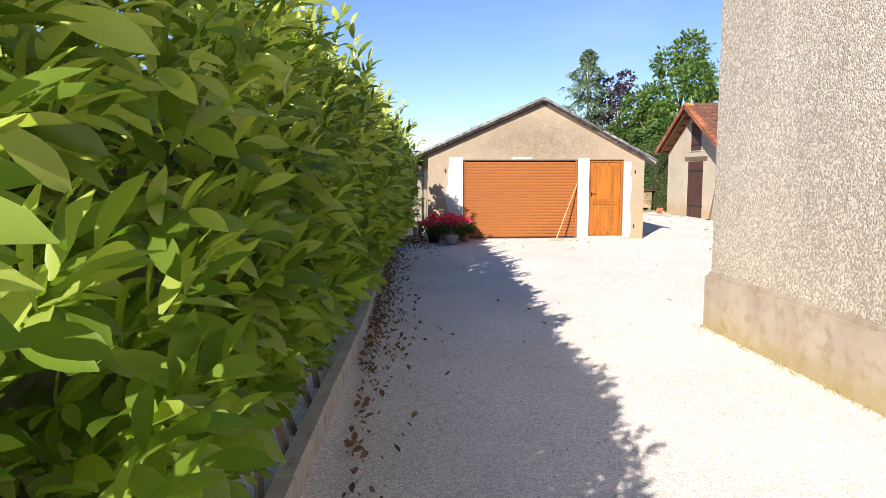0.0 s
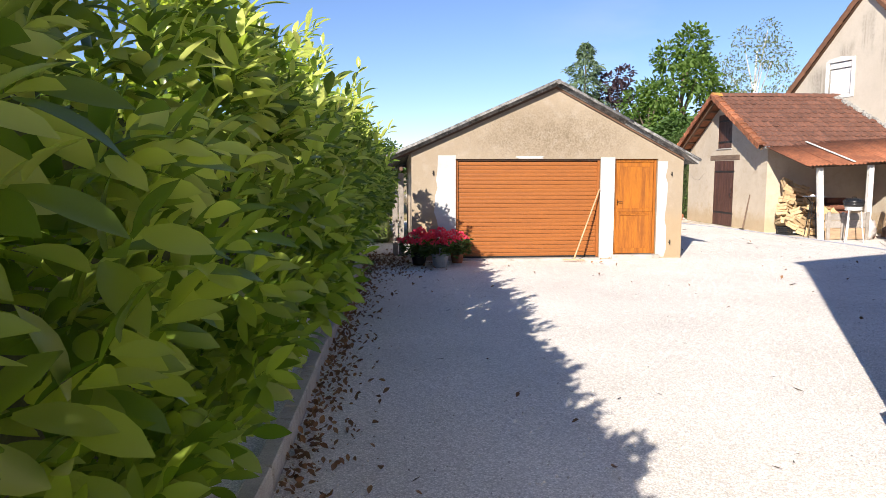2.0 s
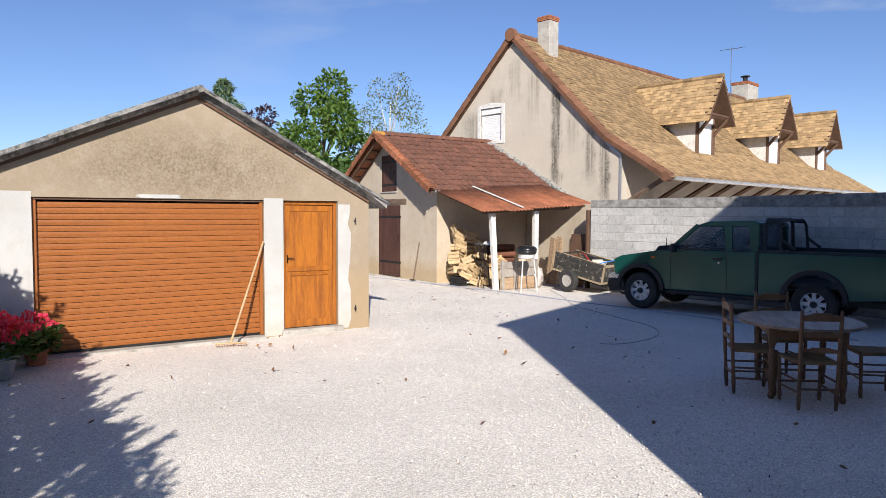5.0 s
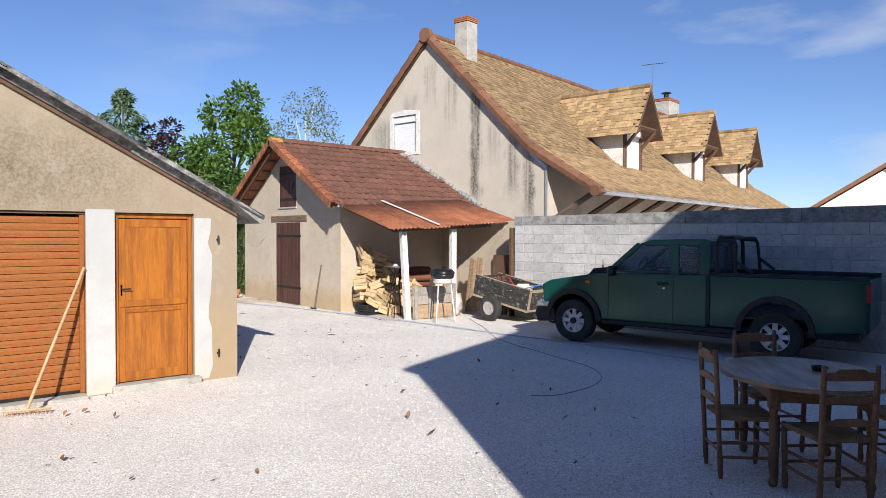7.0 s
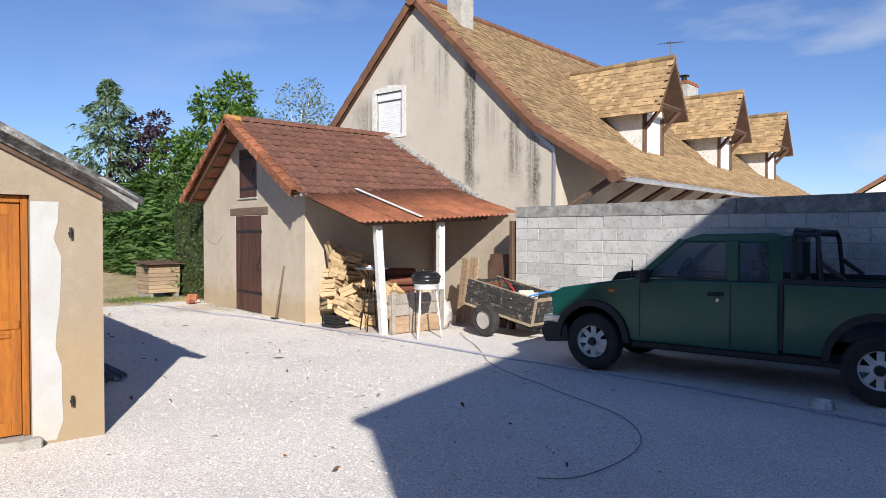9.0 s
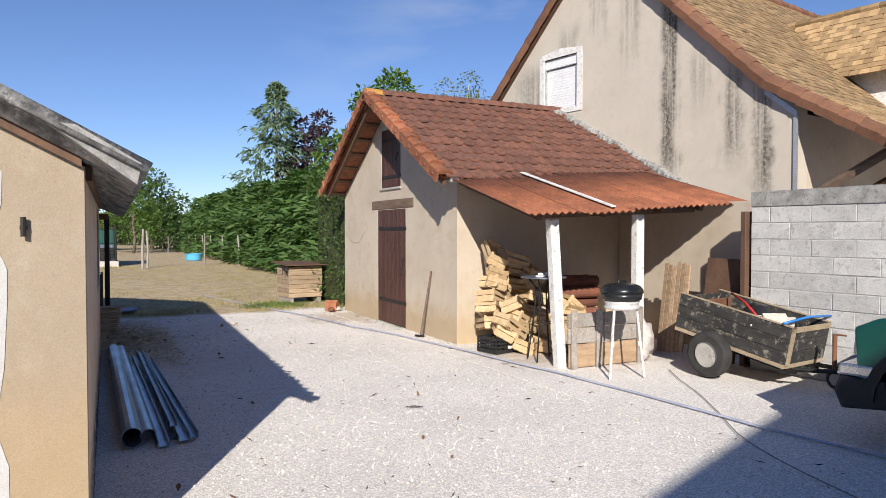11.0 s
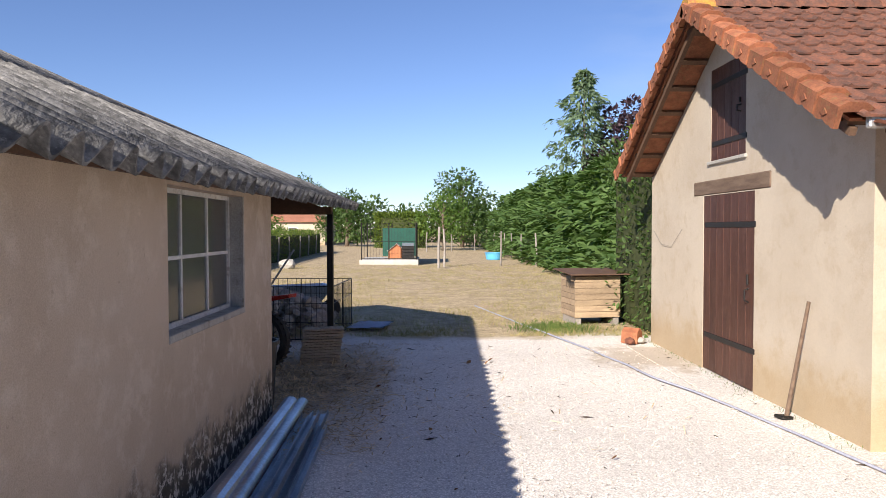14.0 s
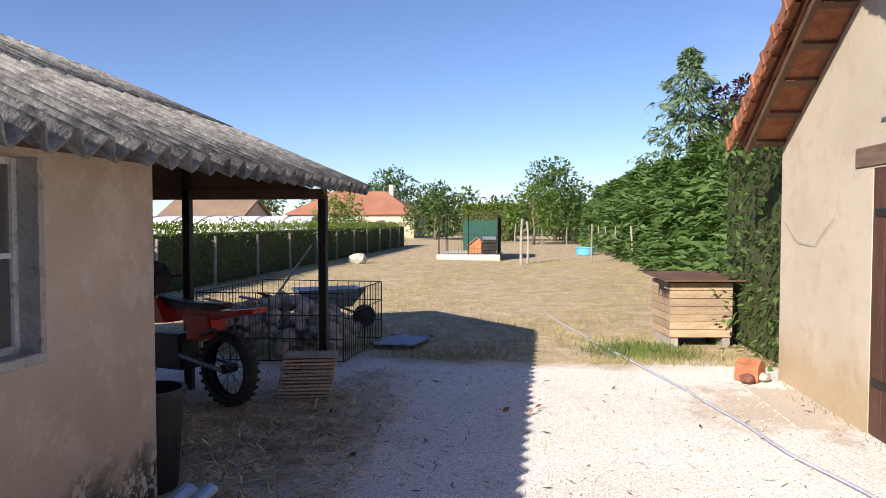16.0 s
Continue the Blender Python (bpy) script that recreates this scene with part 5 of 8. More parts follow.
    me.polygons.foreach_set("use_smooth", [True] * len(me.polygons))
    for i in surface:
        r, s = rots[i], float(sizes[i])
        m = Matrix([[r[a][b] * s for b in range(3)] + [places[i][a]] for a in range(3)] + [[0, 0, 0, 1]])
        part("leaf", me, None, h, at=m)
    rest = np.setdiff1d(np.arange(len(places)), surface)
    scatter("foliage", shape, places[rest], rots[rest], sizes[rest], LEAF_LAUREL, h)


build_laurel_hedge()


def crown_points(rng, blobs, count, shell=0.55):
    """Places and outward directions in a crown made of several uneven lobes."""
    w = np.array([b[3] ** 2 for b in blobs])
    pick = rng.choice(len(blobs), count, p=w / w.sum())
    d = rng.normal(0, 1, (count, 3))
    d /= np.linalg.norm(d, axis=1, keepdims=True)
    r = shell + (1 - shell) * rng.random(count)
    c = np.array([b[:3] for b in blobs])[pick]
    rad = np.array([b[3] for b in blobs])[pick]
    lumps = np.array([noise.noise(tuple(q * 3 + i)) for q, i in zip(d, pick)])
    return c + d * (rad * r * (1 + 0.3 * lumps))[:, None], d


def broad_tree(name, label, x, y, height, spread, leaf_mat, count, leaf=0.3, seed=0, trunk=0.22, low=0.3, bark=None, slim=False):
    t = thing(name, label, "tree", pose(x, y, -0.05))
    rng = np.random.default_rng(seed)
    bm = bmnew()
    bent(bm, [(0, 0, 0), (0.1, 0.05, height * 0.25), (-0.05, 0.1, height * 0.5), (0.05, 0, height * 0.8)], [trunk, trunk * 0.8, trunk * 0.55, trunk * 0.2], 8)
    part("trunk", bm, bark or BARK, t, smooth=True)
    blobs = []
    n = 11
    for k in range(n):
        f = k / (n - 1)
        zc = height * (low + (0.92 - low) * f)
        reach = spread * (0.75 * math.sin(math.pi * (0.25 + 0.65 * f)) if not slim else 0.55 * (1.05 - f))
        a = k * 2.4 + rng.uniform(0, 0.7)
        r = spread * rng.uniform(0.3, 0.46) * (1.1 - 0.45 * f)
        blobs.append((math.cos(a) * reach * 0.75, math.sin(a) * reach * 0.75, zc, r))
        bm = bmnew()
        rod(bm, (0, 0, zc * 0.62), blobs[-1][:3], trunk * 0.35, trunk * 0.08, 6)
        part("limb", bm, bark or BARK, t)
    p, d = crown_points(rng, blobs, count)
    dirs = d + rng.normal(0, 0.6, d.shape)
    rots = frames_of(dirs, np.array((0, 0, 1.0)) + rng.normal(0, 0.5, d.shape), rng)
    scatter("crown", leaf_shape(leaf, leaf * 0.62, 0.2, 0.25, 2), p, rots, rng.uniform(0.6, 1.3, count), leaf_mat, t)
    return t


def conifer(name, label, x, y, height, spread, mat, count, seed, spray=0.5, droop=-0.15, ragged=0.3, power=0.8):
    t = thing(name, label, "tree", pose(x, y, -0.05))
    rng = np.random.default_rng(seed)
    bm = bmnew()
    rod(bm, (0, 0, 0), (0, 0, height * 0.97), 0.18 + spread * 0.03, 0.02, 7)
    part("trunk", bm, BARK, t)
    f = rng.random(count) ** 1.25
    a = rng.random(count) * math.tau
    rim = np.array([1 + ragged * noise.noise((math.cos(q) * 2.2, math.sin(q) * 2.2, z * 7 + seed)) for q, z in zip(a, f)])
    tiers = 1 + ragged * 0.5 * np.sin(f * height * 3.2)
    r = spread * (1 - f) ** power * rim * tiers * np.sqrt(rng.uniform(0.35, 1, count))
    p = np.stack([np.cos(a) * r, np.sin(a) * r, 0.15 + f * (height - 0.2)], axis=1)
    d = np.stack([np.cos(a), np.sin(a), np.full(count, droop)], axis=1) + rng.normal(0, 0.35, (count, 3))
    rots = frames_of(d, np.array((0, 0, 1.0)) + rng.normal(0, 0.5, d.shape), rng)
    scatter("needles", leaf_shape(spray, spray * 0.4, 0.3, 0.3, 2), p, rots, rng.uniform(0.6, 1.3, count), mat, t)
    return t


LEAF_GREEN = leafy("broad_green_leaf", (0.075, 0.15, 0.025), (0.16, 0.25, 0.05), 0.6, 0.4)
LEAF_DARK = leafy("dark_green_leaf", (0.05, 0.1, 0.024), (0.1, 0.165, 0.04), 0.6, 0.35)
LEAF_PURPLE = leafy("purple_plum_leaf", (0.03, 0.014, 0.025), (0.06, 0.03, 0.04), 0.6, 0.2)
LEAF_BIRCH = leafy("silvery_birch_leaf", (0.13, 0.17, 0.09), (0.22, 0.26, 0.15), 0.6, 0.35)
LEAF_BLUE = leafy("blue_green_needles", (0.1, 0.16, 0.09), (0.18, 0.25, 0.15), 0.7, 0.35)
LEAF_THUJA = leafy("cypress_sprays", (0.055, 0.115, 0.028), (0.12, 0.2, 0.055), 0.7, 0.35)
LEAF_HEDGE = leafy("beech_hedge_leaf", (0.05, 0.1, 0.015), (0.19, 0.25, 0.035), 0.55, 0.35)
BIRCH_BARK = surf("white_birch_bark", (0.7, 0.68, 0.64), (0.55, 0.52, 0.48), 0.8, 3, 30, 0.3, dirt=(0.08, 0.07, 0.06))

conifer("conifer_tree", "tall loose blue-green conifer behind the hedge", 20.2, 72, 14.8, 4.0, LEAF_BLUE, 6500, 1, 0.45, -0.3, 0.9, 0.72)
broad_tree("plum_tree", "dark purple-leaved tree behind the hedge", 23.6, 72, 12.4, 4.2, LEAF_PURPLE, 3600, 0.4, 2)
broad_tree("maple_tree", "large fresh green broadleaved tree", 29.6, 70, 15.4, 6.4, LEAF_GREEN, 9000, 0.46, 3, 0.4, 0.15)
broad_tree("green_tree", "rounded mid-green tree in the garden row", 24.3, 65, 9.6, 5.0, LEAF_GREEN, 5500, 0.4, 4, 0.25, 0.12)
broad_tree("birch_tree", "weeping silver birch with white stems", 37.2, 70, 17.2, 5.6, LEAF_BIRCH, 4200, 0.28, 5, 0.26, 0.35, BIRCH_BARK)
broad_tree("green_tree", "dark green tree behind the birch", 43, 78, 9.5, 5.5, LEAF_DARK, 3500, 0.5, 6)
broad_tree("green_tree", "mid-green tree at the end of the garden", 10.6, 80, 7.0, 4.2, LEAF_DARK, 5200, 0.3, 7, 0.2, 0.25)
broad_tree("fruit_tree", "pale green young fruit tree by the pen", 8.6, 70, 4.8, 2.6, LEAF_GREEN, 2600, 0.22, 8, 0.12, 0.4)
broad_tree("green_tree", "dark rounded tree beside the neighbour's roof", -0.6, 84, 5.2, 3.4, LEAF_DARK, 3600, 0.3, 9)
broad_tree("green_tree", "rounded tree behind the neighbour's roof", -9.5, 108, 8.2, 5.2, LEAF_DARK, 3200, 0.4, 10)
broad_tree("fruit_tree", "small apple tree with reddish leaves", -3.4, 60, 3.4, 2.2, LEAF_GREEN, 2000, 0.18, 12, 0.1, 0.35)
broad_tree("green_tree", "bright green garden tree past the hedge", -7.0, 40, 3.6, 2.6, LEAF_GREEN, 2600, 0.2, 13, 0.1, 0.3)
broad_tree("green_tree", "distant tree over the field", -30, 110, 7.5, 6.5, LEAF_DARK, 2500, 0.5, 14)
broad_tree("green_tree", "distant tree over the field", -19, 120, 6.5, 7.5, LEAF_DARK, 2500, 0.5, 15)
for k in range(15):
    y = 29.6 + 3.1 * k
    conifer("cypress_tree", "dense green cypress in the boundary row", 14.6 + 0.5 * noise.noise((k * 1.7, 0, 0)) - 0.012 * k, y, 4.1 + 0.7 * noise.noise((k * 2.3, 5, 0)) + 0.03 * k, 2.3, LEAF_THUJA, 3600 if k < 7 else 2200, 20 + k, 0.42, 0.25, 0.3, 0.42)["group"] = "boundary row of cypresses"
for k in range(16):
    broad_tree("green_tree", "tree in the far wooded edge", -4 + 4.4 * k + 1.5 * noise.noise((k, 1, 1)), 104 + 6 * noise.noise((k, 2, 2)), 4.6 + 1.6 * noise.noise((k * 1.3, 3, 3)), 3.4, LEAF_DARK, 1100, 0.55, 60 + k, 0.15, 0.15)["group"] = "far wooded edge"


def leaf_bank(name, label, category, lo, hi, count, leaf, mat, seed, soft=0.18, core=True):
    """A clipped or wild bank of leaves between two corners."""
    b = thing(name, label, category, pose(lo[0], lo[1], 0))
    rng = np.random.default_rng(seed)
    size = np.array(hi) - np.array(lo)
    p = rng.random((count, 3))
    face = rng.integers(0, 5, count)
    p[face == 0, 0] = rng.random((face == 0).sum()) * 0.15
    p[face == 1, 0] = 1 - rng.random((face == 1).sum()) * 0.15
    p[face == 2, 1] = rng.random((face == 2).sum()) * 0.03
    p[face >= 3, 2] = 1 - rng.random((face >= 3).sum()) ** 2 * 0.2
    d = (p - 0.5) * (1, 0.3, 1) + rng.normal(0, 0.35, (count, 3)) + (0, 0, 0.25)
    p = p * size + rng.normal(0, soft * 0.4, (count, 3))
    p[:, 2] = np.abs(p[:, 2]) + lo[2]
    rots = frames_of(d, np.array((0, 0, 1.0)) + rng.normal(0, 0.4, d.shape), rng)
    scatter("foliage", leaf_shape(leaf, leaf * 0.55, 0.2, 0.3, 2), p, rots, rng.uniform(0.6, 1.3, count), mat, b)
    # filler block whose dark colour paints the shade behind the leaves
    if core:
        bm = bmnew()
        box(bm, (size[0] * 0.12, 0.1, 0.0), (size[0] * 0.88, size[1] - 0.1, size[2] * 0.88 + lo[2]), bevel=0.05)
        part("inner_mass", bm, CORE_SHADE, b, kind="stuff")
    return b


leaf_bank("beech_hedge", "long clipped hedge with sunlit yellow-green top", "hedge", (-1.5, 28.5, 0.0), (-0.3, 66, 1.55), 17000, 0.1, LEAF_HEDGE, 5)
leaf_bank("evergreen_shrub", "glossy evergreen shrub against the shed corner", "shrub", (10.75, 26.15, 0.0), (12.1, 28.6, 3.0), 5200, 0.1, LEAF_DARK, 6, 0.4)
leaf_bank("wild_shrub", "dark shrubs in the passage beside the garage", "shrub", (-1.9, 13.6, 0.0), (-0.75, 17.0, 1.3), 2600, 0.08, LEAF_DARK, 7, 0.4)
leaf_bank("wild_shrub", "sunlit shrubs behind the garage passage", "shrub", (-1.8, 18.5, 0.0), (0.0, 23.0, 1.7), 3400, 0.09, LEAF_HEDGE, 8, 0.4)
leaf_bank("box_hedge", "clipped yellow-green hedge block beside the pen", "hedge", (2.6, 78, 0.0), (7.2, 80.5, 3.1), 4200, 0.22, LEAF_HEDGE, 9)


# ---- parts of the yard ----
def build_fallen_leaves():
    rng = np.random.default_rng(8)
    dead = leafy("dead_brown_leaf", (0.16, 0.075, 0.035), (0.3, 0.16, 0.075), 0.8, 0.1)
    n = 2600
    y = rng.uniform(-1, 16, n)
    x = np.array([kerb_x(q) for q in y]) + 0.05 + rng.exponential(0.13, n)
    far = rng.random(n) < 0.08
    x[far], y[far] = rng.uniform(-0.8, 9.0, far.sum()), rng.uniform(4, 25, far.sum())
    heap = rng.random(n) < 0.22
    x[heap], y[heap] = rng.normal(-0.2, 0.35, heap.sum()), rng.normal(14.6, 0.9, heap.sum())
    keep = ~((x > 0.1) & (x < 6.0) & (y > 14.9)) & ~((x > 3.0) & (y < 5.6)) & (x > -0.95)
    p = np.stack([x, y, np.full(n, 0.012)], axis=1)[keep]
    k = len(p)
    d = np.stack([rng.normal(0, 1, k), rng.normal(0, 1, k), rng.normal(0.1, 0.15, k)], axis=1)
    t = thing("fallen_leaves", "scattered dry brown leaves on the gravel", "leaves", kind="stuff")
    scatter("leaf_litter", leaf_shape(0.045, 0.03, -0.5, 0.9, 3), p, frames_of(d, np.array((0, 0, 1.0)) + rng.normal(0, 0.5, d.shape), rng), rng.uniform(0.3, 1.5, k) ** 1.0, dead, t)
    straw = surf("loose_straw", (0.72, 0.57, 0.36), (0.42, 0.32, 0.19), 0.9, 5, 30, 0.1, island=0.4)
    n = 16000
    p = np.stack([np.concatenate([rng.normal(5.6, 0.7, n * 3 // 4), np.clip(rng.exponential(1.0, n // 4) + 6.1, 6, 9.6)]), np.concatenate([rng.normal(23.0, 0.9, n * 3 // 4), rng.uniform(20.5, 25.5, n // 4)]), np.full(n // 4 * 4, 0.012)], axis=1)
    p = p[~((p[:, 0] < 5.85) & (p[:, 1] < 21.75)) & ~((p[:, 0] > 6.9) & (rng.random(len(p)) < 0.85))]
    k = len(p)
    d = np.stack([rng.normal(0, 1, k), rng.normal(0, 1, k), rng.normal(0.05, 0.08, k)], axis=1)
    s = thing("straw_litter", "loose straw and twigs trodden into the gravel", "straw", kind="stuff")
    v = np.array([(-0.5, 0, 0), (0.5, 0, 0), (0.5, 1, 0.2), (-0.5, 1, 0.2)]) * (0.009, 0.085, 0.045)
    scatter("straw", (v, np.array([(0, 1, 2, 3)])), p, frames_of(d, np.array((0, 0, 1.0)) + rng.normal(0, 0.2, d.shape), rng), rng.uniform(0.35, 1.3, k), straw, s)
    pebble = surf("loose_limestone_chip", (0.78, 0.71, 0.63), (0.66, 0.59, 0.52), 0.95, 6, 60, 0.2, island=0.3, spec=0.1)
    n = 15000
    x, y = rng.uniform(-0.9, 10.3, n), rng.uniform(0.5, 26.0, n) 
    near = rng.random(n) < 0.75
    x[near] = np.clip(np.interp(y[near], [0, 4, 8, 12, 18, 26], [0.3, 1.2, 4.5, 6.8, 7.8, 7.8]) + rng.normal(0.4, 1.5, near.sum()), -0.9, 10.2)
    keep = ~((x > 0.0) & (x < 5.9) & (y > 14.85)) & ~((x > 3.0) & (y < 5.6))
    p = np.stack([x, y, np.full(n, 0.0)], axis=1)[keep]
    k = len(p)
    o = np.array([(1, 0, 0), (0, 1, 0), (-1, 0, 0), (0, -1, 0), (0, 0, 0.8), (0, 0, -0.8)])
    tri = np.array([(0, 1, 4), (1, 2, 4), (2, 3, 4), (3, 0, 4), (1, 0, 5), (2, 1, 5), (3, 2, 5), (0, 3, 5)])
    d = rng.normal(0, 1, (k, 3)) * (1, 1, 0.3)
    g = thing("gravel_chips", "loose pale limestone chips on the yard", "gravel", kind="stuff")
    chips = scatter("chips", (o * 0.007, tri), p, frames_of(d, np.array((0, 0, 1.0)) + rng.normal(0, 0.3, d.shape), rng), rng.uniform(0.6, 1.6, k), pebble, g)
    chips.data.polygons.foreach_set("use_smooth", np.zeros(len(chips.data.polygons), dtype=bool))
    twig_m = surf("dark_dry_twig", (0.1, 0.075, 0.055), (0.06, 0.045, 0.035), 0.9, 8, 40, 0.2, island=0.5)
    n = 2600
    x, y = rng.uniform(-0.5, 10.3, n), rng.uniform(4.0, 26.0, n)
    toward = rng.random(n) < 0.6
    x[toward], y[toward] = rng.normal(8.6, 1.6, toward.sum()), rng.uniform(13, 25.5, toward.sum())
    trodden = rng.random(n) < 0.42
    x[trodden], y[trodden] = rng.normal(6.1, 0.6, trodden.sum()), rng.normal(22.8, 1.1, trodden.sum())
    x = np.minimum(x, 10.5)
    keep = ~((x > 0.0) & (x < 5.95) & (y > 14.85)) & ~((x > 2.7) & (y < 5.2))
    p = np.stack([x, y, np.full(n, 0.006)], axis=1)[keep]
    k = len(p)
    d = np.stack([rng.normal(0, 1, k), rng.normal(0, 1, k), rng.normal(0.04, 0.06, k)], axis=1)
    tw = thing("twig_litter", "small dark twigs and bark bits on the gravel", "twigs", kind="stuff")
    stick = (o * (0.006, 0.045, 0.006) + (0, 0.02, 0), tri)
    scatter("twigs", stick, p, frames_of(d, np.array((0, 0, 1.0)) + rng.normal(0, 0.2, d.shape), rng), 0.15 + rng.exponential(0.24, k), twig_m, tw)
    blade = leafy("grass_blade", (0.46, 0.36, 0.18), (0.26, 0.25, 0.09), 0.7, 0.3)
    fresh = leafy("fresh_grass_blade", (0.08, 0.14, 0.03), (0.16, 0.2, 0.05), 0.7, 0.3)
    v = np.array([(-0.004, 0, 0), (0.004, 0, 0), (0.003, 0.6, 0.05), (-0.003, 0.6, 0.05), (0, 1, 0.18)]) * (1, 0.12, 0.12)
    tuft = (np.array([v[0], v[1], v[2], v[3]]), np.array([(0, 1, 2, 3)]))
    def grass(name, label, px, py, mat, size):
        k = len(px)
        p = np.stack([px, py, np.full(k, -0.012)], axis=1)
        d = np.stack([rng.normal(0, 0.5, k), rng.normal(0, 0.5, k), np.full(k, 1.0)], axis=1)
        t = thing(name, label, "grass", kind="stuff")
        scatter("blades", tuft, p, frames_of(d, rng.normal(0, 1, d.shape), rng), rng.uniform(0.4, 1.0, k) * size, mat, t)
    n = 90000
    gx, gy = rng.uniform(-1, 12.5, n), 26.3 + 22 * rng.random(n) ** 1.6
    clump = np.array([noise.noise((a * 0.8, b * 0.8, 2)) for a, b in zip(gx, gy)])
    ok = (clump + rng.normal(0, 0.2, n) > -0.05) & ~((gx > 9.8) & (gx < 10.8) & (gy > 27.4) & (gy < 28.6))
    grass("dry_grass", "short straw-coloured summer grass", gx[ok], gy[ok], blade, 1.0)
    grass("green_grass", "fresh green tuft of grass by the kennel box", rng.normal(9.5, 0.35, 1500), rng.normal(27.1, 0.3, 1500), fresh, 1.5)
    n = 700
    grass("wall_weeds", "yellowed weeds along the plinth foot", 2.81 - rng.exponential(0.03, n), rng.uniform(-4, 4.95, n), blade, 0.9)
    n = 300
    grass("wall_weeds", "small weeds along the shed foot", SX - 0.03 - rng.exponential(0.05, n), rng.uniform(20.5, 25.9, n), fresh, 0.6)


build_fallen_leaves()

POT_GREY = surf("grey_plastic_pot", (0.22, 0.24, 0.26), (0.28, 0.29, 0.31), 0.6, 4, 50, 0.1)
PETAL = leafy("red_pink_geranium_petal", (0.85, 0.035, 0.1), (0.9, 0.12, 0.26), 0.6, 0.5)


def build_flower_pot(name, label, x, y, r, h, lo, seed, blooms, material):
    f = thing(name, label, "flower pot", pose(x, y, 0))
    bm = bmnew()
    lathe(bm, [(r * 0.72, 0.0), (r * 0.96, h * 0.9), (r * 1.06, h * 0.9), (r * 1.06, h), (r * 0.94, h), (r * 0.9, h * 0.8), (0.0, h * 0.8)], 20)
    part("pot", bm, material, f, smooth=False)
    rng = np.random.default_rng(seed)
    n = 420
    a, q = rng.random(n) * math.tau, np.sqrt(rng.random(n))
    p = np.stack([np.cos(a) * q * lo, np.sin(a) * q * lo, h + rng.uniform(-0.05, 0.26, n)], axis=1)
    d = np.stack([np.cos(a), np.sin(a), np.full(n, 0.5)], axis=1) + rng.normal(0, 0.4, (n, 3))
    scatter("foliage", leaf_shape(0.08, 0.075, 0.2, 0.2, 3), p, frames_of(d, np.array((0, 0, 1.0)) + rng.normal(0, 0.3, d.shape), rng), rng.uniform(0.6, 1.2, n), LEAF_DARK, f)
    for k in range(blooms):
        a, q = rng.random() * math.tau, math.sqrt(rng.random())
        c = np.array((math.cos(a) * q * lo * 1.05, math.sin(a) * q * lo * 1.05, h + 0.16 + 0.2 * (1 - q) + rng.uniform(0, 0.12)))
        m = 34
        dd = rng.normal(0, 1, (m, 3))
        dd /= np.linalg.norm(dd, axis=1, keepdims=True)
        dd[:, 2] = np.abs(dd[:, 2]) * 0.8
        scatter("flower_head", leaf_shape(0.04, 0.038, 0.1, 0.1, 2), c + dd * 0.055, frames_of(dd + rng.normal(0, 0.5, dd.shape), dd, rng), rng.uniform(0.8, 1.3, m), PETAL, f).pop("kind", None)


build_flower_pot("geranium_pot", "grey pot of red geraniums against the garage", 0.7, 14.02, 0.17, 0.26, 0.38, 1, 36, POT_GREY)
build_flower_pot("geranium_pot", "dark pot of red geraniums in hedge shade", 0.32, 14.4, 0.16, 0.22, 0.36, 2, 26, IRON)
build_flower_pot("geranium_pot", "low pot of red geraniums by the shutter", 1.08, 14.62, 0.14, 0.2, 0.26, 3, 10, surf("terracotta", (0.34, 0.13, 0.07), (0.28, 0.1, 0.055), 0.85, 4, 50, 0.2))

ASH_WOOD = surf("pale_ash_handle", (0.48, 0.33, 0.19), (0.4, 0.26, 0.14), 0.6, 4, 40, 0.15)


def build_rake():
    r = thing("rake", "wooden rake leaning on the shutter, head on ground", "rake")
    top, foot = Vector((4.02, 14.97, 1.42)), Vector((3.4, 14.55, 0.05))
    bm = bmnew()
    rod(bm, foot, top, 0.017, 0.015, 10)
    part("handle", bm, ASH_WOOD, r)
    bm = bmnew()
    rod(bm, foot + Vector((-0.2, 0.06, -0.01)), foot + Vector((0.2, -0.06, -0.01)), 0.014, seg=6)
    part("head", bm, ASH_WOOD, r)
    for k in range(12):
        f = -0.19 + 0.38 * k / 11
        bm = bmnew()
        c = foot + Vector((f, -0.3 * f, -0.015))
        rod(bm, c, c + Vector((-0.01, -0.05, -0.03)), 0.005, seg=4)
        part("tine", bm, ASH_WOOD, r)


build_rake()


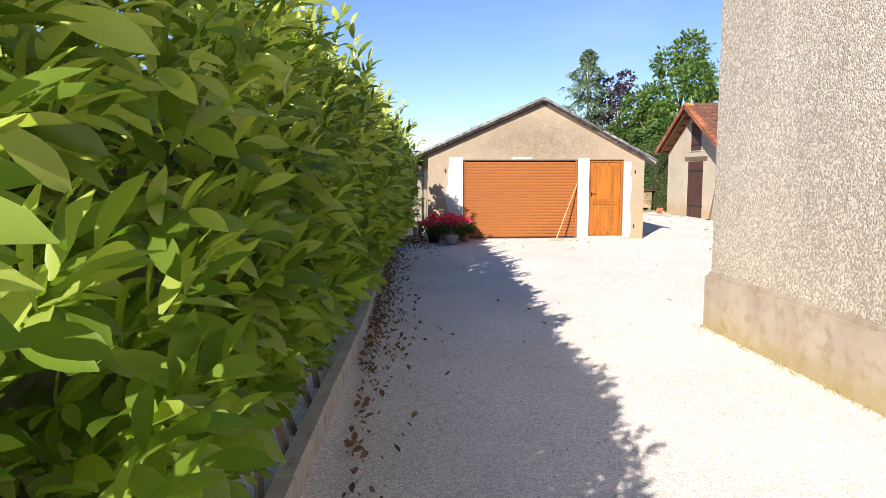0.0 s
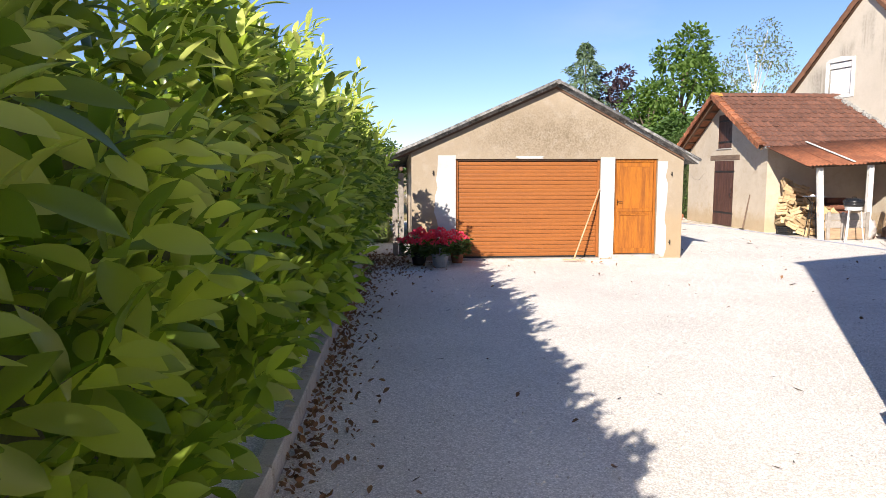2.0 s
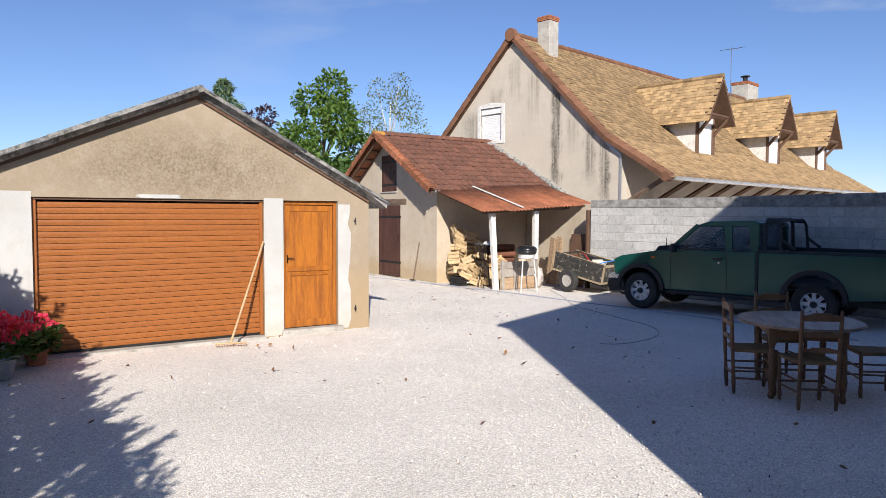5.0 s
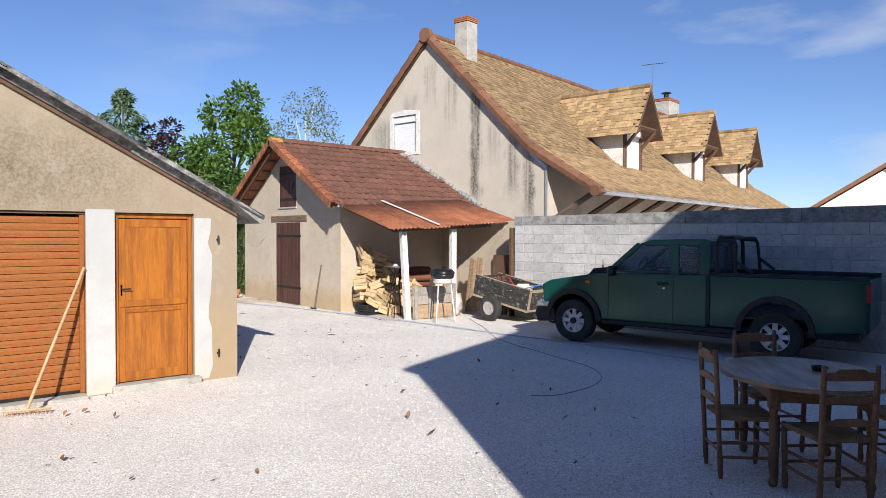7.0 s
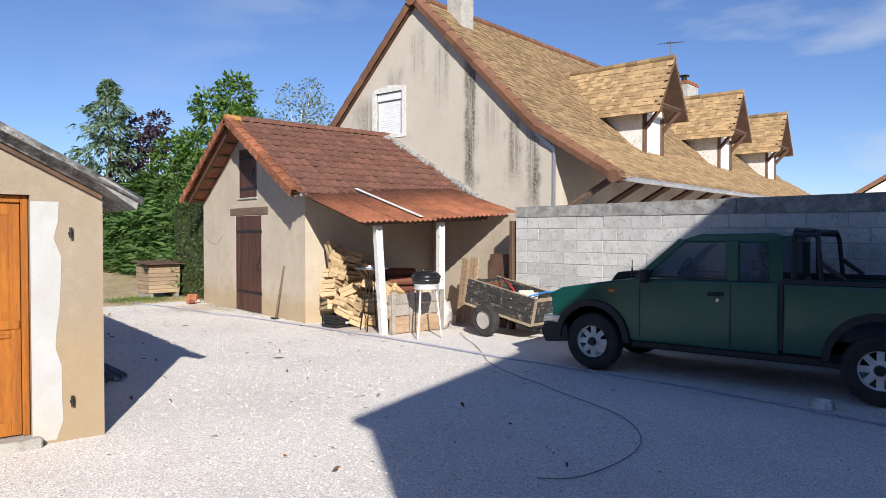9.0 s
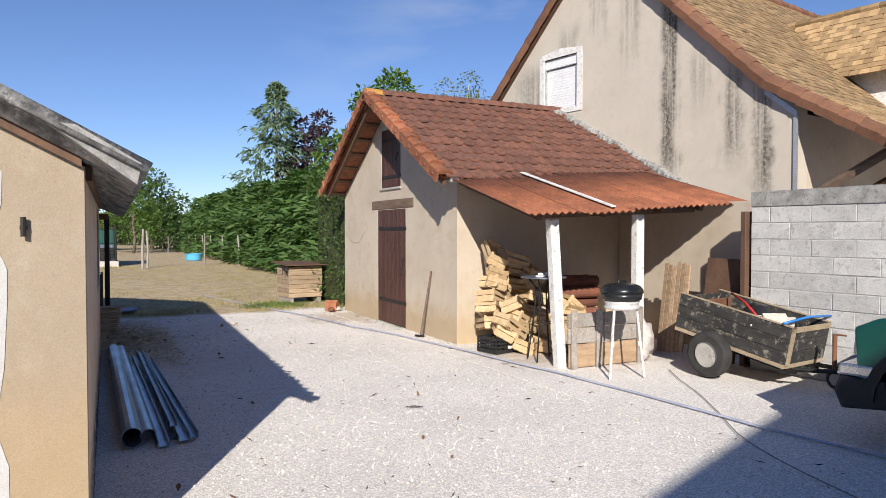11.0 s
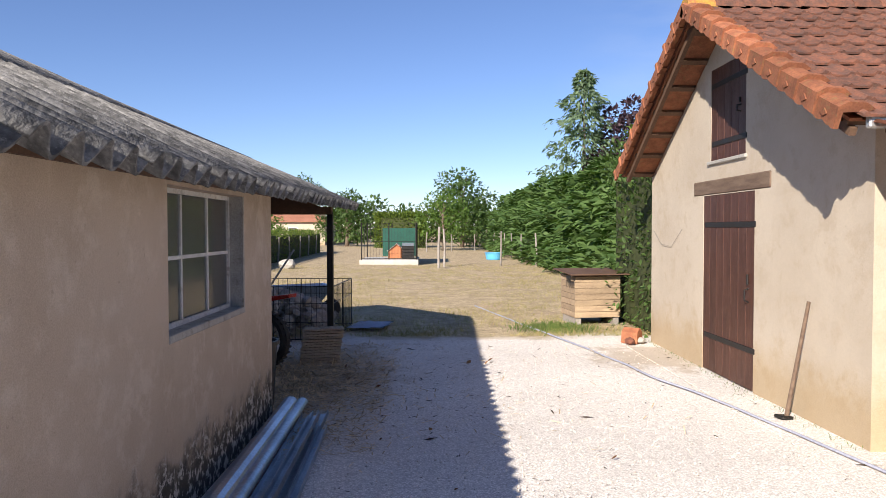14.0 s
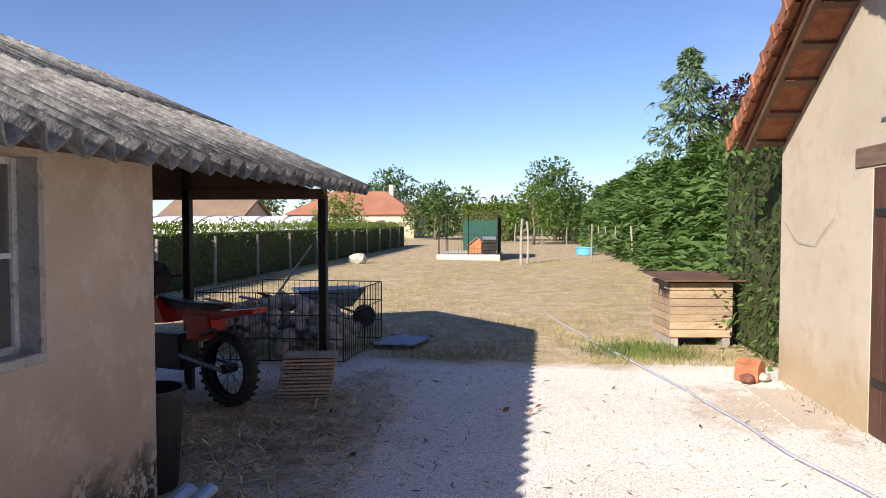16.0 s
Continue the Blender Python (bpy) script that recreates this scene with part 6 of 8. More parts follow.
# ---- pickup truck ----
def build_truck():
    green = surf("dark_green_car_paint", (0.005, 0.068, 0.058), (0.008, 0.08, 0.068), 0.2, 1.5, 200, 0.02, metal=0.3, spec=0.6)
    black = surf("black_plastic_trim", (0.015, 0.015, 0.017), (0.025, 0.025, 0.027), 0.55, 5, 80, 0.1)
    tyre_m = surf("dusty_tyre_rubber", (0.025, 0.024, 0.024), (0.045, 0.042, 0.04), 0.85, 6, 60, 0.3)
    rim_m = surf("white_steel_rim", (0.75, 0.74, 0.72), (0.62, 0.6, 0.57), 0.45, 5, 60, 0.1)
    chrome = surf("dull_chrome", (0.7, 0.7, 0.7), (0.55, 0.55, 0.55), 0.25, 4, 60, 0.05, metal=0.9)
    car_glass = glassy("tinted_car_glass", (0.85, 0.9, 0.93), 0.03, 0.72, (0.14, 0.17, 0.2))
    t = thing("pickup_truck", "dark green extended-cab pickup parked along the block wall", "pickup truck", pose(11.27, 14.11, 0, 0, 0, -77.2))
    def panel(name, poly, y0, y1, mat, label="", parent=t, bev=0.02):
        bm = bmnew()
        prism(bm, poly, "y", y0, y1)
        if bev:
            bmesh.ops.bevel(bm, geom=[e for e in bm.edges], offset=bev, segments=2, affect="EDGES", profile=0.6)
        return part(name, bm, mat, parent, label)
    def arch(cx, r, z0, n=9):
        return [(cx + r * math.cos(math.pi * (1 - k / (n - 1))), z0 + r * math.sin(math.pi * (1 - k / (n - 1)))) for k in range(n)]
    W = 1.66
    # lower body side by side: front wing and doors, both flanks as one shell with wheel arches cut out
    low, hood, belt = 0.42, 1.05, 1.2
    shell = [(-0.55, 0.55)] + arch(0.0, 0.43, 0.42) + [(2.17, low), (2.17, belt), (0.55, belt - 0.02), (0.3, 1.15), (-0.42, 1.03), (-0.58, 0.95)]
    panel("body", shell, 0, W, green)
    bed = [(2.21, 0.44)] + arch(3.1, 0.45, 0.44) + [(4.2, 0.5), (4.24, 1.19), (2.21, 1.19)]
    for y0, y1 in ((0.0, 0.07), (W - 0.07, W)):
        panel("bed_side", bed, y0, y1, green)
    bm = bmnew()
    box(bm, (2.21, 0.07, 0.62), (4.2, W - 0.07, 0.68))
    box(bm, (2.21, 0.07, 0.68), (2.27, W - 0.07, 1.17))
    part("bed_floor", bm, black, t)
    panel("tailgate", [(4.18, 0.5), (4.24, 0.5), (4.25, 1.18), (4.19, 1.18)], 0.07, W - 0.07, green, bev=0.01)
    for y in (0.0, W - 0.09):
        bm = bmnew()
        box(bm, (2.2, y - 0.005, 1.185), (4.24, y + 0.1, 1.235), bevel=0.012)
        part("bed_rail", bm, black, t, "black bed rail cap")
    # cab: pillars and roof round open window holes
    inset = 0.09
    roof = [(1.12, 1.66), (1.3, 1.72), (2.1, 1.74), (2.2, 1.7), (2.2, 1.62), (1.08, 1.62)]
    panel("roof", roof, inset, W - inset, green)
    for side, y in ((0, inset - 0.045), (1, W - inset - 0.01)):
        for name, poly in (("pillar", [(0.52, belt - 0.02), (0.64, belt - 0.02), (1.16, 1.64), (1.08, 1.67)]), ("pillar", [(1.62, belt - 0.02), (1.74, belt - 0.02), (1.74, 1.65), (1.6, 1.65)]), ("pillar", [(2.06, belt - 0.02), (2.2, belt - 0.02), (2.2, 1.67), (2.04, 1.67)])):
            panel(name, poly, y, y + 0.055, green, bev=0.008)
        for poly in ([(0.64, belt - 0.01), (1.62, belt - 0.01), (1.6, 1.63), (1.15, 1.63)], [(1.74, belt - 0.01), (2.06, belt - 0.01), (2.04, 1.63), (1.74, 1.63)]):
            ob = panel("side_window", poly, y + 0.02, y + 0.028, car_glass, "grey-tinted side window", bev=0)
            ob.visible_shadow = False
        for poly in ([(1.73, belt), (2.07, belt), (2.07, belt + 0.025), (1.73, belt + 0.025)], [(0.62, belt), (1.63, belt), (1.63, belt + 0.022), (0.62, belt + 0.022)]):
            panel("window_trim", poly, y + 0.01, y + 0.06, black, bev=0)
    bm = bmnew()
    v = [bm.verts.new(p) for p in ((0.5, inset, belt - 0.02), (0.5, W - inset, belt - 0.02), (1.08, W - inset - 0.03, 1.64), (1.08, inset + 0.03, 1.64))]
    w = [bm.verts.new(q.co + Vector((0.01, 0, 0.008))) for q in v]
    bm.faces.new(v)
    bm.faces.new(w[::-1])
    for k in range(4):
        bm.faces.new((v[k], w[k], w[(k + 1) % 4], v[(k + 1) % 4]))
    part("windscreen", bm, car_glass, t).visible_shadow = False
    bm = bmnew()
    box(bm, (2.15, inset, belt), (2.16, W - inset, 1.62))
    part("rear_window", bm, car_glass, t).visible_shadow = False
    # seats, wheel and dark cabin
    bm = bmnew()
    box(bm, (0.56, 0.06, belt - 0.06), (2.14, W - 0.06, belt - 0.02))
    part("cabin_floor", bm, black, t)
    for y in (0.28, 0.95):
        bm = bmnew()
        box(bm, (1.5, y, belt - 0.02), (1.62, y + 0.45, 1.42), pose(0.12, 0, 0, 0, 4, 0), bevel=0.04)
        box(bm, (1.56, y + 0.1, 1.42), (1.64, y + 0.35, 1.56), pose(0.12, 0, 0, 0, 4, 0), bevel=0.03)
        part("seat", bm, surf("grey_seat_cloth", (0.12, 0.13, 0.14), (0.16, 0.17, 0.18), 0.9, 6, 90, 0.2) if y < 0.5 else bpy.data.materials["grey_seat_cloth"], t)
    bm = bmnew()
    bent(bm, [(1.0 + 0.05 * math.sin(a), 0.5 + 0.18 * math.cos(a), 1.28 + 0.15 * math.sin(a)) for a in [k * math.tau / 14 for k in range(15)]], 0.014, 6)
    part("steering_wheel", bm, black, t)
    # doors: shut lines, handle, rub strip, sill
    bm = bmnew()
    for x in (0.62, 1.67, 2.19):
        box(bm, (x - 0.006 if x < 2 else x - 0.02, -0.004, 0.47), (x + 0.006 if x < 2 else x + 0.02, 0.01, belt if x < 2 else 1.24))
    part("door_gap", bm, black, t)
    bm = bmnew()
    box(bm, (1.42, -0.03, 1.02), (1.6, 0.0, 1.065), bevel=0.012)
    part("door_handle", bm, black, t)
    bm = bmnew()
    rod(bm, (1.53, -0.012, 0.975), (1.53, 0.0, 0.975), 0.018, seg=10)
    part("door_lock", bm, chrome, t)
    bm = bmnew()
    box(bm, (0.5, 0.02, 0.34), (2.6, 0.14, 0.43), bevel=0.02)
    part("sill", bm, black, t)
    for cx, r, z0 in ((0.0, 0.43, 0.42), (3.1, 0.45, 0.44)):
        bm = bmnew()
        outer, inner = arch(cx, r + 0.075, z0 - 0.03, 12), arch(cx, r - 0.005, z0 - 0.03, 12)
        prism(bm, outer + inner[::-1], "y", -0.045, 0.02)
        part("wheel_arch", bm, black, t, "blue-black flared arch")
    # bumper, lights, bonnet scoop, aerial, mirror, roll bar
    panel("bumper", [(-0.66, 0.3), (-0.3, 0.34), (-0.36, 0.56), (-0.68, 0.56), (-0.72, 0.44)], -0.02, W + 0.02, black, bev=0.025)
    panel("bumper_top", [(-0.7, 0.565), (-0.42, 0.565), (-0.44, 0.66), (-0.68, 0.66)], -0.015, W + 0.015, chrome, "dull chrome bumper top", bev=0.02)
    for y in (0.03, W - 0.33):
        panel("headlight", [(-0.6, 0.72), (-0.45, 0.72), (-0.46, 0.9), (-0.585, 0.9)], y, y + 0.3, chrome, bev=0.02)
    panel("grille", [(-0.6, 0.72), (-0.55, 0.72), (-0.55, 0.92), (-0.595, 0.92)], 0.36, W - 0.36, black, bev=0.01)
    bm = bmnew()
    box(bm, (0.22, -0.008, 1.0), (0.3, 0.0, 1.04), bevel=0.003)
    part("side_indicator", bm, surf("amber_lens", (0.6, 0.2, 0.02), (0.5, 0.16, 0.02), 0.3, 4, 40, 0.05), t, "amber side indicator")
    panel("bonnet_scoop", [(0.0, 1.1), (0.5, 1.18), (0.5, 1.25), (0.1, 1.22)], 0.55, 1.15, black, bev=0.02)
    bm = bmnew()
    rod(bm, (0.5, 0.06, 1.18), (0.5, 0.06, 1.3), 0.012)
    rod(bm, (0.5, 0.06, 1.3), (0.5, 0.06, 1.4), 0.006)
    part("aerial", bm, black, t)
    for y in (-0.17, W + 0.02):
        bm = bmnew()
        box(bm, (0.66, y, 1.14), (0.76, y + 0.17, 1.3), bevel=0.03)
        part("door_mirror", bm, black, t)
    bm = bmnew()
    bent(bm, [(2.3, 0.08, 1.22), (2.29, 0.1, 1.66), (2.29, 0.22, 1.76), (2.29, W - 0.22, 1.76), (2.29, W - 0.1, 1.66), (2.3, W - 0.08, 1.22)], 0.03, 8)
    bent(bm, [(2.56, 0.08, 1.22), (2.52, 0.1, 1.66), (2.5, 0.22, 1.75), (2.5, W - 0.22, 1.75), (2.52, W - 0.1, 1.66), (2.56, W - 0.08, 1.22)], 0.025, 8)
    for y in (0.1, W - 0.1):
        rod(bm, (2.29, y, 1.72), (2.51, y, 1.71), 0.024)
        rod(bm, (2.55, y, 1.42), (2.78, y, 1.24), 0.025)
    part("roll_bar", bm, black, t)
    bm = bmnew()
    box(bm, (4.19, 0.0, 0.9), (4.26, 0.1, 1.15), bevel=0.01)
    part("tail_light", bm, surf("red_lens", (0.35, 0.01, 0.01), (0.28, 0.01, 0.01), 0.3, 4, 40, 0.05), t)
    bm = bmnew()
    box(bm, (-0.3, 0.3, 0.34), (4.1, W - 0.3, 0.44))
    part("chassis", bm, black, t)
    # wheels
    tyre_bm = bmnew()
    lathe(tyre_bm, [(0.2, -0.1), (0.29, -0.115), (0.34, -0.1), (0.355, -0.06), (0.36, 0.0), (0.355, 0.06), (0.34, 0.1), (0.29, 0.115), (0.2, 0.1)], 32, pose(0, 0, 0, 90, 0, 0), cap=False)
    tyre = mesh_of("tyre", tyre_bm)
    tyre.materials.append(tyre_m)
    rim_bm = bmnew()
    lathe(rim_bm, [(0.205, -0.1), (0.2, -0.06), (0.185, -0.055), (0.185, -0.05), (0.2, -0.02), (0.205, 0.08)], 24, cap=False)
    lathe(rim_bm, [(0.0, -0.085), (0.06, -0.085), (0.075, -0.06), (0.1, -0.055), (0.1, -0.04), (0.0, -0.04)], 16)
    for k in range(8):
        a = k * math.tau / 8
        box(rim_bm, (0.09, -0.035, -0.06), (0.19, 0.035, -0.042), Matrix.Rotation(a, 4, "Z"), bevel=0.004)
    bmesh.ops.transform(rim_bm, matrix=pose(0, 0, 0, -90, 0, 0), verts=rim_bm.verts)
    rim = mesh_of("rim", rim_bm)
    rim.materials.append(rim_m)
    hub_bm = bmnew()
    rod(hub_bm, (0, -0.13, 0), (0, -0.07, 0), 0.045, 0.06, 12)
    hub = mesh_of("hub", hub_bm)
    hub.materials.append(black)
    for x in (0.0, 3.1):
        for y, turn in ((0.1, 0), (W - 0.1, 180)):
            tw = part("wheel", tyre, None, t, "black tyre on a white spoked rim", at=pose(x, y, 0.36, 0, 0, turn))
            part("rim", rim, None, tw)
            part("hub", hub, None, tw)


build_truck()


# ---- table and chairs ----
OAK_FURN = surf("brown_stained_oak", (0.22, 0.115, 0.058), (0.15, 0.077, 0.04), 0.55, 4, 40, 0.15, spread=0.1)
RUSH = surf("woven_rush", (0.3, 0.2, 0.1), (0.2, 0.13, 0.065), 0.85, 10, 120, 0.6)


def build_chair():
    c = thing("dining_chair", "brown ladder-back chair with a woven rush seat", "chair", group="chairs round the table")
    def leg(p, q, r):
        bm = bmnew()
        p, q = Vector(p), Vector(q)
        bent(bm, [p, p.lerp(q, 0.12), p.lerp(q, 0.3), p.lerp(q, 0.55), p.lerp(q, 0.9), q], [r * 0.8, r * 1.15, r * 0.9, r * 1.1, r, r * 0.75], 8)
        part("leg", bm, OAK_FURN, c, smooth=True)
    leg((-0.19, -0.18, 0), (-0.2, -0.19, 0.47), 0.019)
    leg((0.19, -0.18, 0), (0.2, -0.19, 0.47), 0.019)
    leg((-0.17, 0.2, 0), (-0.18, 0.25, 0.95), 0.019)
    leg((0.17, 0.2, 0), (0.18, 0.25, 0.95), 0.019)
    bm = bmnew()
    prism(bm, [(-0.215, -0.205), (0.215, -0.205), (0.18, 0.21), (-0.18, 0.21)], "z", 0.43, 0.465)
    bmesh.ops.bevel(bm, geom=bm.edges[:], offset=0.012, segments=2, affect="EDGES")
    part("seat", bm, RUSH, c, "woven rush seat")
    for z, h in ((0.55, 0.05), (0.7, 0.055), (0.85, 0.075)):
        bm = bmnew()
        y = 0.205 + 0.05 * z / 0.95
        prism(bm, [(-0.17, z), (0.17, z), (0.17, z + h * 0.7), (0.11, z + h * 0.75), (0.08, z + h), (-0.08, z + h), (-0.11, z + h * 0.75), (-0.17, z + h * 0.7)], "y", y, y + 0.016)
        part("back_slat", bm, OAK_FURN, c)
    for z in (0.16, 0.27):
        for p, q in (((-0.19, -0.18, z), (-0.17, 0.21, z)), ((0.19, -0.18, z), (0.17, 0.21, z)), ((-0.19, -0.18, z + 0.03), (0.19, -0.18, z + 0.03))):
            bm = bmnew()
            rod(bm, p, q, 0.011, seg=6)
            part("stretcher", bm, OAK_FURN, c)
    bm = bmnew()
    rod(bm, (-0.17, 0.21, 0.2), (0.17, 0.21, 0.2), 0.011, seg=6)
    part("stretcher", bm, OAK_FURN, c)
    return c


chair = build_chair()
CHAIRS = [(7.22, 9.2, 46), (7.17, 8.57, 142), (8.02, 9.36, -37), (8.12, 8.42, 226)]
chair.matrix_world = pose(*CHAIRS[0][:2], 0, 0, 0, CHAIRS[0][2])
for x, y, a in CHAIRS[1:]:
    copy_thing(chair, pose(x, y, 0, 0, 0, a))


def build_table():
    top_m = surf("worn_oak_tabletop", (0.34, 0.25, 0.19), (0.26, 0.185, 0.135), 0.42, 3, 40, 0.08, stretch=(1, 6, 6))
    t = thing("oval_table", "oval brown wooden dining table with turned legs", "table", pose(7.62, 8.92, 0, 0, 0, 40))
    bm = bmnew()
    n = 40
    prism(bm, [(0.68 * math.cos(k * math.tau / n), 0.6 * math.sin(k * math.tau / n)) for k in range(n)], "z", 0.72, 0.75)
    bmesh.ops.bevel(bm, geom=[e for e in bm.edges if len(e.link_faces) == 2 and any(len(f.verts) > 10 for f in e.link_faces)], offset=0.01, segments=2, affect="EDGES")
    part("tabletop", bm, top_m, t)
    for x0, x1, y0, y1 in ((-0.42, 0.42, -0.33, -0.305), (-0.42, 0.42, 0.305, 0.33), (-0.42, -0.395, -0.305, 0.305), (0.395, 0.42, -0.305, 0.305)):
        bm = bmnew()
        box(bm, (x0, y0, 0.6), (x1, y1, 0.718))
        part("apron", bm, OAK_FURN, t)
    for x in (-0.41, 0.41):
        for y in (-0.32, 0.32):
            bm = bmnew()
            box(bm, (x - 0.035, y - 0.035, 0.56), (x + 0.035, y + 0.035, 0.718))
            lathe(bm, [(0.025, 0), (0.035, 0.03), (0.022, 0.07), (0.03, 0.12), (0.036, 0.2), (0.026, 0.32), (0.034, 0.44), (0.022, 0.5), (0.035, 0.56)], 10, pose(x, y, 0))
            part("leg", bm, OAK_FURN, t)
    a = thing("ashtray", "small dark round ashtray on the table", "ashtray", pose(7.75, 8.85, 0.752))
    bm = bmnew()
    lathe(bm, [(0.05, 0), (0.06, 0.035), (0.055, 0.035), (0.045, 0.012), (0.0, 0.012)], 16)
    part("dish", bm, IRON, a)
    b = thing("dog_bowl", "shiny metal feeding bowl on the gravel", "bowl", pose(11.5, 11.45, 0))
    bm = bmnew()
    lathe(bm, [(0.12, 0), (0.1, 0.07), (0.095, 0.07), (0.08, 0.02), (0.0, 0.015)], 20)
    part("dish", bm, ZINC, b)


build_table()


# ---- trailer ----
def build_trailer():
    black = surf("flaking_black_board", (0.025, 0.024, 0.023), (0.05, 0.047, 0.043), 0.8, 4, 30, 0.5, stretch=(0.6, 3, 3), dirt=(0.33, 0.29, 0.23))
    raw = surf("bare_weathered_wood", (0.4, 0.32, 0.22), (0.3, 0.23, 0.15), 0.9, 4, 40, 0.4)
    t = thing("trailer", "small two-wheeled trailer with flaking black board sides", "trailer", pose(12.25, 17.64, 0, 0, 0, -82.4))
    L, Wd, z0, z1 = 1.42, 0.82, 0.0, 0.42
    tilt = pose(0, 0, 0.53, 0, 11, 0)
    rng = random.Random(3)
    for name, lo, hi in (("side_board", (0, 0, z0), (L, 0.03, z1)), ("side_board", (0, Wd - 0.03, z0), (L, Wd, z1)), ("end_board", (L - 0.03, 0.031, z0), (L, Wd - 0.031, z1 - 0.02)), ("end_board", (0, 0.031, z0), (0.03, Wd - 0.031, z1 - 0.03))):
        n = 3
        for k in range(n):
            bm = bmnew()
            a, b = z0 + (hi[2] - z0) * k / n, z0 + (hi[2] - z0) * (k + 1) / n
            box(bm, (lo[0], lo[1], a + 0.002), (hi[0], hi[1], b - 0.002), bevel=0.004)
            part(name, bm, black, t, at=tilt)
    bm = bmnew()
    box(bm, (0.0, 0.0, z0 - 0.045), (L, Wd, z0 - 0.002))
    part("floor", bm, raw, t, at=tilt)
    for y0, y1 in ((-0.004, 0.034), (Wd - 0.034, Wd + 0.004)):
        bm = bmnew()
        box(bm, (0.0, y0, z1 + 0.001), (L, y1, z1 + 0.012))
        part("top_edge", bm, raw, t, at=tilt)
    bm = bmnew()
    box(bm, (L, 0.02, z0 - 0.01), (L + 0.012, 0.09, z1))
    box(bm, (L, 0.02, z1 - 0.06), (L + 0.012, Wd - 0.02, z1))
    part("corner_strap", bm, raw, t, at=tilt)
    bm = bmnew()
    box(bm, (0.1, 0.15, -0.11), (L + 0.05, 0.2, -0.046), tilt)
    box(bm, (0.1, Wd - 0.2, -0.11), (L + 0.05, Wd - 0.15, -0.046), tilt)
    rod(bm, (L, Wd - 0.18, 0.2), (L + 0.7, Wd / 2, 0.24), 0.025)
    rod(bm, (L, 0.18, 0.2), (L + 0.7, Wd / 2, 0.24), 0.025)
    rod(bm, (0.55, -0.1, 0.27), (0.55, Wd + 0.1, 0.27), 0.03)
    box(bm, (0.51, 0.14, 0.27), (0.59, 0.21, 0.36))
    box(bm, (0.51, Wd - 0.21, 0.27), (0.59, Wd - 0.14, 0.36))
    part("drawbar", bm, IRON, t)
    bm = bmnew()
    rod(bm, (L + 0.3, Wd / 2, 0.12), (L + 0.3, Wd / 2, 0.6), 0.025)
    rod(bm, (L + 0.3, Wd / 2, 0.6), (L + 0.42, Wd / 2, 0.6), 0.01)
    part("jockey_stem", bm, surf("rust_brown_steel", (0.2, 0.09, 0.05), (0.14, 0.07, 0.04), 0.8, 5, 60, 0.3), t)
    def wheel(x, y, r, w, name):
        bm = bmnew()
        lathe(bm, [(r * 0.55, -w / 2), (r * 0.85, -w / 2), (r * 0.98, -w / 3), (r, 0), (r * 0.98, w / 3), (r * 0.85, w / 2), (r * 0.55, w / 2)], 24, pose(0, 0, 0, 90, 0, 0), cap=False)
        wh = part(name, bm, IRON if r < 0.2 else bpy.data.materials["dusty_tyre_rubber"], t, at=pose(x, y, r))
        bm = bmnew()
        lathe(bm, [(0.0, -0.05), (r * 0.2, -0.05), (r * 0.24, -0.02), (r * 0.5, -0.015), (r * 0.56, -0.05), (r * 0.58, 0.05), (0, 0.05)], 20, pose(0, 0, 0, 90, 0, 0))
        part("rim", bm, CEMENT, wh, "dusty pale steel rim")
        for k in range(4):
            bm = bmnew()
            rod(bm, (r * 0.33 * math.cos(k * 1.57), -0.03, r * 0.33 * math.sin(k * 1.57)), (r * 0.33 * math.cos(k * 1.57), -0.012, r * 0.33 * math.sin(k * 1.57)), 0.012, seg=6)
            part("bolt", bm, IRON, wh)
    wheel(0.55, -0.1, 0.27, 0.15, "wheel")
    wheel(0.55, Wd + 0.1, 0.27, 0.15, "wheel")
    wheel(L + 0.33, Wd / 2 + 0.02, 0.12, 0.06, "jockey_wheel")
    # what lies in it
    m = t.matrix_basis @ tilt
    bag = surf("black_plastic_bag", (0.012, 0.012, 0.013), (0.02, 0.02, 0.022), 0.3, 6, 30, 0.6)
    pale = surf("dusty_plasterboard", (0.6, 0.56, 0.48), (0.5, 0.45, 0.37), 0.9, 4, 40, 0.3)
    for k, (x, y, s) in enumerate(((1.1, 0.4, 0.2), (0.75, 0.5, 0.21), (1.22, 0.6, 0.14))):
        bm = bmnew()
        bmesh.ops.create_icosphere(bm, subdivisions=3, radius=1.0)
        for v in bm.verts:
            v.co *= 1 + 0.28 * noise.noise(v.co * 2.1 + Vector((k * 5, 0, 0))) + 0.1 * noise.noise(v.co * 6)
            v.co = Vector((v.co.x * s, v.co.y * s, max(v.co.z * s * 0.9, -s * 0.6)))
        b = tagged(part("rubbish_bag", bm, bag, None, smooth=True), "crumpled black rubbish bag in the trailer", "bag")
        b.matrix_world = m @ pose(x, y, z0 + s * 0.6 + 0.14)
    bm = bmnew()
    box(bm, (-0.22, -0.13, 0), (0.22, 0.13, 0.03), bevel=0.006)
    box(bm, (-0.1, -0.1, 0.03), (0.15, 0.1, 0.07), pose(0, 0, 0, 12, 6, 20), bevel=0.008)
    b = tagged(part("plaster_scrap", bm, pale), "pale broken plaster boards lying in the trailer", "rubble")
    b.matrix_world = m @ pose(1.1, 0.2, z1 - 0.06, 14, -10, 25)
    bm = bmnew()
    box(bm, (0, 0, 0), (0.02, 0.5, 0.3), bevel=0.004)
    b = tagged(part("brown_panel", bm, bpy.data.materials["rust_brown_steel"]), "rust-brown panel standing in the trailer", "panel")
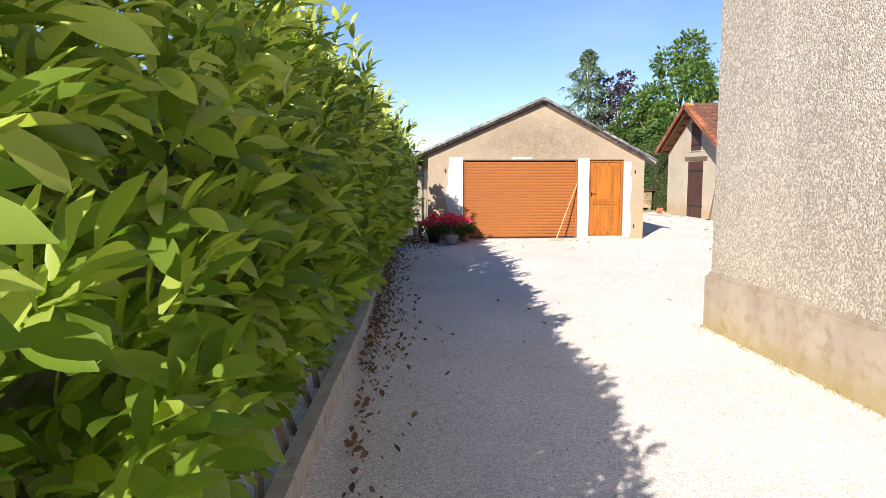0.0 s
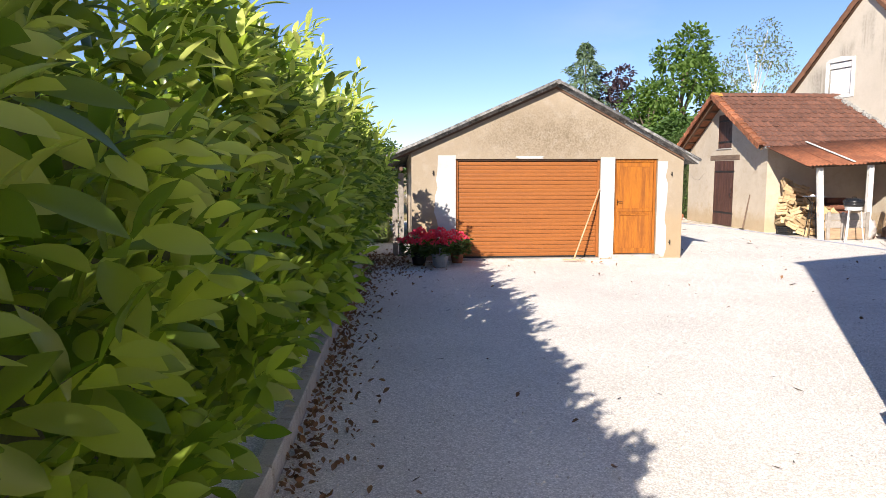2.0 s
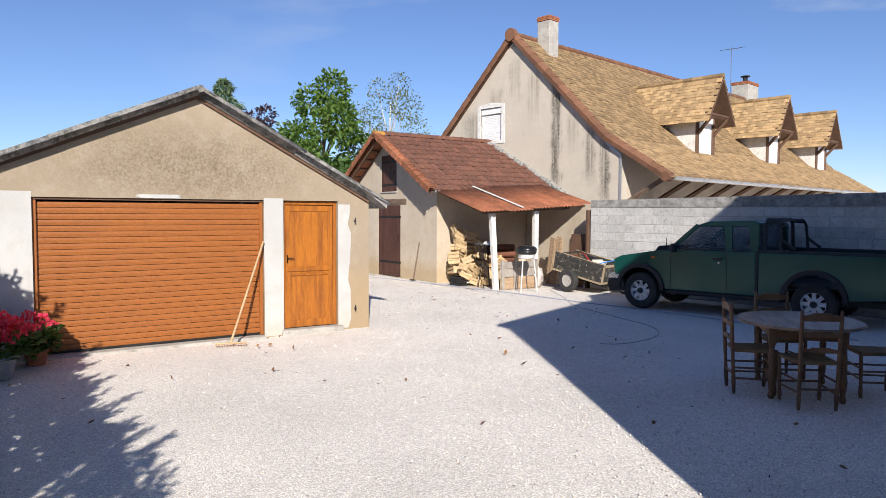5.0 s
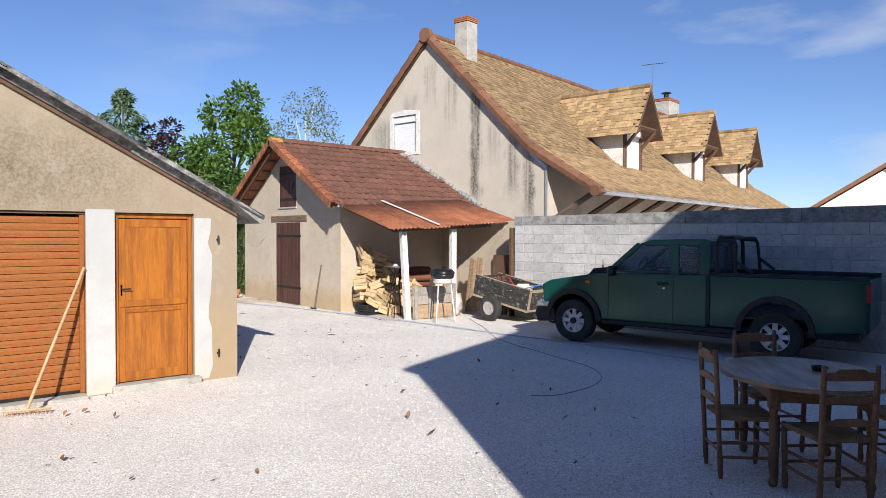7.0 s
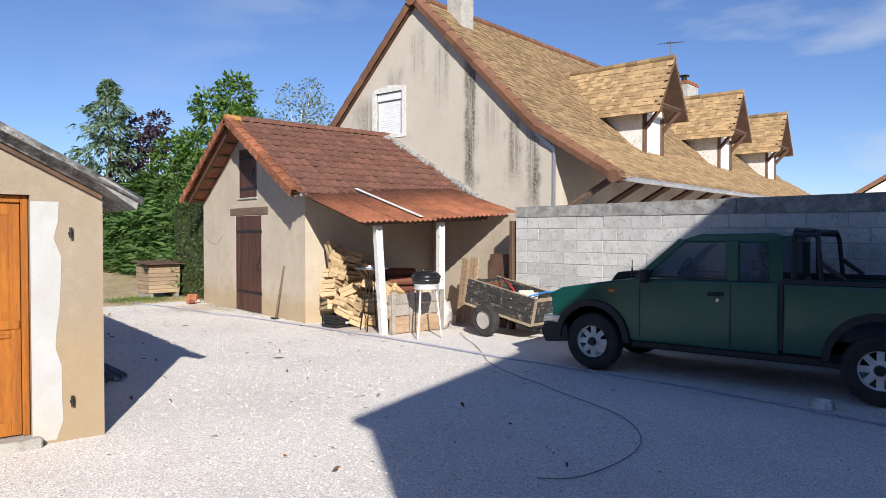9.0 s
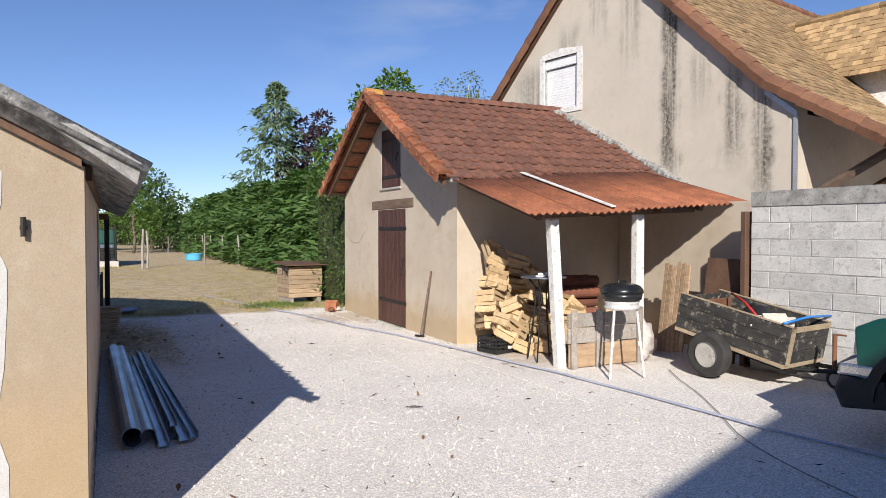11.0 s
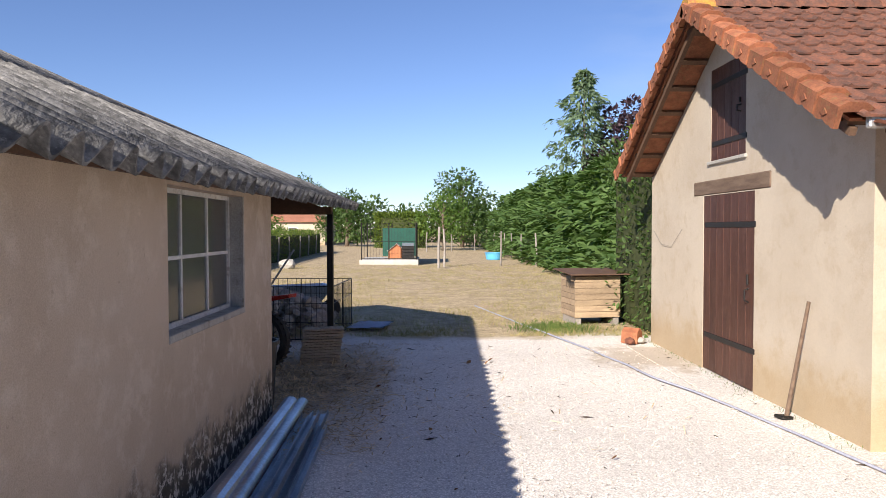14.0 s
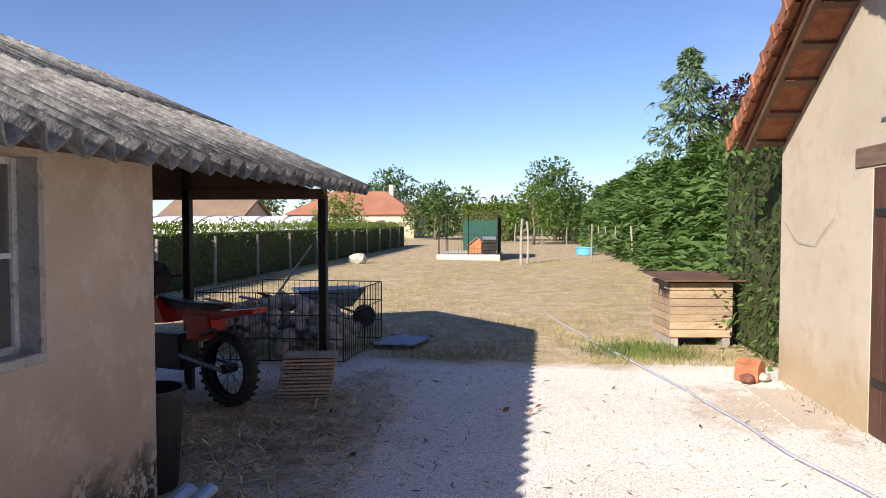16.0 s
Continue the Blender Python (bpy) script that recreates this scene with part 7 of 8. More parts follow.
    b.matrix_world = m @ pose(0.3, 0.1, z0 + 0.12)
    for nm, lab, col, p, q in (("red_tube", "thin red plastic tube across the trailer", (0.5, 0.03, 0.025), (0.42, 0.4, z1 + 0.09), (0.95, 0.12, z1 - 0.02)), ("blue_tube", "bent blue plastic tube over the trailer end", (0.03, 0.2, 0.6), (L - 0.08, -0.03, z1 + 0.03), (L - 0.02, 0.85, z1 + 0.07))):
        bm = bmnew()
        mid = (Vector(p) + Vector(q)) / 2 + Vector((0, 0, 0.03))
        bent(bm, [p, mid, q], 0.014, 8)
        b = tagged(part(nm, bm, surf(nm, col, tuple(c * 0.8 for c in col), 0.4, 4, 40, 0.05), smooth=True), lab, "tube")
        b.matrix_world = m


build_trailer()


def build_barbecue():
    enamel = surf("black_kettle_enamel", (0.012, 0.013, 0.015), (0.02, 0.02, 0.022), 0.3, 4, 60, 0.08)
    alu = surf("pale_aluminium", (0.7, 0.69, 0.67), (0.6, 0.59, 0.57), 0.5, 4, 60, 0.1, metal=0.3)
    b = thing("kettle_barbecue", "black-lidded kettle barbecue on three white legs", "barbecue", pose(11.34, 17.58, 0))
    bm = bmnew()
    lathe(bm, [(0.0, 0.79), (0.17, 0.79), (0.2, 0.8), (0.205, 0.825), (0.19, 0.835), (0.195, 0.86), (0.21, 0.885), (0.2, 0.89), (0.17, 0.84), (0, 0.81)], 26)
    part("bowl", bm, alu, b, "pale rusted steel rim under the kettle", smooth=True)
    bm = bmnew()
    lathe(bm, [(0.0, 0.885), (0.19, 0.885), (0.225, 0.91), (0.24, 0.985), (0.225, 0.985), (0.2, 0.92), (0, 0.9)], 26)
    part("kettle_bowl", bm, enamel, b, "sooty black lower bowl", smooth=True)
    bm = bmnew()
    lathe(bm, [(0.245, 0.985), (0.25, 0.998), (0.24, 1.03), (0.21, 1.065), (0.17, 1.085), (0.08, 1.095), (0, 1.097)], 26)
    part("lid", bm, enamel, b, smooth=True)
    bm = bmnew()
    bent(bm, [(-0.06, 0, 1.09), (-0.05, 0, 1.125), (0.05, 0, 1.125), (0.06, 0, 1.09)], 0.012, 8)
    part("lid_handle", bm, enamel, b)
    for a in (200, 320, 80):
        c, s = math.cos(radians(a)), math.sin(radians(a))
        bm = bmnew()
        rod(bm, (0.17 * c, 0.17 * s, 0.8), (0.26 * c, 0.26 * s, 0.0), 0.014, seg=8)
        rod(bm, (0.2 * c, 0.2 * s, 0.42), (0.208 * c, 0.208 * s, 0.37), 0.02, seg=8)
        part("leg", bm, WHITE_PAINT, b, "thin white metal leg")


build_barbecue()


# ---- crates and clutter under the porch ----
def build_crate():
    c = thing("wooden_crate", "pale slatted wooden fruit crate in a heap", "crate", group="heap of fruit crates")
    L, Wd, H = 0.5, 0.31, 0.17
    for y in (-Wd / 2, Wd / 2 - 0.008):
        for z in (0.02, 0.105):
            bm = bmnew()
            box(bm, (-L / 2, y, z), (L / 2, y + 0.008, z + 0.058))
            part("side_slat", bm, PALE_WOOD, c)
    for x in (-L / 2 + 0.001, L / 2 - 0.013):
        for z0, z1 in ((0.01, 0.09), (0.1, H)):
            bm = bmnew()
            box(bm, (x, -Wd / 2 + 0.009, z0), (x + 0.012, Wd / 2 - 0.009, z1))
            part("end_board", bm, PALE_WOOD, c)
    for k in range(4):
        bm = bmnew()
        y = -Wd / 2 + 0.012 + k * (Wd - 0.024) / 4
        box(bm, (-L / 2, y, 0.0), (L / 2, y + 0.062, 0.008))
        part("bottom_slat", bm, PALE_WOOD, c)
    for x in (-1, 1):
        for y in (-1, 1):
            bm = bmnew()
            prism(bm, [(x * (L / 2 - 0.012), y * (Wd / 2 - 0.009)), (x * (L / 2 - 0.045), y * (Wd / 2 - 0.009)), (x * (L / 2 - 0.012), y * (Wd / 2 - 0.042))], "z", 0.01, H + 0.02)
            part("corner_post", bm, PALE_WOOD, c)
    return c


CRATES = [
    (11.0, 20.02, 0.27, 0, 10, 75), (11.35, 19.95, 0.02, 0, 0, 20), (11.75, 20.05, 0.02, 4, 0, 95), (10.98, 19.98, 0.45, -6, 24, 40), (11.36, 20.02, 0.2, 8, -12, 30),
    (11.02, 19.98, 0.62, -8, 18, 28), (11.42, 20.08, 0.4, 60, 10, 100), (11.05, 20.0, 0.8, -4, 26, 33), (11.4, 20.12, 0.62, 10, -5, 15), (11.08, 20.02, 0.97, 18, -22, 60),
    (11.1, 20.1, 1.14, 22, -30, 66), (11.42, 20.16, 0.84, 6, 8, 4), (11.05, 20.08, 1.3, 28, -26, 70), (11.4, 20.18, 1.04, -6, 10, 8), (11.45, 20.2, 1.22, 8, 14, 2),
    (11.72, 19.9, 0.22, 0, 6, 60), (12.0, 19.5, 0.02, 0, 0, 12), (12.02, 19.5, 0.2, 4, -6, 18), (12.0, 19.52, 0.38, -4, 5, 8), (12.02, 19.6, 0.56, 34, 12, 22), (11.6, 19.6, 0.02, 0, 0, 50),
    (11.62, 19.62, 0.2, 50, 8, 70), (10.98, 19.7, 0.24, 30, -8, 64), (11.3, 19.72, 0.34, 12, 24, 22), (11.28, 19.75, 0.52, -24, 14, 44), (11.55, 19.7, 0.38, 64, -10, 118), (11.3, 19.5, 0.02, 18, 0, 38), (11.62, 19.3, 0.02, 0, 0, 8), (11.92, 19.25, 0.2, 6, -10, 30),
    (11.72, 20.1, 0.4, 12, -8, 100), (11.75, 20.12, 0.6, 20, 10, 84), (11.7, 20.15, 0.8, -10, 16, 95), (11.74, 20.15, 1.0, 14, -14, 88), (11.0, 19.55, 0.3, 10, 30, 20),
]
crate = build_crate()
crate.matrix_world = pose(*CRATES[0])
for q in CRATES[1:]:
    copy_thing(crate, pose(*q))


def build_porch_clutter():
    rng = random.Random(21)
    blk = surf("black_crate_plastic", (0.014, 0.014, 0.015), (0.025, 0.025, 0.026), 0.45, 5, 60, 0.1)
    c = thing("plastic_crate", "black plastic crate under the wooden heap", "crate", pose(11.02, 19.72, 0, 0, 0, 12))
    for x0, x1, y0, y1 in ((-0.3, 0.3, -0.2, -0.185), (-0.3, 0.3, 0.185, 0.2), (-0.3, -0.285, -0.185, 0.185), (0.285, 0.3, -0.185, 0.185)):
        bm = bmnew()
        for z0, z1 in ((0.0, 0.05), (0.075, 0.1), (0.125, 0.15), (0.18, 0.22)):
            box(bm, (x0, y0, z0), (x1, y1, z1))
        k = 7
        for j in range(k + 1):
            f = j / k
            cx, cy = x0 + (x1 - x0) * f, y0 + (y1 - y0) * f
            if x1 - x0 > 0.1:
                box(bm, (max(x0, cx - 0.008), y0 + 0.001, 0.05), (min(x1, cx + 0.008), y1 - 0.001, 0.18))
            else:
                box(bm, (x0 + 0.001, max(y0, cy - 0.008), 0.05), (x1 - 0.001, min(y1, cy + 0.008), 0.18))
        part("side_grid", bm, blk, c)
    bm = bmnew()
    box(bm, (-0.285, -0.185, 0.0), (0.285, 0.185, 0.012))
    part("base", bm, blk, c)
    bm = bmnew()
    box(bm, (-0.08, -0.204, 0.055), (0.13, -0.2, 0.1))
    part("label_plate", bm, WHITE_PAINT, c)
    # tall wire table
    t = thing("bistro_table", "tall black wire table with a thin round top", "table", pose(11.12, 18.85, 0))
    bm = bmnew()
    lathe(bm, [(0.0, 1.09), (0.3, 1.09), (0.3, 1.105), (0.0, 1.105)], 26)
    part("tabletop", bm, GALV, t)
    for k in range(4):
        a = 0.6 + k * math.tau / 4
        bm = bmnew()
        bent(bm, [(0.22 * math.cos(a), 0.22 * math.sin(a), 1.09), (0.1 * math.cos(a), 0.1 * math.sin(a), 0.95), (0.13 * math.cos(a), 0.13 * math.sin(a), 0.6), (0.22 * math.cos(a), 0.22 * math.sin(a), 0.0)], 0.011, 6)
        part("leg", bm, IRON, t)
    bm = bmnew()
    bent(bm, [(0.145 * math.cos(q * math.tau / 12), 0.145 * math.sin(q * math.tau / 12), 0.5) for q in range(13)], 0.008, 6)
    part("ring", bm, IRON, t)
    for x, y, lab in ((11.05, 18.8, "white papers lying on the wire table"), (11.25, 18.92, "white scrap lying on the wire table")):
        bm = bmnew()
        box(bm, (-0.07, -0.05, 0), (0.07, 0.05, 0.02), bevel=0.004)
        box(bm, (-0.03, -0.02, 0.021), (0.05, 0.04, 0.05), pose(0, 0, 0, 0, 0, 25))
        p = tagged(part("paper_scrap", bm, WHITE_PAINT), lab, "paper")
        p.matrix_world = pose(x, y, 1.106, 0, 0, 30)
    # leaning slatted lid and boards
    s = thing("slatted_panel", "brown slatted wooden panel leaning behind the trailer", "panel", pose(12.93, 18.42, 0.03, -14, -7, -90))
    for k in range(6):
        bm = bmnew()
        box(bm, (-0.24 + k * 0.082, -0.012, 0), (-0.24 + k * 0.082 + 0.074, 0.012, 1.28 - 0.03 * (k % 3)), bevel=0.003)
        part("slat", bm, KENNEL_WOOD, s)
    for z in (0.2, 1.0):
        bm = bmnew()
        box(bm, (-0.24, 0.013, z), (0.25, 0.035, z + 0.08))
        part("cross_batten", bm, KENNEL_WOOD, s)
    bm = bmnew()
    box(bm, (-0.25, -0.012, 0), (0.35, 0.012, 1.35), bevel=0.004)
    b = tagged(part("dark_board", bm, DARK_WOOD), "dark board leaning on the porch wall", "board")
    b.matrix_world = pose(13.13, 17.85, 0, -8, 0, -90)
    # terracotta rolls against the back wall
    rolls = surf("dull_terracotta", (0.2, 0.075, 0.045), (0.15, 0.06, 0.04), 0.85, 5, 50, 0.3, spread=0.2)
    bm = bmnew()
    lathe(bm, [(0.075, -0.35), (0.09, -0.35), (0.09, 0.35), (0.075, 0.35)], 14, pose(0, 0, 0, 0, 90, 0))
    me = mesh_of("clay_pipe", bm)
    me.materials.append(rolls)
    for j in range(6):
        for i in range(2):
            o = tagged(part("clay_pipe", me, None), "dark red clay pipe in a stack", "pipe", "stack of clay pipes")
            o.matrix_world = pose(12.55 + 0.05 * (j % 2), 19.95 + i * 0.185 + 0.09 * (j % 2), 0.09 + j * 0.165, 0, 0, rng.uniform(-4, 4))
    # crumpled plastic sack
    bm = bmnew()
    bmesh.ops.create_icosphere(bm, subdivisions=3, radius=1.0)
    for v in bm.verts:
        v.co *= 1 + 0.3 * noise.noise(v.co * 2.4) + 0.14 * noise.noise(v.co * 7)
        v.co = Vector((v.co.x * 0.2, v.co.y * 0.18, max(v.co.z * 0.3, -0.24)))
    o = tagged(part("plastic_sack", bm, surf("cloudy_plastic", (0.6, 0.56, 0.53), (0.45, 0.38, 0.36), 0.3, 5, 30, 0.5), smooth=True), "crumpled clear plastic sack beside the post", "sack")
    o.matrix_world = pose(12.33, 18.35, 0.24)
    bm = bmnew()
    box(bm, (-0.05, -0.2, 0), (0.05, 0.2, 0.18), bevel=0.01)
    o = tagged(part("brick_block", bm, rolls), "broken red brick block beside the trailer", "brick")
    o.matrix_world = pose(12.6, 18.75, 0.0, 0, 0, 20)
    # spade handle and weeds at the shed wall
    s = thing("spade", "weathered wooden tool handle leaning on the shed", "spade", pose(0, 0, 0))
    bm = bmnew()
    rod(bm, (10.52, 21.4, 0.03), (10.67, 21.33, 1.06), 0.019, 0.016, 8)
    part("handle", bm, OLD_OAK, s)
    bm = bmnew()
    box(bm, (-0.06, -0.05, 0), (0.07, 0.06, 0.03), pose(10.5, 21.41, 0.0, 0, 8, 20), bevel=0.008)
    part("blade", bm, IRON, s)
    for k in range(7):
        bm = bmnew()
        bmesh.ops.create_icosphere(bm, subdivisions=1, radius=1.0)
        q = rng.uniform(0.05, 0.11)
        for v in bm.verts:
            v.co = Vector((v.co.x * q * rng.uniform(0.9, 1.3), v.co.y * q, v.co.z * q * 0.7))
        o = tagged(part("rubble_stone", bm, rolls if k in (0, 3) else CEMENT), "broken tile or stone at the shed foot", "stone", "rubble at the shed foot")
        o.matrix_world = pose(10.45 + rng.uniform(-0.2, 0.1), 25.6 + k * 0.12 - 0.2, q * 0.6, 0, 0, rng.uniform(0, 90))
    bm = bmnew()
    prism(bm, [(-0.14, 0), (0.14, 0), (0.11, 0.16), (0, 0.22), (-0.11, 0.16)], "y", 0, 0.24)
    o = tagged(part("ridge_tile_piece", bm, TILE_EDGE), "orange clay tile piece beside the shed corner", "tile")
    o.matrix_world = pose(10.48, 25.55, 0.0, 0, 0, 55)
    bm = bmnew()
    bent(bm, [(SX - 0.02, 25.55, 1.68), (SX - 0.02, 25.2, 1.48), (SX - 0.02, 24.8, 1.46), (SX - 0.02, 24.4, 1.7)], 0.003, 5)
    o = tagged(part("wall_wire", bm, GREY_WOOD), "thin wire looped between two wall hooks", "wire")


build_porch_clutter()


def snake(name, label, category, pts, r, material, z=None):
    """A hose or rope lying on the ground through the points, with a slight wander."""
    pts = [Vector((x, y, r if z is None else z)) for x, y in pts]
    out = []
    for i in range(len(pts) - 1):
        p0, p1, p2, p3 = pts[max(i - 1, 0)], pts[i], pts[i + 1], pts[min(i + 2, len(pts) - 1)]
        for k in range(8):
            t = k / 8
            q = 0.5 * ((2 * p1) + (p2 - p0) * t + (2 * p0 - 5 * p1 + 4 * p2 - p3) * t * t + (3 * p1 - p0 - 3 * p2 + p3) * t ** 3)
            out.append(q + Vector((noise.noise(q * 1.3) * 0.03, noise.noise(q * 1.3 + Vector((9, 0, 0))) * 0.03, 0)))
    out.append(pts[-1])
    bm = bmnew()
    bent(bm, out, r, 6)
    return tagged(part(name, bm, material, smooth=True), label, category)


HOSE = surf("pale_blue_hose", (0.42, 0.44, 0.53), (0.34, 0.36, 0.45), 0.5, 4, 40, 0.05)
snake("garden_hose", "long pale blue hose across the yard", "hose", [(8.37, 30.53), (8.91, 27.9), (9.44, 25.6), (9.74, 24.1), (9.93, 22.9), (10.19, 21.93), (10.5, 19.85), (10.72, 18.21), (10.86, 16.96), (10.94, 15.57), (11.05, 14.66), (11.3, 12.6), (11.2, 10.0)], 0.012, HOSE)
snake("rope", "thin dark tethering rope curving over the gravel", "rope", [(12.1, 17.6), (11.3, 16.3), (10.47, 15.04), (10.01, 13.53), (9.69, 12.56), (9.3, 12.04), (8.79, 11.76), (8.13, 11.72), (7.84, 11.9)], 0.0045, GREY_WOOD)


def build_metal_profiles():
    rng = random.Random(6)
    for k, (xa, ya, xb, yb, w, kind) in enumerate(((5.98, 17.1, 5.95, 21.6, 0.08, "tube"), (6.1, 17.15, 6.04, 21.7, 0.06, "gutter"), (6.2, 17.0, 6.13, 21.4, 0.04, "u"), (6.28, 17.2, 6.2, 21.3, 0.04, "u"), (6.36, 17.05, 6.27, 21.5, 0.045, "u"), (6.44, 17.1, 6.34, 21.0, 0.035, "u"), (6.3, 17.3, 6.25, 21.2, 0.03, "u"))):
        L = math.hypot(xb - xa, yb - ya)
        bm = bmnew()
        if kind == "u":
            for a, b, c, d in ((-w, w, 0, 0.004), (-w, -w + 0.004, 0.004, 0.05), (w - 0.004, w, 0.004, 0.05)):
                box(bm, (a, 0, c), (b, L, d))
        else:
            n = 12
            span = math.pi if kind == "gutter" else 1.75 * math.pi
            out = [(w * math.cos(span * q / n + 0.3), w * math.sin(span * q / n + 0.3) + w) for q in range(n + 1)]
            inn = [((w - 0.005) * math.cos(span * q / n + 0.3), (w - 0.005) * math.sin(span * q / n + 0.3) + w) for q in range(n + 1)]
            prism(bm, out + inn[::-1], "y", 0, L)
        o = tagged(part("steel_profile", bm, GALV), "long bluish galvanised steel profile along the wall", "steel profile", "steel profiles by the garage")
        o.matrix_world = pose(xa + 0.09, ya + 0.1, 0.004 + (0.055 if k == 6 else 0) + 0.004 * k, 0, 0, math.degrees(math.atan2(xa - xb, yb - ya)))


build_metal_profiles()


# ---- under the car port ----
def build_motorbike():
    red = surf("red_bike_plastic", (0.5, 0.02, 0.012), (0.42, 0.015, 0.01), 0.35, 3, 60, 0.03)
    b = thing("motocross_bike", "red and black motocross bike parked under the car port", "motorbike", pose(5.3, 23.95, 0, 0, 0, 155))
    for x, r, w in ((0.0, 0.34, 0.13), (1.42, 0.35, 0.09)):
        bm = bmnew()
        lathe(bm, [(r * 0.76, -w / 2), (r * 0.9, -w / 2), (r, -w / 4), (r, w / 4), (r * 0.9, w / 2), (r * 0.76, w / 2)], 28, pose(0, 0, 0, 90, 0, 0), cap=False)
        wh = part("wheel", bm, bpy.data.materials["dusty_tyre_rubber"], b, at=pose(x, 0, r))
        bm = bmnew()
        box(bm, (r - 0.005, -w * 0.4, -0.014), (r + 0.012, w * 0.4, 0.014))
        knob = mesh_of("tread_knob", bm)
        knob.materials.append(bpy.data.materials["dusty_tyre_rubber"])
        for k in range(28):
            part("tread_knob", knob, None, wh, at=Matrix.Rotation(k * math.tau / 28, 4, "Y"))
        bm = bmnew()
        lathe(bm, [(r * 0.72, -0.03), (r * 0.77, -0.035), (r * 0.77, 0.035), (r * 0.72, 0.03)], 28, pose(0, 0, 0, 90, 0, 0), cap=False)
        for k in range(14):
            a = k * math.tau / 14
            rod(bm, (0.04 * math.cos(a), 0.03 * (-1) ** k, 0.04 * math.sin(a)), (r * 0.74 * math.cos(a + 0.3), 0, r * 0.74 * math.sin(a + 0.3)), 0.004, seg=4)
        rod(bm, (0, -0.07, 0), (0, 0.07, 0), 0.045, seg=10)
        part("rim", bm, IRON, wh)
    def shape(name, poly, y, mat, bev=0.02, label=""):
        bm = bmnew()
        prism(bm, poly, "y", -y, y)
        bmesh.ops.bevel(bm, geom=bm.edges[:], offset=bev, segments=2, affect="EDGES")
        part(name, bm, mat, b, label)
    shape("rear_fender", [(-0.42, 0.88), (0.1, 0.78), (0.5, 0.82), (0.5, 0.87), (0.05, 0.86), (-0.42, 0.92)], 0.09, red, 0.015)
    shape("seat", [(0.0, 0.88), (0.6, 0.84), (0.95, 0.9), (0.95, 0.96), (0.5, 0.92), (0.0, 0.94)], 0.08, IRON)
    shape("side_panel", [(0.1, 0.62), (0.45, 0.55), (0.52, 0.82), (0.15, 0.84)], 0.11, red)
    shape("tank", [(0.7, 0.72), (1.15, 0.68), (1.2, 0.92), (0.85, 0.94)], 0.14, red)
    shape("engine", [(0.5, 0.28), (0.95, 0.26), (1.0, 0.6), (0.55, 0.62)], 0.12, IRON)
    shape("front_fender", [(1.1, 0.78), (1.75, 0.74), (1.78, 0.77), (1.1, 0.84)], 0.07, red, 0.012)
    shape("number_plate", [(1.22, 0.9), (1.28, 0.88), (1.3, 1.1), (1.24, 1.12)], 0.1, IRON)
    for y in (-0.1, 0.1):
        bm = bmnew()
        rod(bm, (1.42, y, 0.36), (1.18, y, 1.05), 0.028)
        part("fork_leg", bm, IRON, b)
        bm = bmnew()
        rod(bm, (0.0, y, 0.34), (0.55, y, 0.42), 0.024)
        part("swing_arm", bm, GALV, b)
        bm = bmnew()
        rod(bm, (0.05, y * 1.1, 0.7), (0.5, y * 0.7, 0.55), 0.022)
        part("subframe", bm, IRON, b)
    bm = bmnew()
    bent(bm, [(1.0, -0.4, 1.14), (1.1, -0.2, 1.12), (1.15, 0, 1.08), (1.1, 0.2, 1.12), (1.0, 0.4, 1.14)], 0.014, 8)
    part("handlebar", bm, IRON, b)
    shape("headgear_cover", [(0.95, 0.98), (1.25, 1.02), (1.22, 1.26), (1.05, 1.3), (0.93, 1.2)], 0.13, IRON, 0.05, "black cover hung over the bars")


build_motorbike()


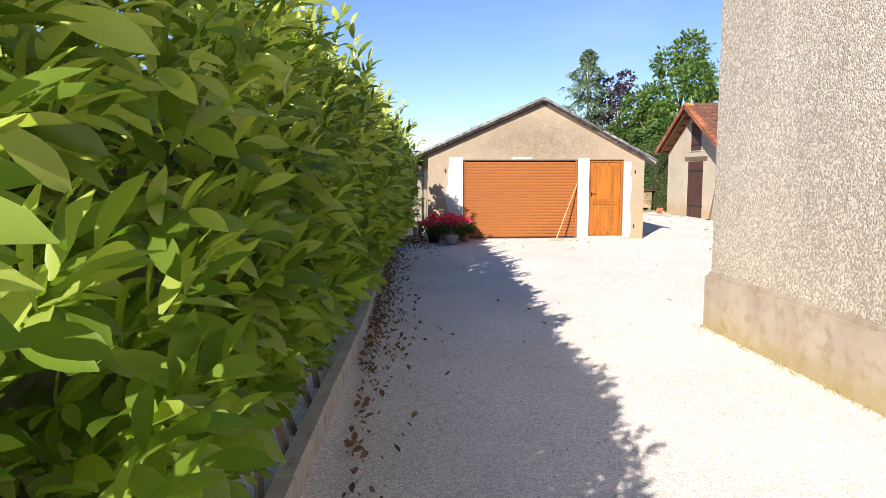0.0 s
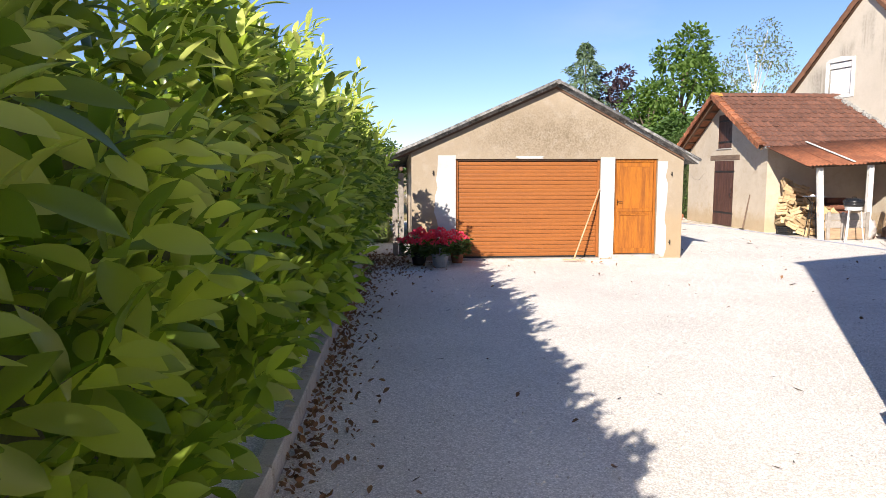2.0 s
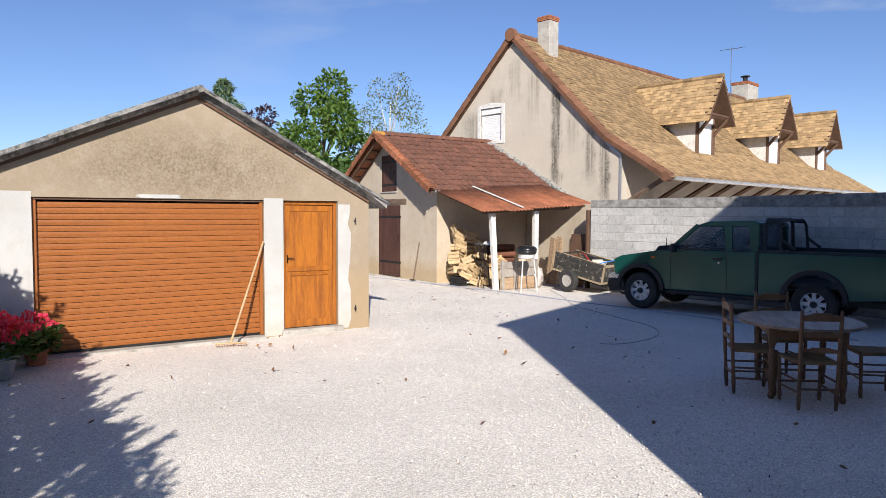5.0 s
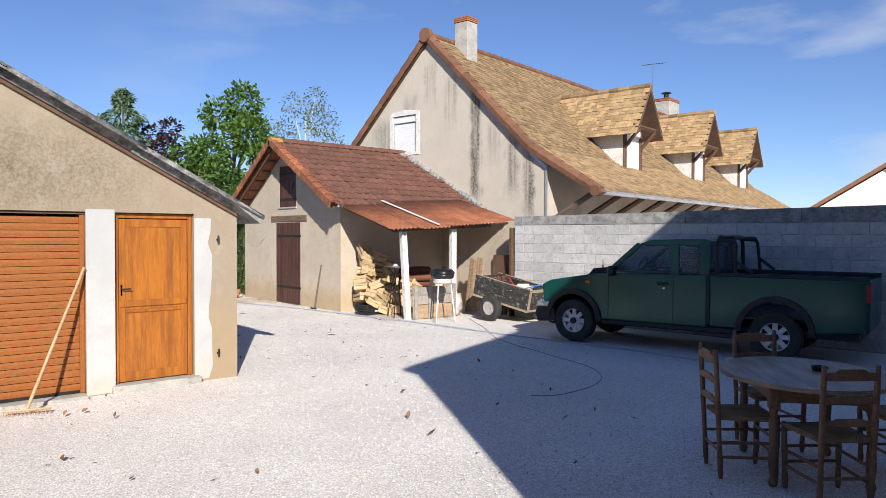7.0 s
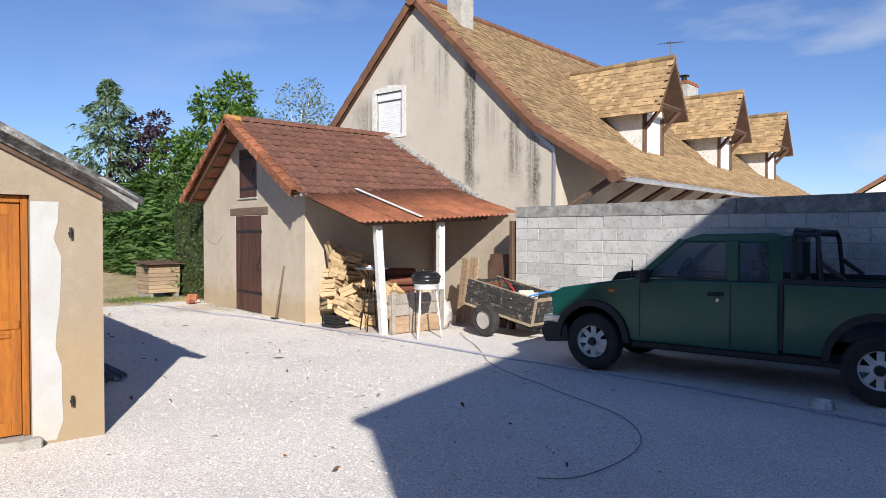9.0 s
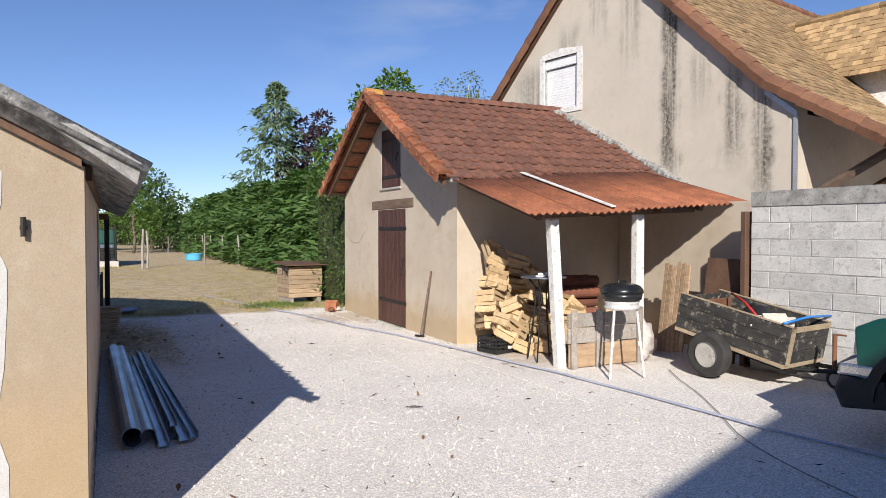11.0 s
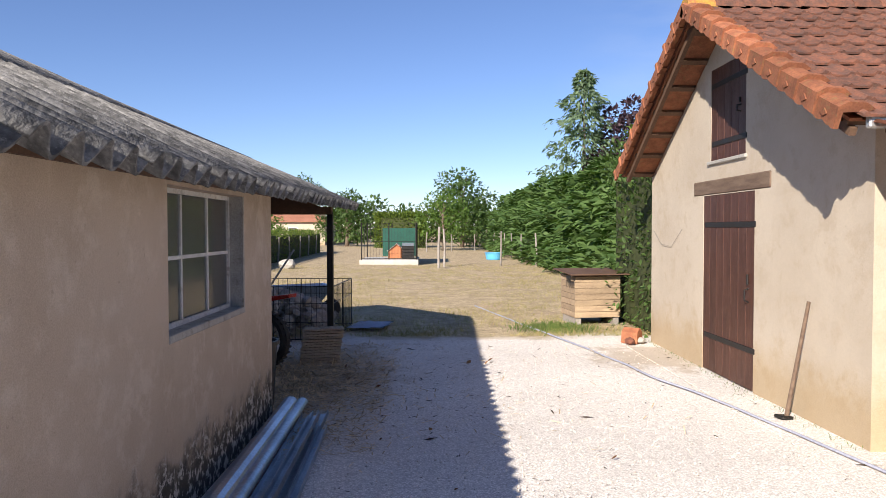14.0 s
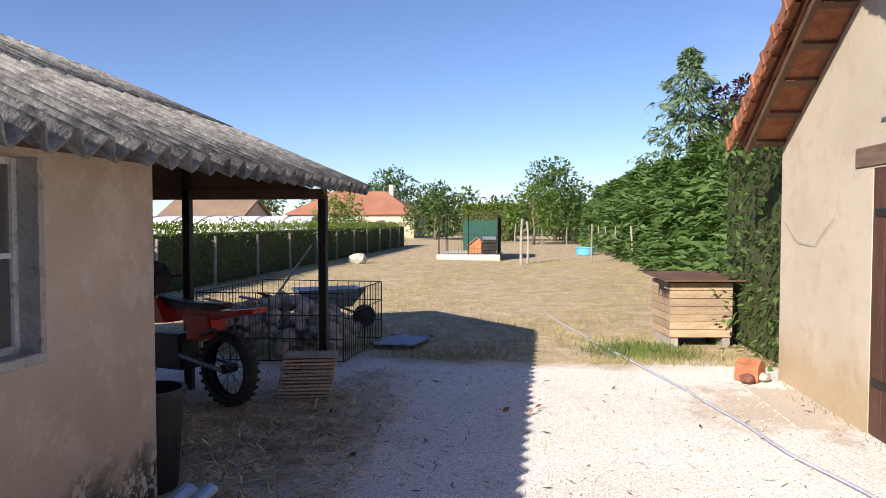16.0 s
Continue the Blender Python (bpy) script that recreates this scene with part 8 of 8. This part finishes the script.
def build_car_port_things():
    rng = random.Random(31)
    blk = bpy.data.materials["black_crate_plastic"]
    b = thing("rubbish_bin", "tall black plastic bin at the garage corner", "bin", pose(5.66, 21.98, 0))
    bm = bmnew()
    lathe(bm, [(0.16, 0), (0.2, 0.6), (0.22, 0.6), (0.22, 0.64), (0.195, 0.64), (0.15, 0.03), (0.0, 0.03)], 24)
    part("body", bm, blk, b, smooth=False)
    for y in (-0.25, 0.25):
        bm = bmnew()
        box(bm, (-0.05, y - 0.02, 0.52), (0.05, y + 0.02, 0.58), bevel=0.008)
        part("handle", bm, blk, b)
    # stack of grooved tiles
    clay = surf("dusty_buff_tile", (0.5, 0.41, 0.3), (0.4, 0.32, 0.23), 0.9, 4, 50, 0.3, spread=0.12)
    bm = bmnew()
    prof = [(-0.25 + 0.5 * k / 16, 0.018 + (0.008 if k % 2 else 0)) for k in range(17)]
    prism(bm, prof + [(0.25, 0), (-0.25, 0)], "y", -0.13, 0.13)
    me = mesh_of("stacked_tile", bm)
    me.materials.append(clay)
    for k in range(13):
        o = tagged(part("stacked_tile", me, None), "buff grooved tile in a low stack", "tile", "stack of grooved tiles")
        o.matrix_world = pose(5.9 + 0.012 * k * 0.5, 24.28 + rng.uniform(-0.01, 0.01), 0.001 + k * 0.034, 0, 0, 12 + rng.uniform(-4, 4))
    # wire pen full of stones
    pen = thing("wire_pen", "black wire dog pen panels set round rubble", "wire pen", pose(0, 0, 0))
    zt = 0.84
    corners = [(4.1, 25.75), (5.88, 25.8), (5.98, 27.5), (4.2, 27.6)]
    for (xa, ya), (xb, yb) in zip(corners, corners[1:] + corners[:1]):
        n = 22
        bm = bmnew()
        bent(bm, [(xa, ya, 0.04), (xb, yb, 0.04), (xb, yb, zt), (xa, ya, zt), (xa, ya, 0.04)], 0.008, 5)
        panel = part("wire_panel", bm, IRON, pen)
        for k in range(1, n):
            f = k / n
            x, y = xa + (xb - xa) * f, ya + (yb - ya) * f
            bm = bmnew()
            rod(bm, (x, y, 0.02), (x, y, zt), 0.0035 if k % 11 else 0.009, seg=4)
            part("wire", bm, IRON, panel)
        for z in (0.3, 0.58):
            bm = bmnew()
            rod(bm, (xa, ya, z), (xb, yb, z), 0.006, seg=4)
            part("wire", bm, IRON, panel)
    stone_m = surf("rubble_limestone", (0.46, 0.41, 0.36), (0.34, 0.3, 0.26), 0.92, 4, 60, 0.5, spread=0.2)
    shapes = []
    for k in range(6):
        bm = bmnew()
        bmesh.ops.create_icosphere(bm, subdivisions=1, radius=1.0)
        for v in bm.verts:
            v.co = v.co * (1 + 0.45 * noise.noise(v.co * 1.6 + Vector((k * 4, 0, 0))))
            v.co.z *= 0.7
        shapes.append(mesh_of("stone", bm))
        shapes[-1].materials.append(stone_m)
    heap = thing("rubble_heap", "heap of pale rubble stones inside the pen", "rubble")
    for k in range(260):
        x, y = rng.uniform(4.2, 5.75), rng.uniform(25.95, 27.3)
        h = 0.68 * max(0, 1 - ((x - 4.85) / 1.25) ** 2) * max(0, 1 - ((y - 26.5) / 0.95) ** 2)
        s = rng.uniform(0.045, 0.12)
        z = rng.uniform(0, 1) ** 0.5 * h
        part("stone", shapes[k % 6], None, heap, at=pose(x, y, z + s * 0.5, rng.uniform(-40, 40), rng.uniform(-40, 40), rng.uniform(0, 180)) @ Matrix.Scale(s, 4))
    for x, y, z, a, t in ((4.7, 26.7, 0.6, 20, 12), (5.2, 26.9, 0.5, -30, 20), (4.4, 26.2, 0.62, 60, 16)):
        bm = bmnew()
        box(bm, (-0.45, -0.06, 0), (0.45, 0.06, 0.025), bevel=0.004)
        o = tagged(part("old_plank", bm, GREY_WOOD), "old pale plank thrown on the rubble", "plank", "planks on the rubble")
        o.matrix_world = pose(x, y, z, 0, t, a)
    bm = bmnew()
    rod(bm, (4.5, 27.0, 0.5), (5.0, 27.4, 1.35), 0.016, seg=6)
    tagged(part("pole", bm, GREY_WOOD), "thin grey pole standing out of the rubble", "pole")
    # wheelbarrow
    w = thing("wheelbarrow", "grey builder's wheelbarrow behind the wire pen", "wheelbarrow", pose(4.95, 28.3, 0, 0, 0, 30))
    bm = bmnew()
    lo, hi = [(-0.3, -0.2), (0.35, -0.2), (0.35, 0.2), (-0.3, 0.2)], [(-0.5, -0.3), (0.55, -0.3), (0.55, 0.3), (-0.5, 0.3)]
    a = [bm.verts.new((x, y, 0.38)) for x, y in lo]
    c = [bm.verts.new((x, y, 0.66)) for x, y in hi]
    d = [bm.verts.new((x * 0.96, y * 0.95, 0.66)) for x, y in hi]
    e = [bm.verts.new((x * 0.96, y * 0.95, 0.4)) for x, y in lo]
    bm.faces.new(a[::-1])
    bm.faces.new(e)
    for k in range(4):
        n = (k + 1) % 4
        bm.faces.new((a[k], a[n], c[n], c[k]))
        bm.faces.new((c[k], c[n], d[n], d[k]))
        bm.faces.new((d[k], d[n], e[n], e[k]))
    part("tray", bm, GALV, w)
    bm = bmnew()
    lathe(bm, [(0.1, -0.045), (0.16, -0.045), (0.19, 0), (0.16, 0.045), (0.1, 0.045)], 20, pose(0.6, 0, 0.19, 90, 0, 0))
    part("wheel", bm, bpy.data.materials["dusty_tyre_rubber"], w)
    for y in (-0.22, 0.22):
        bm = bmnew()
        bent(bm, [(0.6, y * 0.3, 0.19), (0.2, y, 0.37), (-0.5, y, 0.45), (-1.0, y * 1.2, 0.6)], 0.018, 6)
        rod(bm, (-0.3, y, 0.42), (-0.4, y, 0.0), 0.016, seg=6)
        part("handle", bm, IRON, w)
    # pale blue sack on the grass
    bm = bmnew()
    n = 8
    grid = [[bm.verts.new((x * 0.09, y * 0.12, 0.03 + 0.035 * noise.noise((x * 0.7, y * 0.7, 1)) + 0.03)) for x in range(n)] for y in range(n)]
    for j in range(n - 1):
        for i in range(n - 1):
            bm.faces.new((grid[j][i], grid[j][i + 1], grid[j + 1][i + 1], grid[j + 1][i]))
    bmesh.ops.solidify(bm, geom=bm.faces[:], thickness=0.03)
    o = tagged(part("feed_sack", bm, surf("pale_blue_sack", (0.5, 0.56, 0.72), (0.62, 0.66, 0.76), 0.6, 4, 40, 0.1), smooth=True), "pale blue empty sack lying on the grass", "sack")
    o.matrix_world = pose(5.95, 26.9, 0.0, 0, 0, -10)


build_car_port_things()


# ---- lawn: kennel box, stakes, pen, tub ----
def build_kennel_box():
    k = thing("kennel_box", "rough plank kennel box with overhanging flat roof", "kennel", pose(9.93, 27.5, 0, 0, 0, 7))
    plank = surf("sun_bleached_plank", (0.42, 0.31, 0.2), (0.31, 0.225, 0.15), 0.88, 4, 40, 0.35, spread=0.16, stretch=(0.8, 4, 4))
    W, D, z0, z1 = 0.84, 0.8, 0.12, 0.86
    for j in range(7):
        a, b = z0 + (z1 - z0) * j / 7, z0 + (z1 - z0) * (j + 1) / 7
        for lo, hi in (((0, 0, a + 0.003), (W, 0.022, b - 0.003)), ((0, 0.023, a + 0.003), (0.022, D, b - 0.003)), ((W - 0.022, 0.023, a + 0.003), (W, D, b - 0.003))):
            bm = bmnew()
            box(bm, lo, hi, bevel=0.003)
            part("plank", bm, plank, k)
    bm = bmnew()
    box(bm, (0.022, D - 0.022, z0), (W - 0.022, D, z1))
    box(bm, (0.022, 0.022, z0), (W - 0.022, D - 0.022, z0 + 0.02))
    part("back_board", bm, DARK_WOOD, k)
    for x in (0.02, W - 0.12):
        bm = bmnew()
        box(bm, (x, 0.03, -0.02), (x + 0.1, D - 0.05, z0 - 0.002))
        part("bearer", bm, GREY_WOOD, k)
    bm = bmnew()
    box(bm, (-0.12, -0.14, 0.0), (W + 0.12, D + 0.1, 0.022), pose(0, 0, z1 + 0.03, 3, 0, 0), bevel=0.004)
    part("roof_board", bm, DARK_WOOD, k)
    bm = bmnew()
    for j in range(8):
        prism(bm, [(-0.12 + 0.03 * j, z1 + 0.02), (-0.09 + 0.03 * j, z1 + 0.02), (-0.105 + 0.03 * j, z1 - 0.1 - 0.12 * ((j * 37) % 5) / 5)], "x", -0.125, -0.12)
    part("torn_felt", bm, IRON, k, "torn black roofing felt")


build_kennel_box()


def build_pen_and_stakes():
    rng = random.Random(17)
    stake_m = GREY_WOOD
    places = [(7.83, 46.0, 1.8, 0.06), (8.1, 47.0, 1.7, 0.05), (10.75, 47.5, 1.6, 0.045), (12.32, 46.9, 1.5, 0.045), (12.2, 51.0, 1.45, 0.04), (12.28, 55.8, 1.45, 0.04), (12.3, 59.6, 1.45, 0.04), (12.4, 64.3, 1.4, 0.04), (12.5, 69.0, 1.4, 0.04), (7.3, 67.0, 1.5, 0.05), (9.2, 68, 1.3, 0.04), (11, 69, 1.3, 0.04), (5.0, 69, 1.3, 0.04)]
    for x, y, h, r in places:
        bm = bmnew()
        bent(bm, [(0, 0, -0.05), (rng.uniform(-0.03, 0.03), 0, h * 0.5), (rng.uniform(-0.06, 0.06), 0, h)], [r, r * 0.95, r * 0.85], 7)
        o = tagged(part("fence_stake", bm, stake_m), "rough grey wooden fence stake in the lawn", "fence stake", "stakes in the lawn")
        o.matrix_world = pose(x, y, 0)
    f = thing("wire_fence", "thin wire netting strung along the stakes", "fence")
    for (xa, ya), (xb, yb) in (((12.32, 46.9), (12.5, 69.0)), ((12.5, 69.0), (5.0, 69.0))):
        bm = bmnew()
        for z in (0.15, 0.4, 0.65, 0.9, 1.15):
            rod(bm, (xa, ya, z), (xb, yb, z), 0.006, seg=4)
        n = 60
        for k in range(n + 1):
            q = k / n
            rod(bm, (xa + (xb - xa) * q, ya + (yb - ya) * q, 0.1), (xa + (xb - xa) * q, ya + (yb - ya) * q, 1.15), 0.004, seg=3)
        part("netting", bm, IRON, f)
    # dog run on its slab
    green = surf("green_windbreak_cloth", (0.012, 0.07, 0.05), (0.02, 0.09, 0.065), 0.8, 3, 60, 0.2)
    k = thing("dog_run", "green-screened dog run on a pale concrete slab", "dog run", pose(4.1, 48.3, 0))
    bm = bmnew()
    box(bm, (0, 0, -0.05), (2.8, 3.4, 0.24), bevel=0.01)
    part("slab", bm, PATCH_WHITE, k)
    for x, y in ((0.1, 0.08), (1.4, 0.08), (2.7, 0.08), (0.1, 3.3), (1.4, 3.3), (2.7, 3.3), (2.7, 1.1), (2.7, 2.2)):
        bm = bmnew()
        rod(bm, (x, y, 0.2), (x, y, 2.0), 0.03, seg=6)
        part("post", bm, IRON, k)
    bm = bmnew()
    box(bm, (0.9, 3.2, 0.3), (2.7, 3.24, 1.75))
    part("screen", bm, green, k)
    bm = bmnew()
    box(bm, (2.66, 0.2, 0.3), (2.69, 3.2, 1.9))
    part("screen", bm, IRON, k, "black shade screen")
    bm = bmnew()
    for j in range(19):
        rod(bm, (0.1 + j * 0.144, 0.08, 0.25), (0.1 + j * 0.144, 0.08, 1.95), 0.006, seg=3)
    for z in (0.3, 1.1, 1.95):
        rod(bm, (0.1, 0.08, z), (2.7, 0.08, z), 0.012, seg=4)
    part("mesh_front", bm, IRON, k)
    h = thing("dog_house", "small orange wooden dog house with pitched roof", "dog house", pose(5.4, 49.4, 0.242))
    bm = bmnew()
    prism(bm, [(0, 0), (0.8, 0), (0.8, 0.4), (0.4, 0.72), (0, 0.4)], "y", 0, 0.9)
    part("walls", bm, surf("orange_board", (0.5, 0.2, 0.09), (0.42, 0.16, 0.07), 0.8, 4, 40, 0.2), h)
    for s in (-1, 1):
        bm = bmnew()
        box(bm, (0, -0.08, 0), (0.58, 0.98, 0.03), pose(0.4, 0, 0.74, 0, 38 if s > 0 else 142, 0))
        part("roof_slope", bm, GREY_WOOD, h)
    s = thing("storage_box", "dark slatted box inside the dog run", "box", pose(6.1, 49.0, 0.242))
    for j in range(5):
        bm = bmnew()
        box(bm, (0, 0, j * 0.16), (0.6, 0.5, j * 0.16 + 0.15), bevel=0.006)
        part("slat", bm, GALV if j == 4 else IRON, s)
    t = thing("paddling_tub", "round bright blue plastic tub on the lawn", "tub", pose(11.05, 54.0, 0))
    bm = bmnew()
    lathe(bm, [(0.42, 0), (0.48, 0.34), (0.51, 0.34), (0.51, 0.38), (0.44, 0.38), (0.4, 0.05), (0, 0.05)], 26)
    part("tub_wall", bm, surf("bright_blue_plastic", (0.12, 0.45, 0.72), (0.1, 0.4, 0.66), 0.4, 3, 40, 0.03), t)
    for j in range(12):
        bm = bmnew()
        rod(bm, (-0.22, 29.5 + j * 3.0, -0.05), (-0.2 + rng.uniform(-0.05, 0.05), 29.5 + j * 3.0, 1.3), 0.045, 0.04, 6)
        tagged(part("hedge_post", bm, GREY_WOOD), "grey post along the long hedge", "fence post", "posts along the hedge")
    bm = bmnew()
    bmesh.ops.create_icosphere(bm, subdivisions=2, radius=1.0)
    for v in bm.verts:
        v.co = Vector((v.co.x * 0.4, v.co.y * 0.3, v.co.z * 0.24)) * (1 + 0.25 * noise.noise(v.co * 1.5))
    o = tagged(part("boulder", bm, CEMENT), "grey boulder lying by the hedge", "boulder")
    o.matrix_world = pose(1.3, 45.3, 0.18)


build_pen_and_stakes()


# ---- neighbours' houses ----
def far_house(name, label, x, y, w, d, eave, ridge, wall_mat, roof_mat, turn=0, hip=0.0, windows=2):
    h = thing(name, label, "house", pose(x, y, -0.05, 0, 0, turn))
    bm = bmnew()
    box(bm, (-w / 2, -d / 2, 0), (w / 2, d / 2, eave))
    if not hip:
        prism(bm, [(-d / 2, eave), (d / 2, eave), (0, ridge - 0.1)], "x", -w / 2, w / 2)
    part("wall", bm, wall_mat, h)
    bm = bmnew()
    o = 0.35
    a = [bm.verts.new(p) for p in ((-w / 2 - o, -d / 2 - o, eave - 0.1), (w / 2 + o, -d / 2 - o, eave - 0.1), (w / 2 + o, d / 2 + o, eave - 0.1), (-w / 2 - o, d / 2 + o, eave - 0.1))]
    r = [bm.verts.new((-w / 2 - o + hip, 0, ridge)), bm.verts.new((w / 2 + o - hip, 0, ridge))]
    bm.faces.new((a[0], a[1], r[1], r[0]))
    bm.faces.new((a[2], a[3], r[0], r[1]))
    bm.faces.new((a[1], a[2], r[1]))
    bm.faces.new((a[3], a[0], r[0]))
    bm.faces.new(a[::-1])
    if not hip:
        bm.free()
        bm = bmnew()
        prism(bm, [(-d / 2 - o, eave - 0.15), (0, ridge - 0.02), (d / 2 + o, eave - 0.15), (d / 2 + o, eave + 0.05), (0, ridge + 0.2), (-d / 2 - o, eave + 0.05)], "x", -w / 2 - o, w / 2 + o)
    part("roof", bm, roof_mat, h)
    bm = bmnew()
    box(bm, (w / 4, -0.3, ridge - 0.6), (w / 4 + 0.5, 0.3, ridge + 0.7))
    part("chimney", bm, CEMENT, h)
    for k in range(windows):
        wx = -w / 2 + w * (k + 1) / (windows + 1)
        bm = bmnew()
        box(bm, (wx - 0.5, -d / 2 - 0.04, 0.9), (wx + 0.5, -d / 2 + 0.02, 2.0))
        wi = part("window", bm, PVC_WHITE, h)
        bm = bmnew()
        box(bm, (wx - 0.42, -d / 2 - 0.05, 0.98), (wx + 0.42, -d / 2 - 0.042, 1.92))
        part("pane", bm, GLASS, wi)


ROOF_ORANGE = surf("orange_tile_roof", (0.36, 0.16, 0.1), (0.3, 0.13, 0.08), 0.85, 0.6, 9, 0.3)
ROOF_BROWN = surf("brown_tile_roof", (0.2, 0.14, 0.1), (0.26, 0.18, 0.12), 0.9, 0.6, 9, 0.3)
far_house("neighbour_house", "bungalow with pale walls and orange hipped roof", -10.2, 93, 13.5, 8.5, 2.6, 5.1, SHED_RENDER, ROOF_ORANGE, 0, 4.2, 3)
far_house("neighbour_house", "low old house with brown tiled roof", -22.5, 84, 8.0, 7.0, 2.2, 3.9, SHED_RENDER, ROOF_BROWN, 0, 0.0, 2)
far_house("neighbour_house", "white gabled house with brown tiled roof", 47.8, 20.7, 12.0, 6.4, 3.3, 5.45, WHITE_PAINT, TILE_RIDGE, 17, 0.0, 2)


def build_greenhouse():
    g = thing("poly_tunnel", "long white polythene growing tunnel past the hedge", "greenhouse", pose(-17.5, 58, 0))
    film = surf("white_polythene", (0.72, 0.73, 0.74), (0.6, 0.62, 0.63), 0.5, 0.7, 8, 0.1)
    bm = bmnew()
    n = 12
    prism(bm, [(3.0 * math.cos(math.pi * k / n) + 3.0, 2.05 * math.sin(math.pi * k / n) ** 0.7) for k in range(n + 1)], "x", 0, 12.5)
    part("film_cover", bm, film, g)
    for k in range(8):
        bm = bmnew()
        bent(bm, [(k * 1.78, 3.02 * math.cos(math.pi * q / n) + 3.0, 2.07 * math.sin(math.pi * q / n) ** 0.7) for q in range(n + 1)], 0.03, 5)
        part("hoop", bm, GALV, g)


build_greenhouse()


def build_passage_gate():
    g = thing("wooden_post", "old grey post and boards in the garage passage", "fence post", pose(0.02, 15.9, 0))
    for x, h in ((0.0, 1.75), (-0.13, 1.3)):
        bm = bmnew()
        box(bm, (x - 0.055, -0.02, -0.02), (x + 0.055, 0.02, h), bevel=0.005)
        part("board", bm, GREY_WOOD, g)


build_passage_gate()
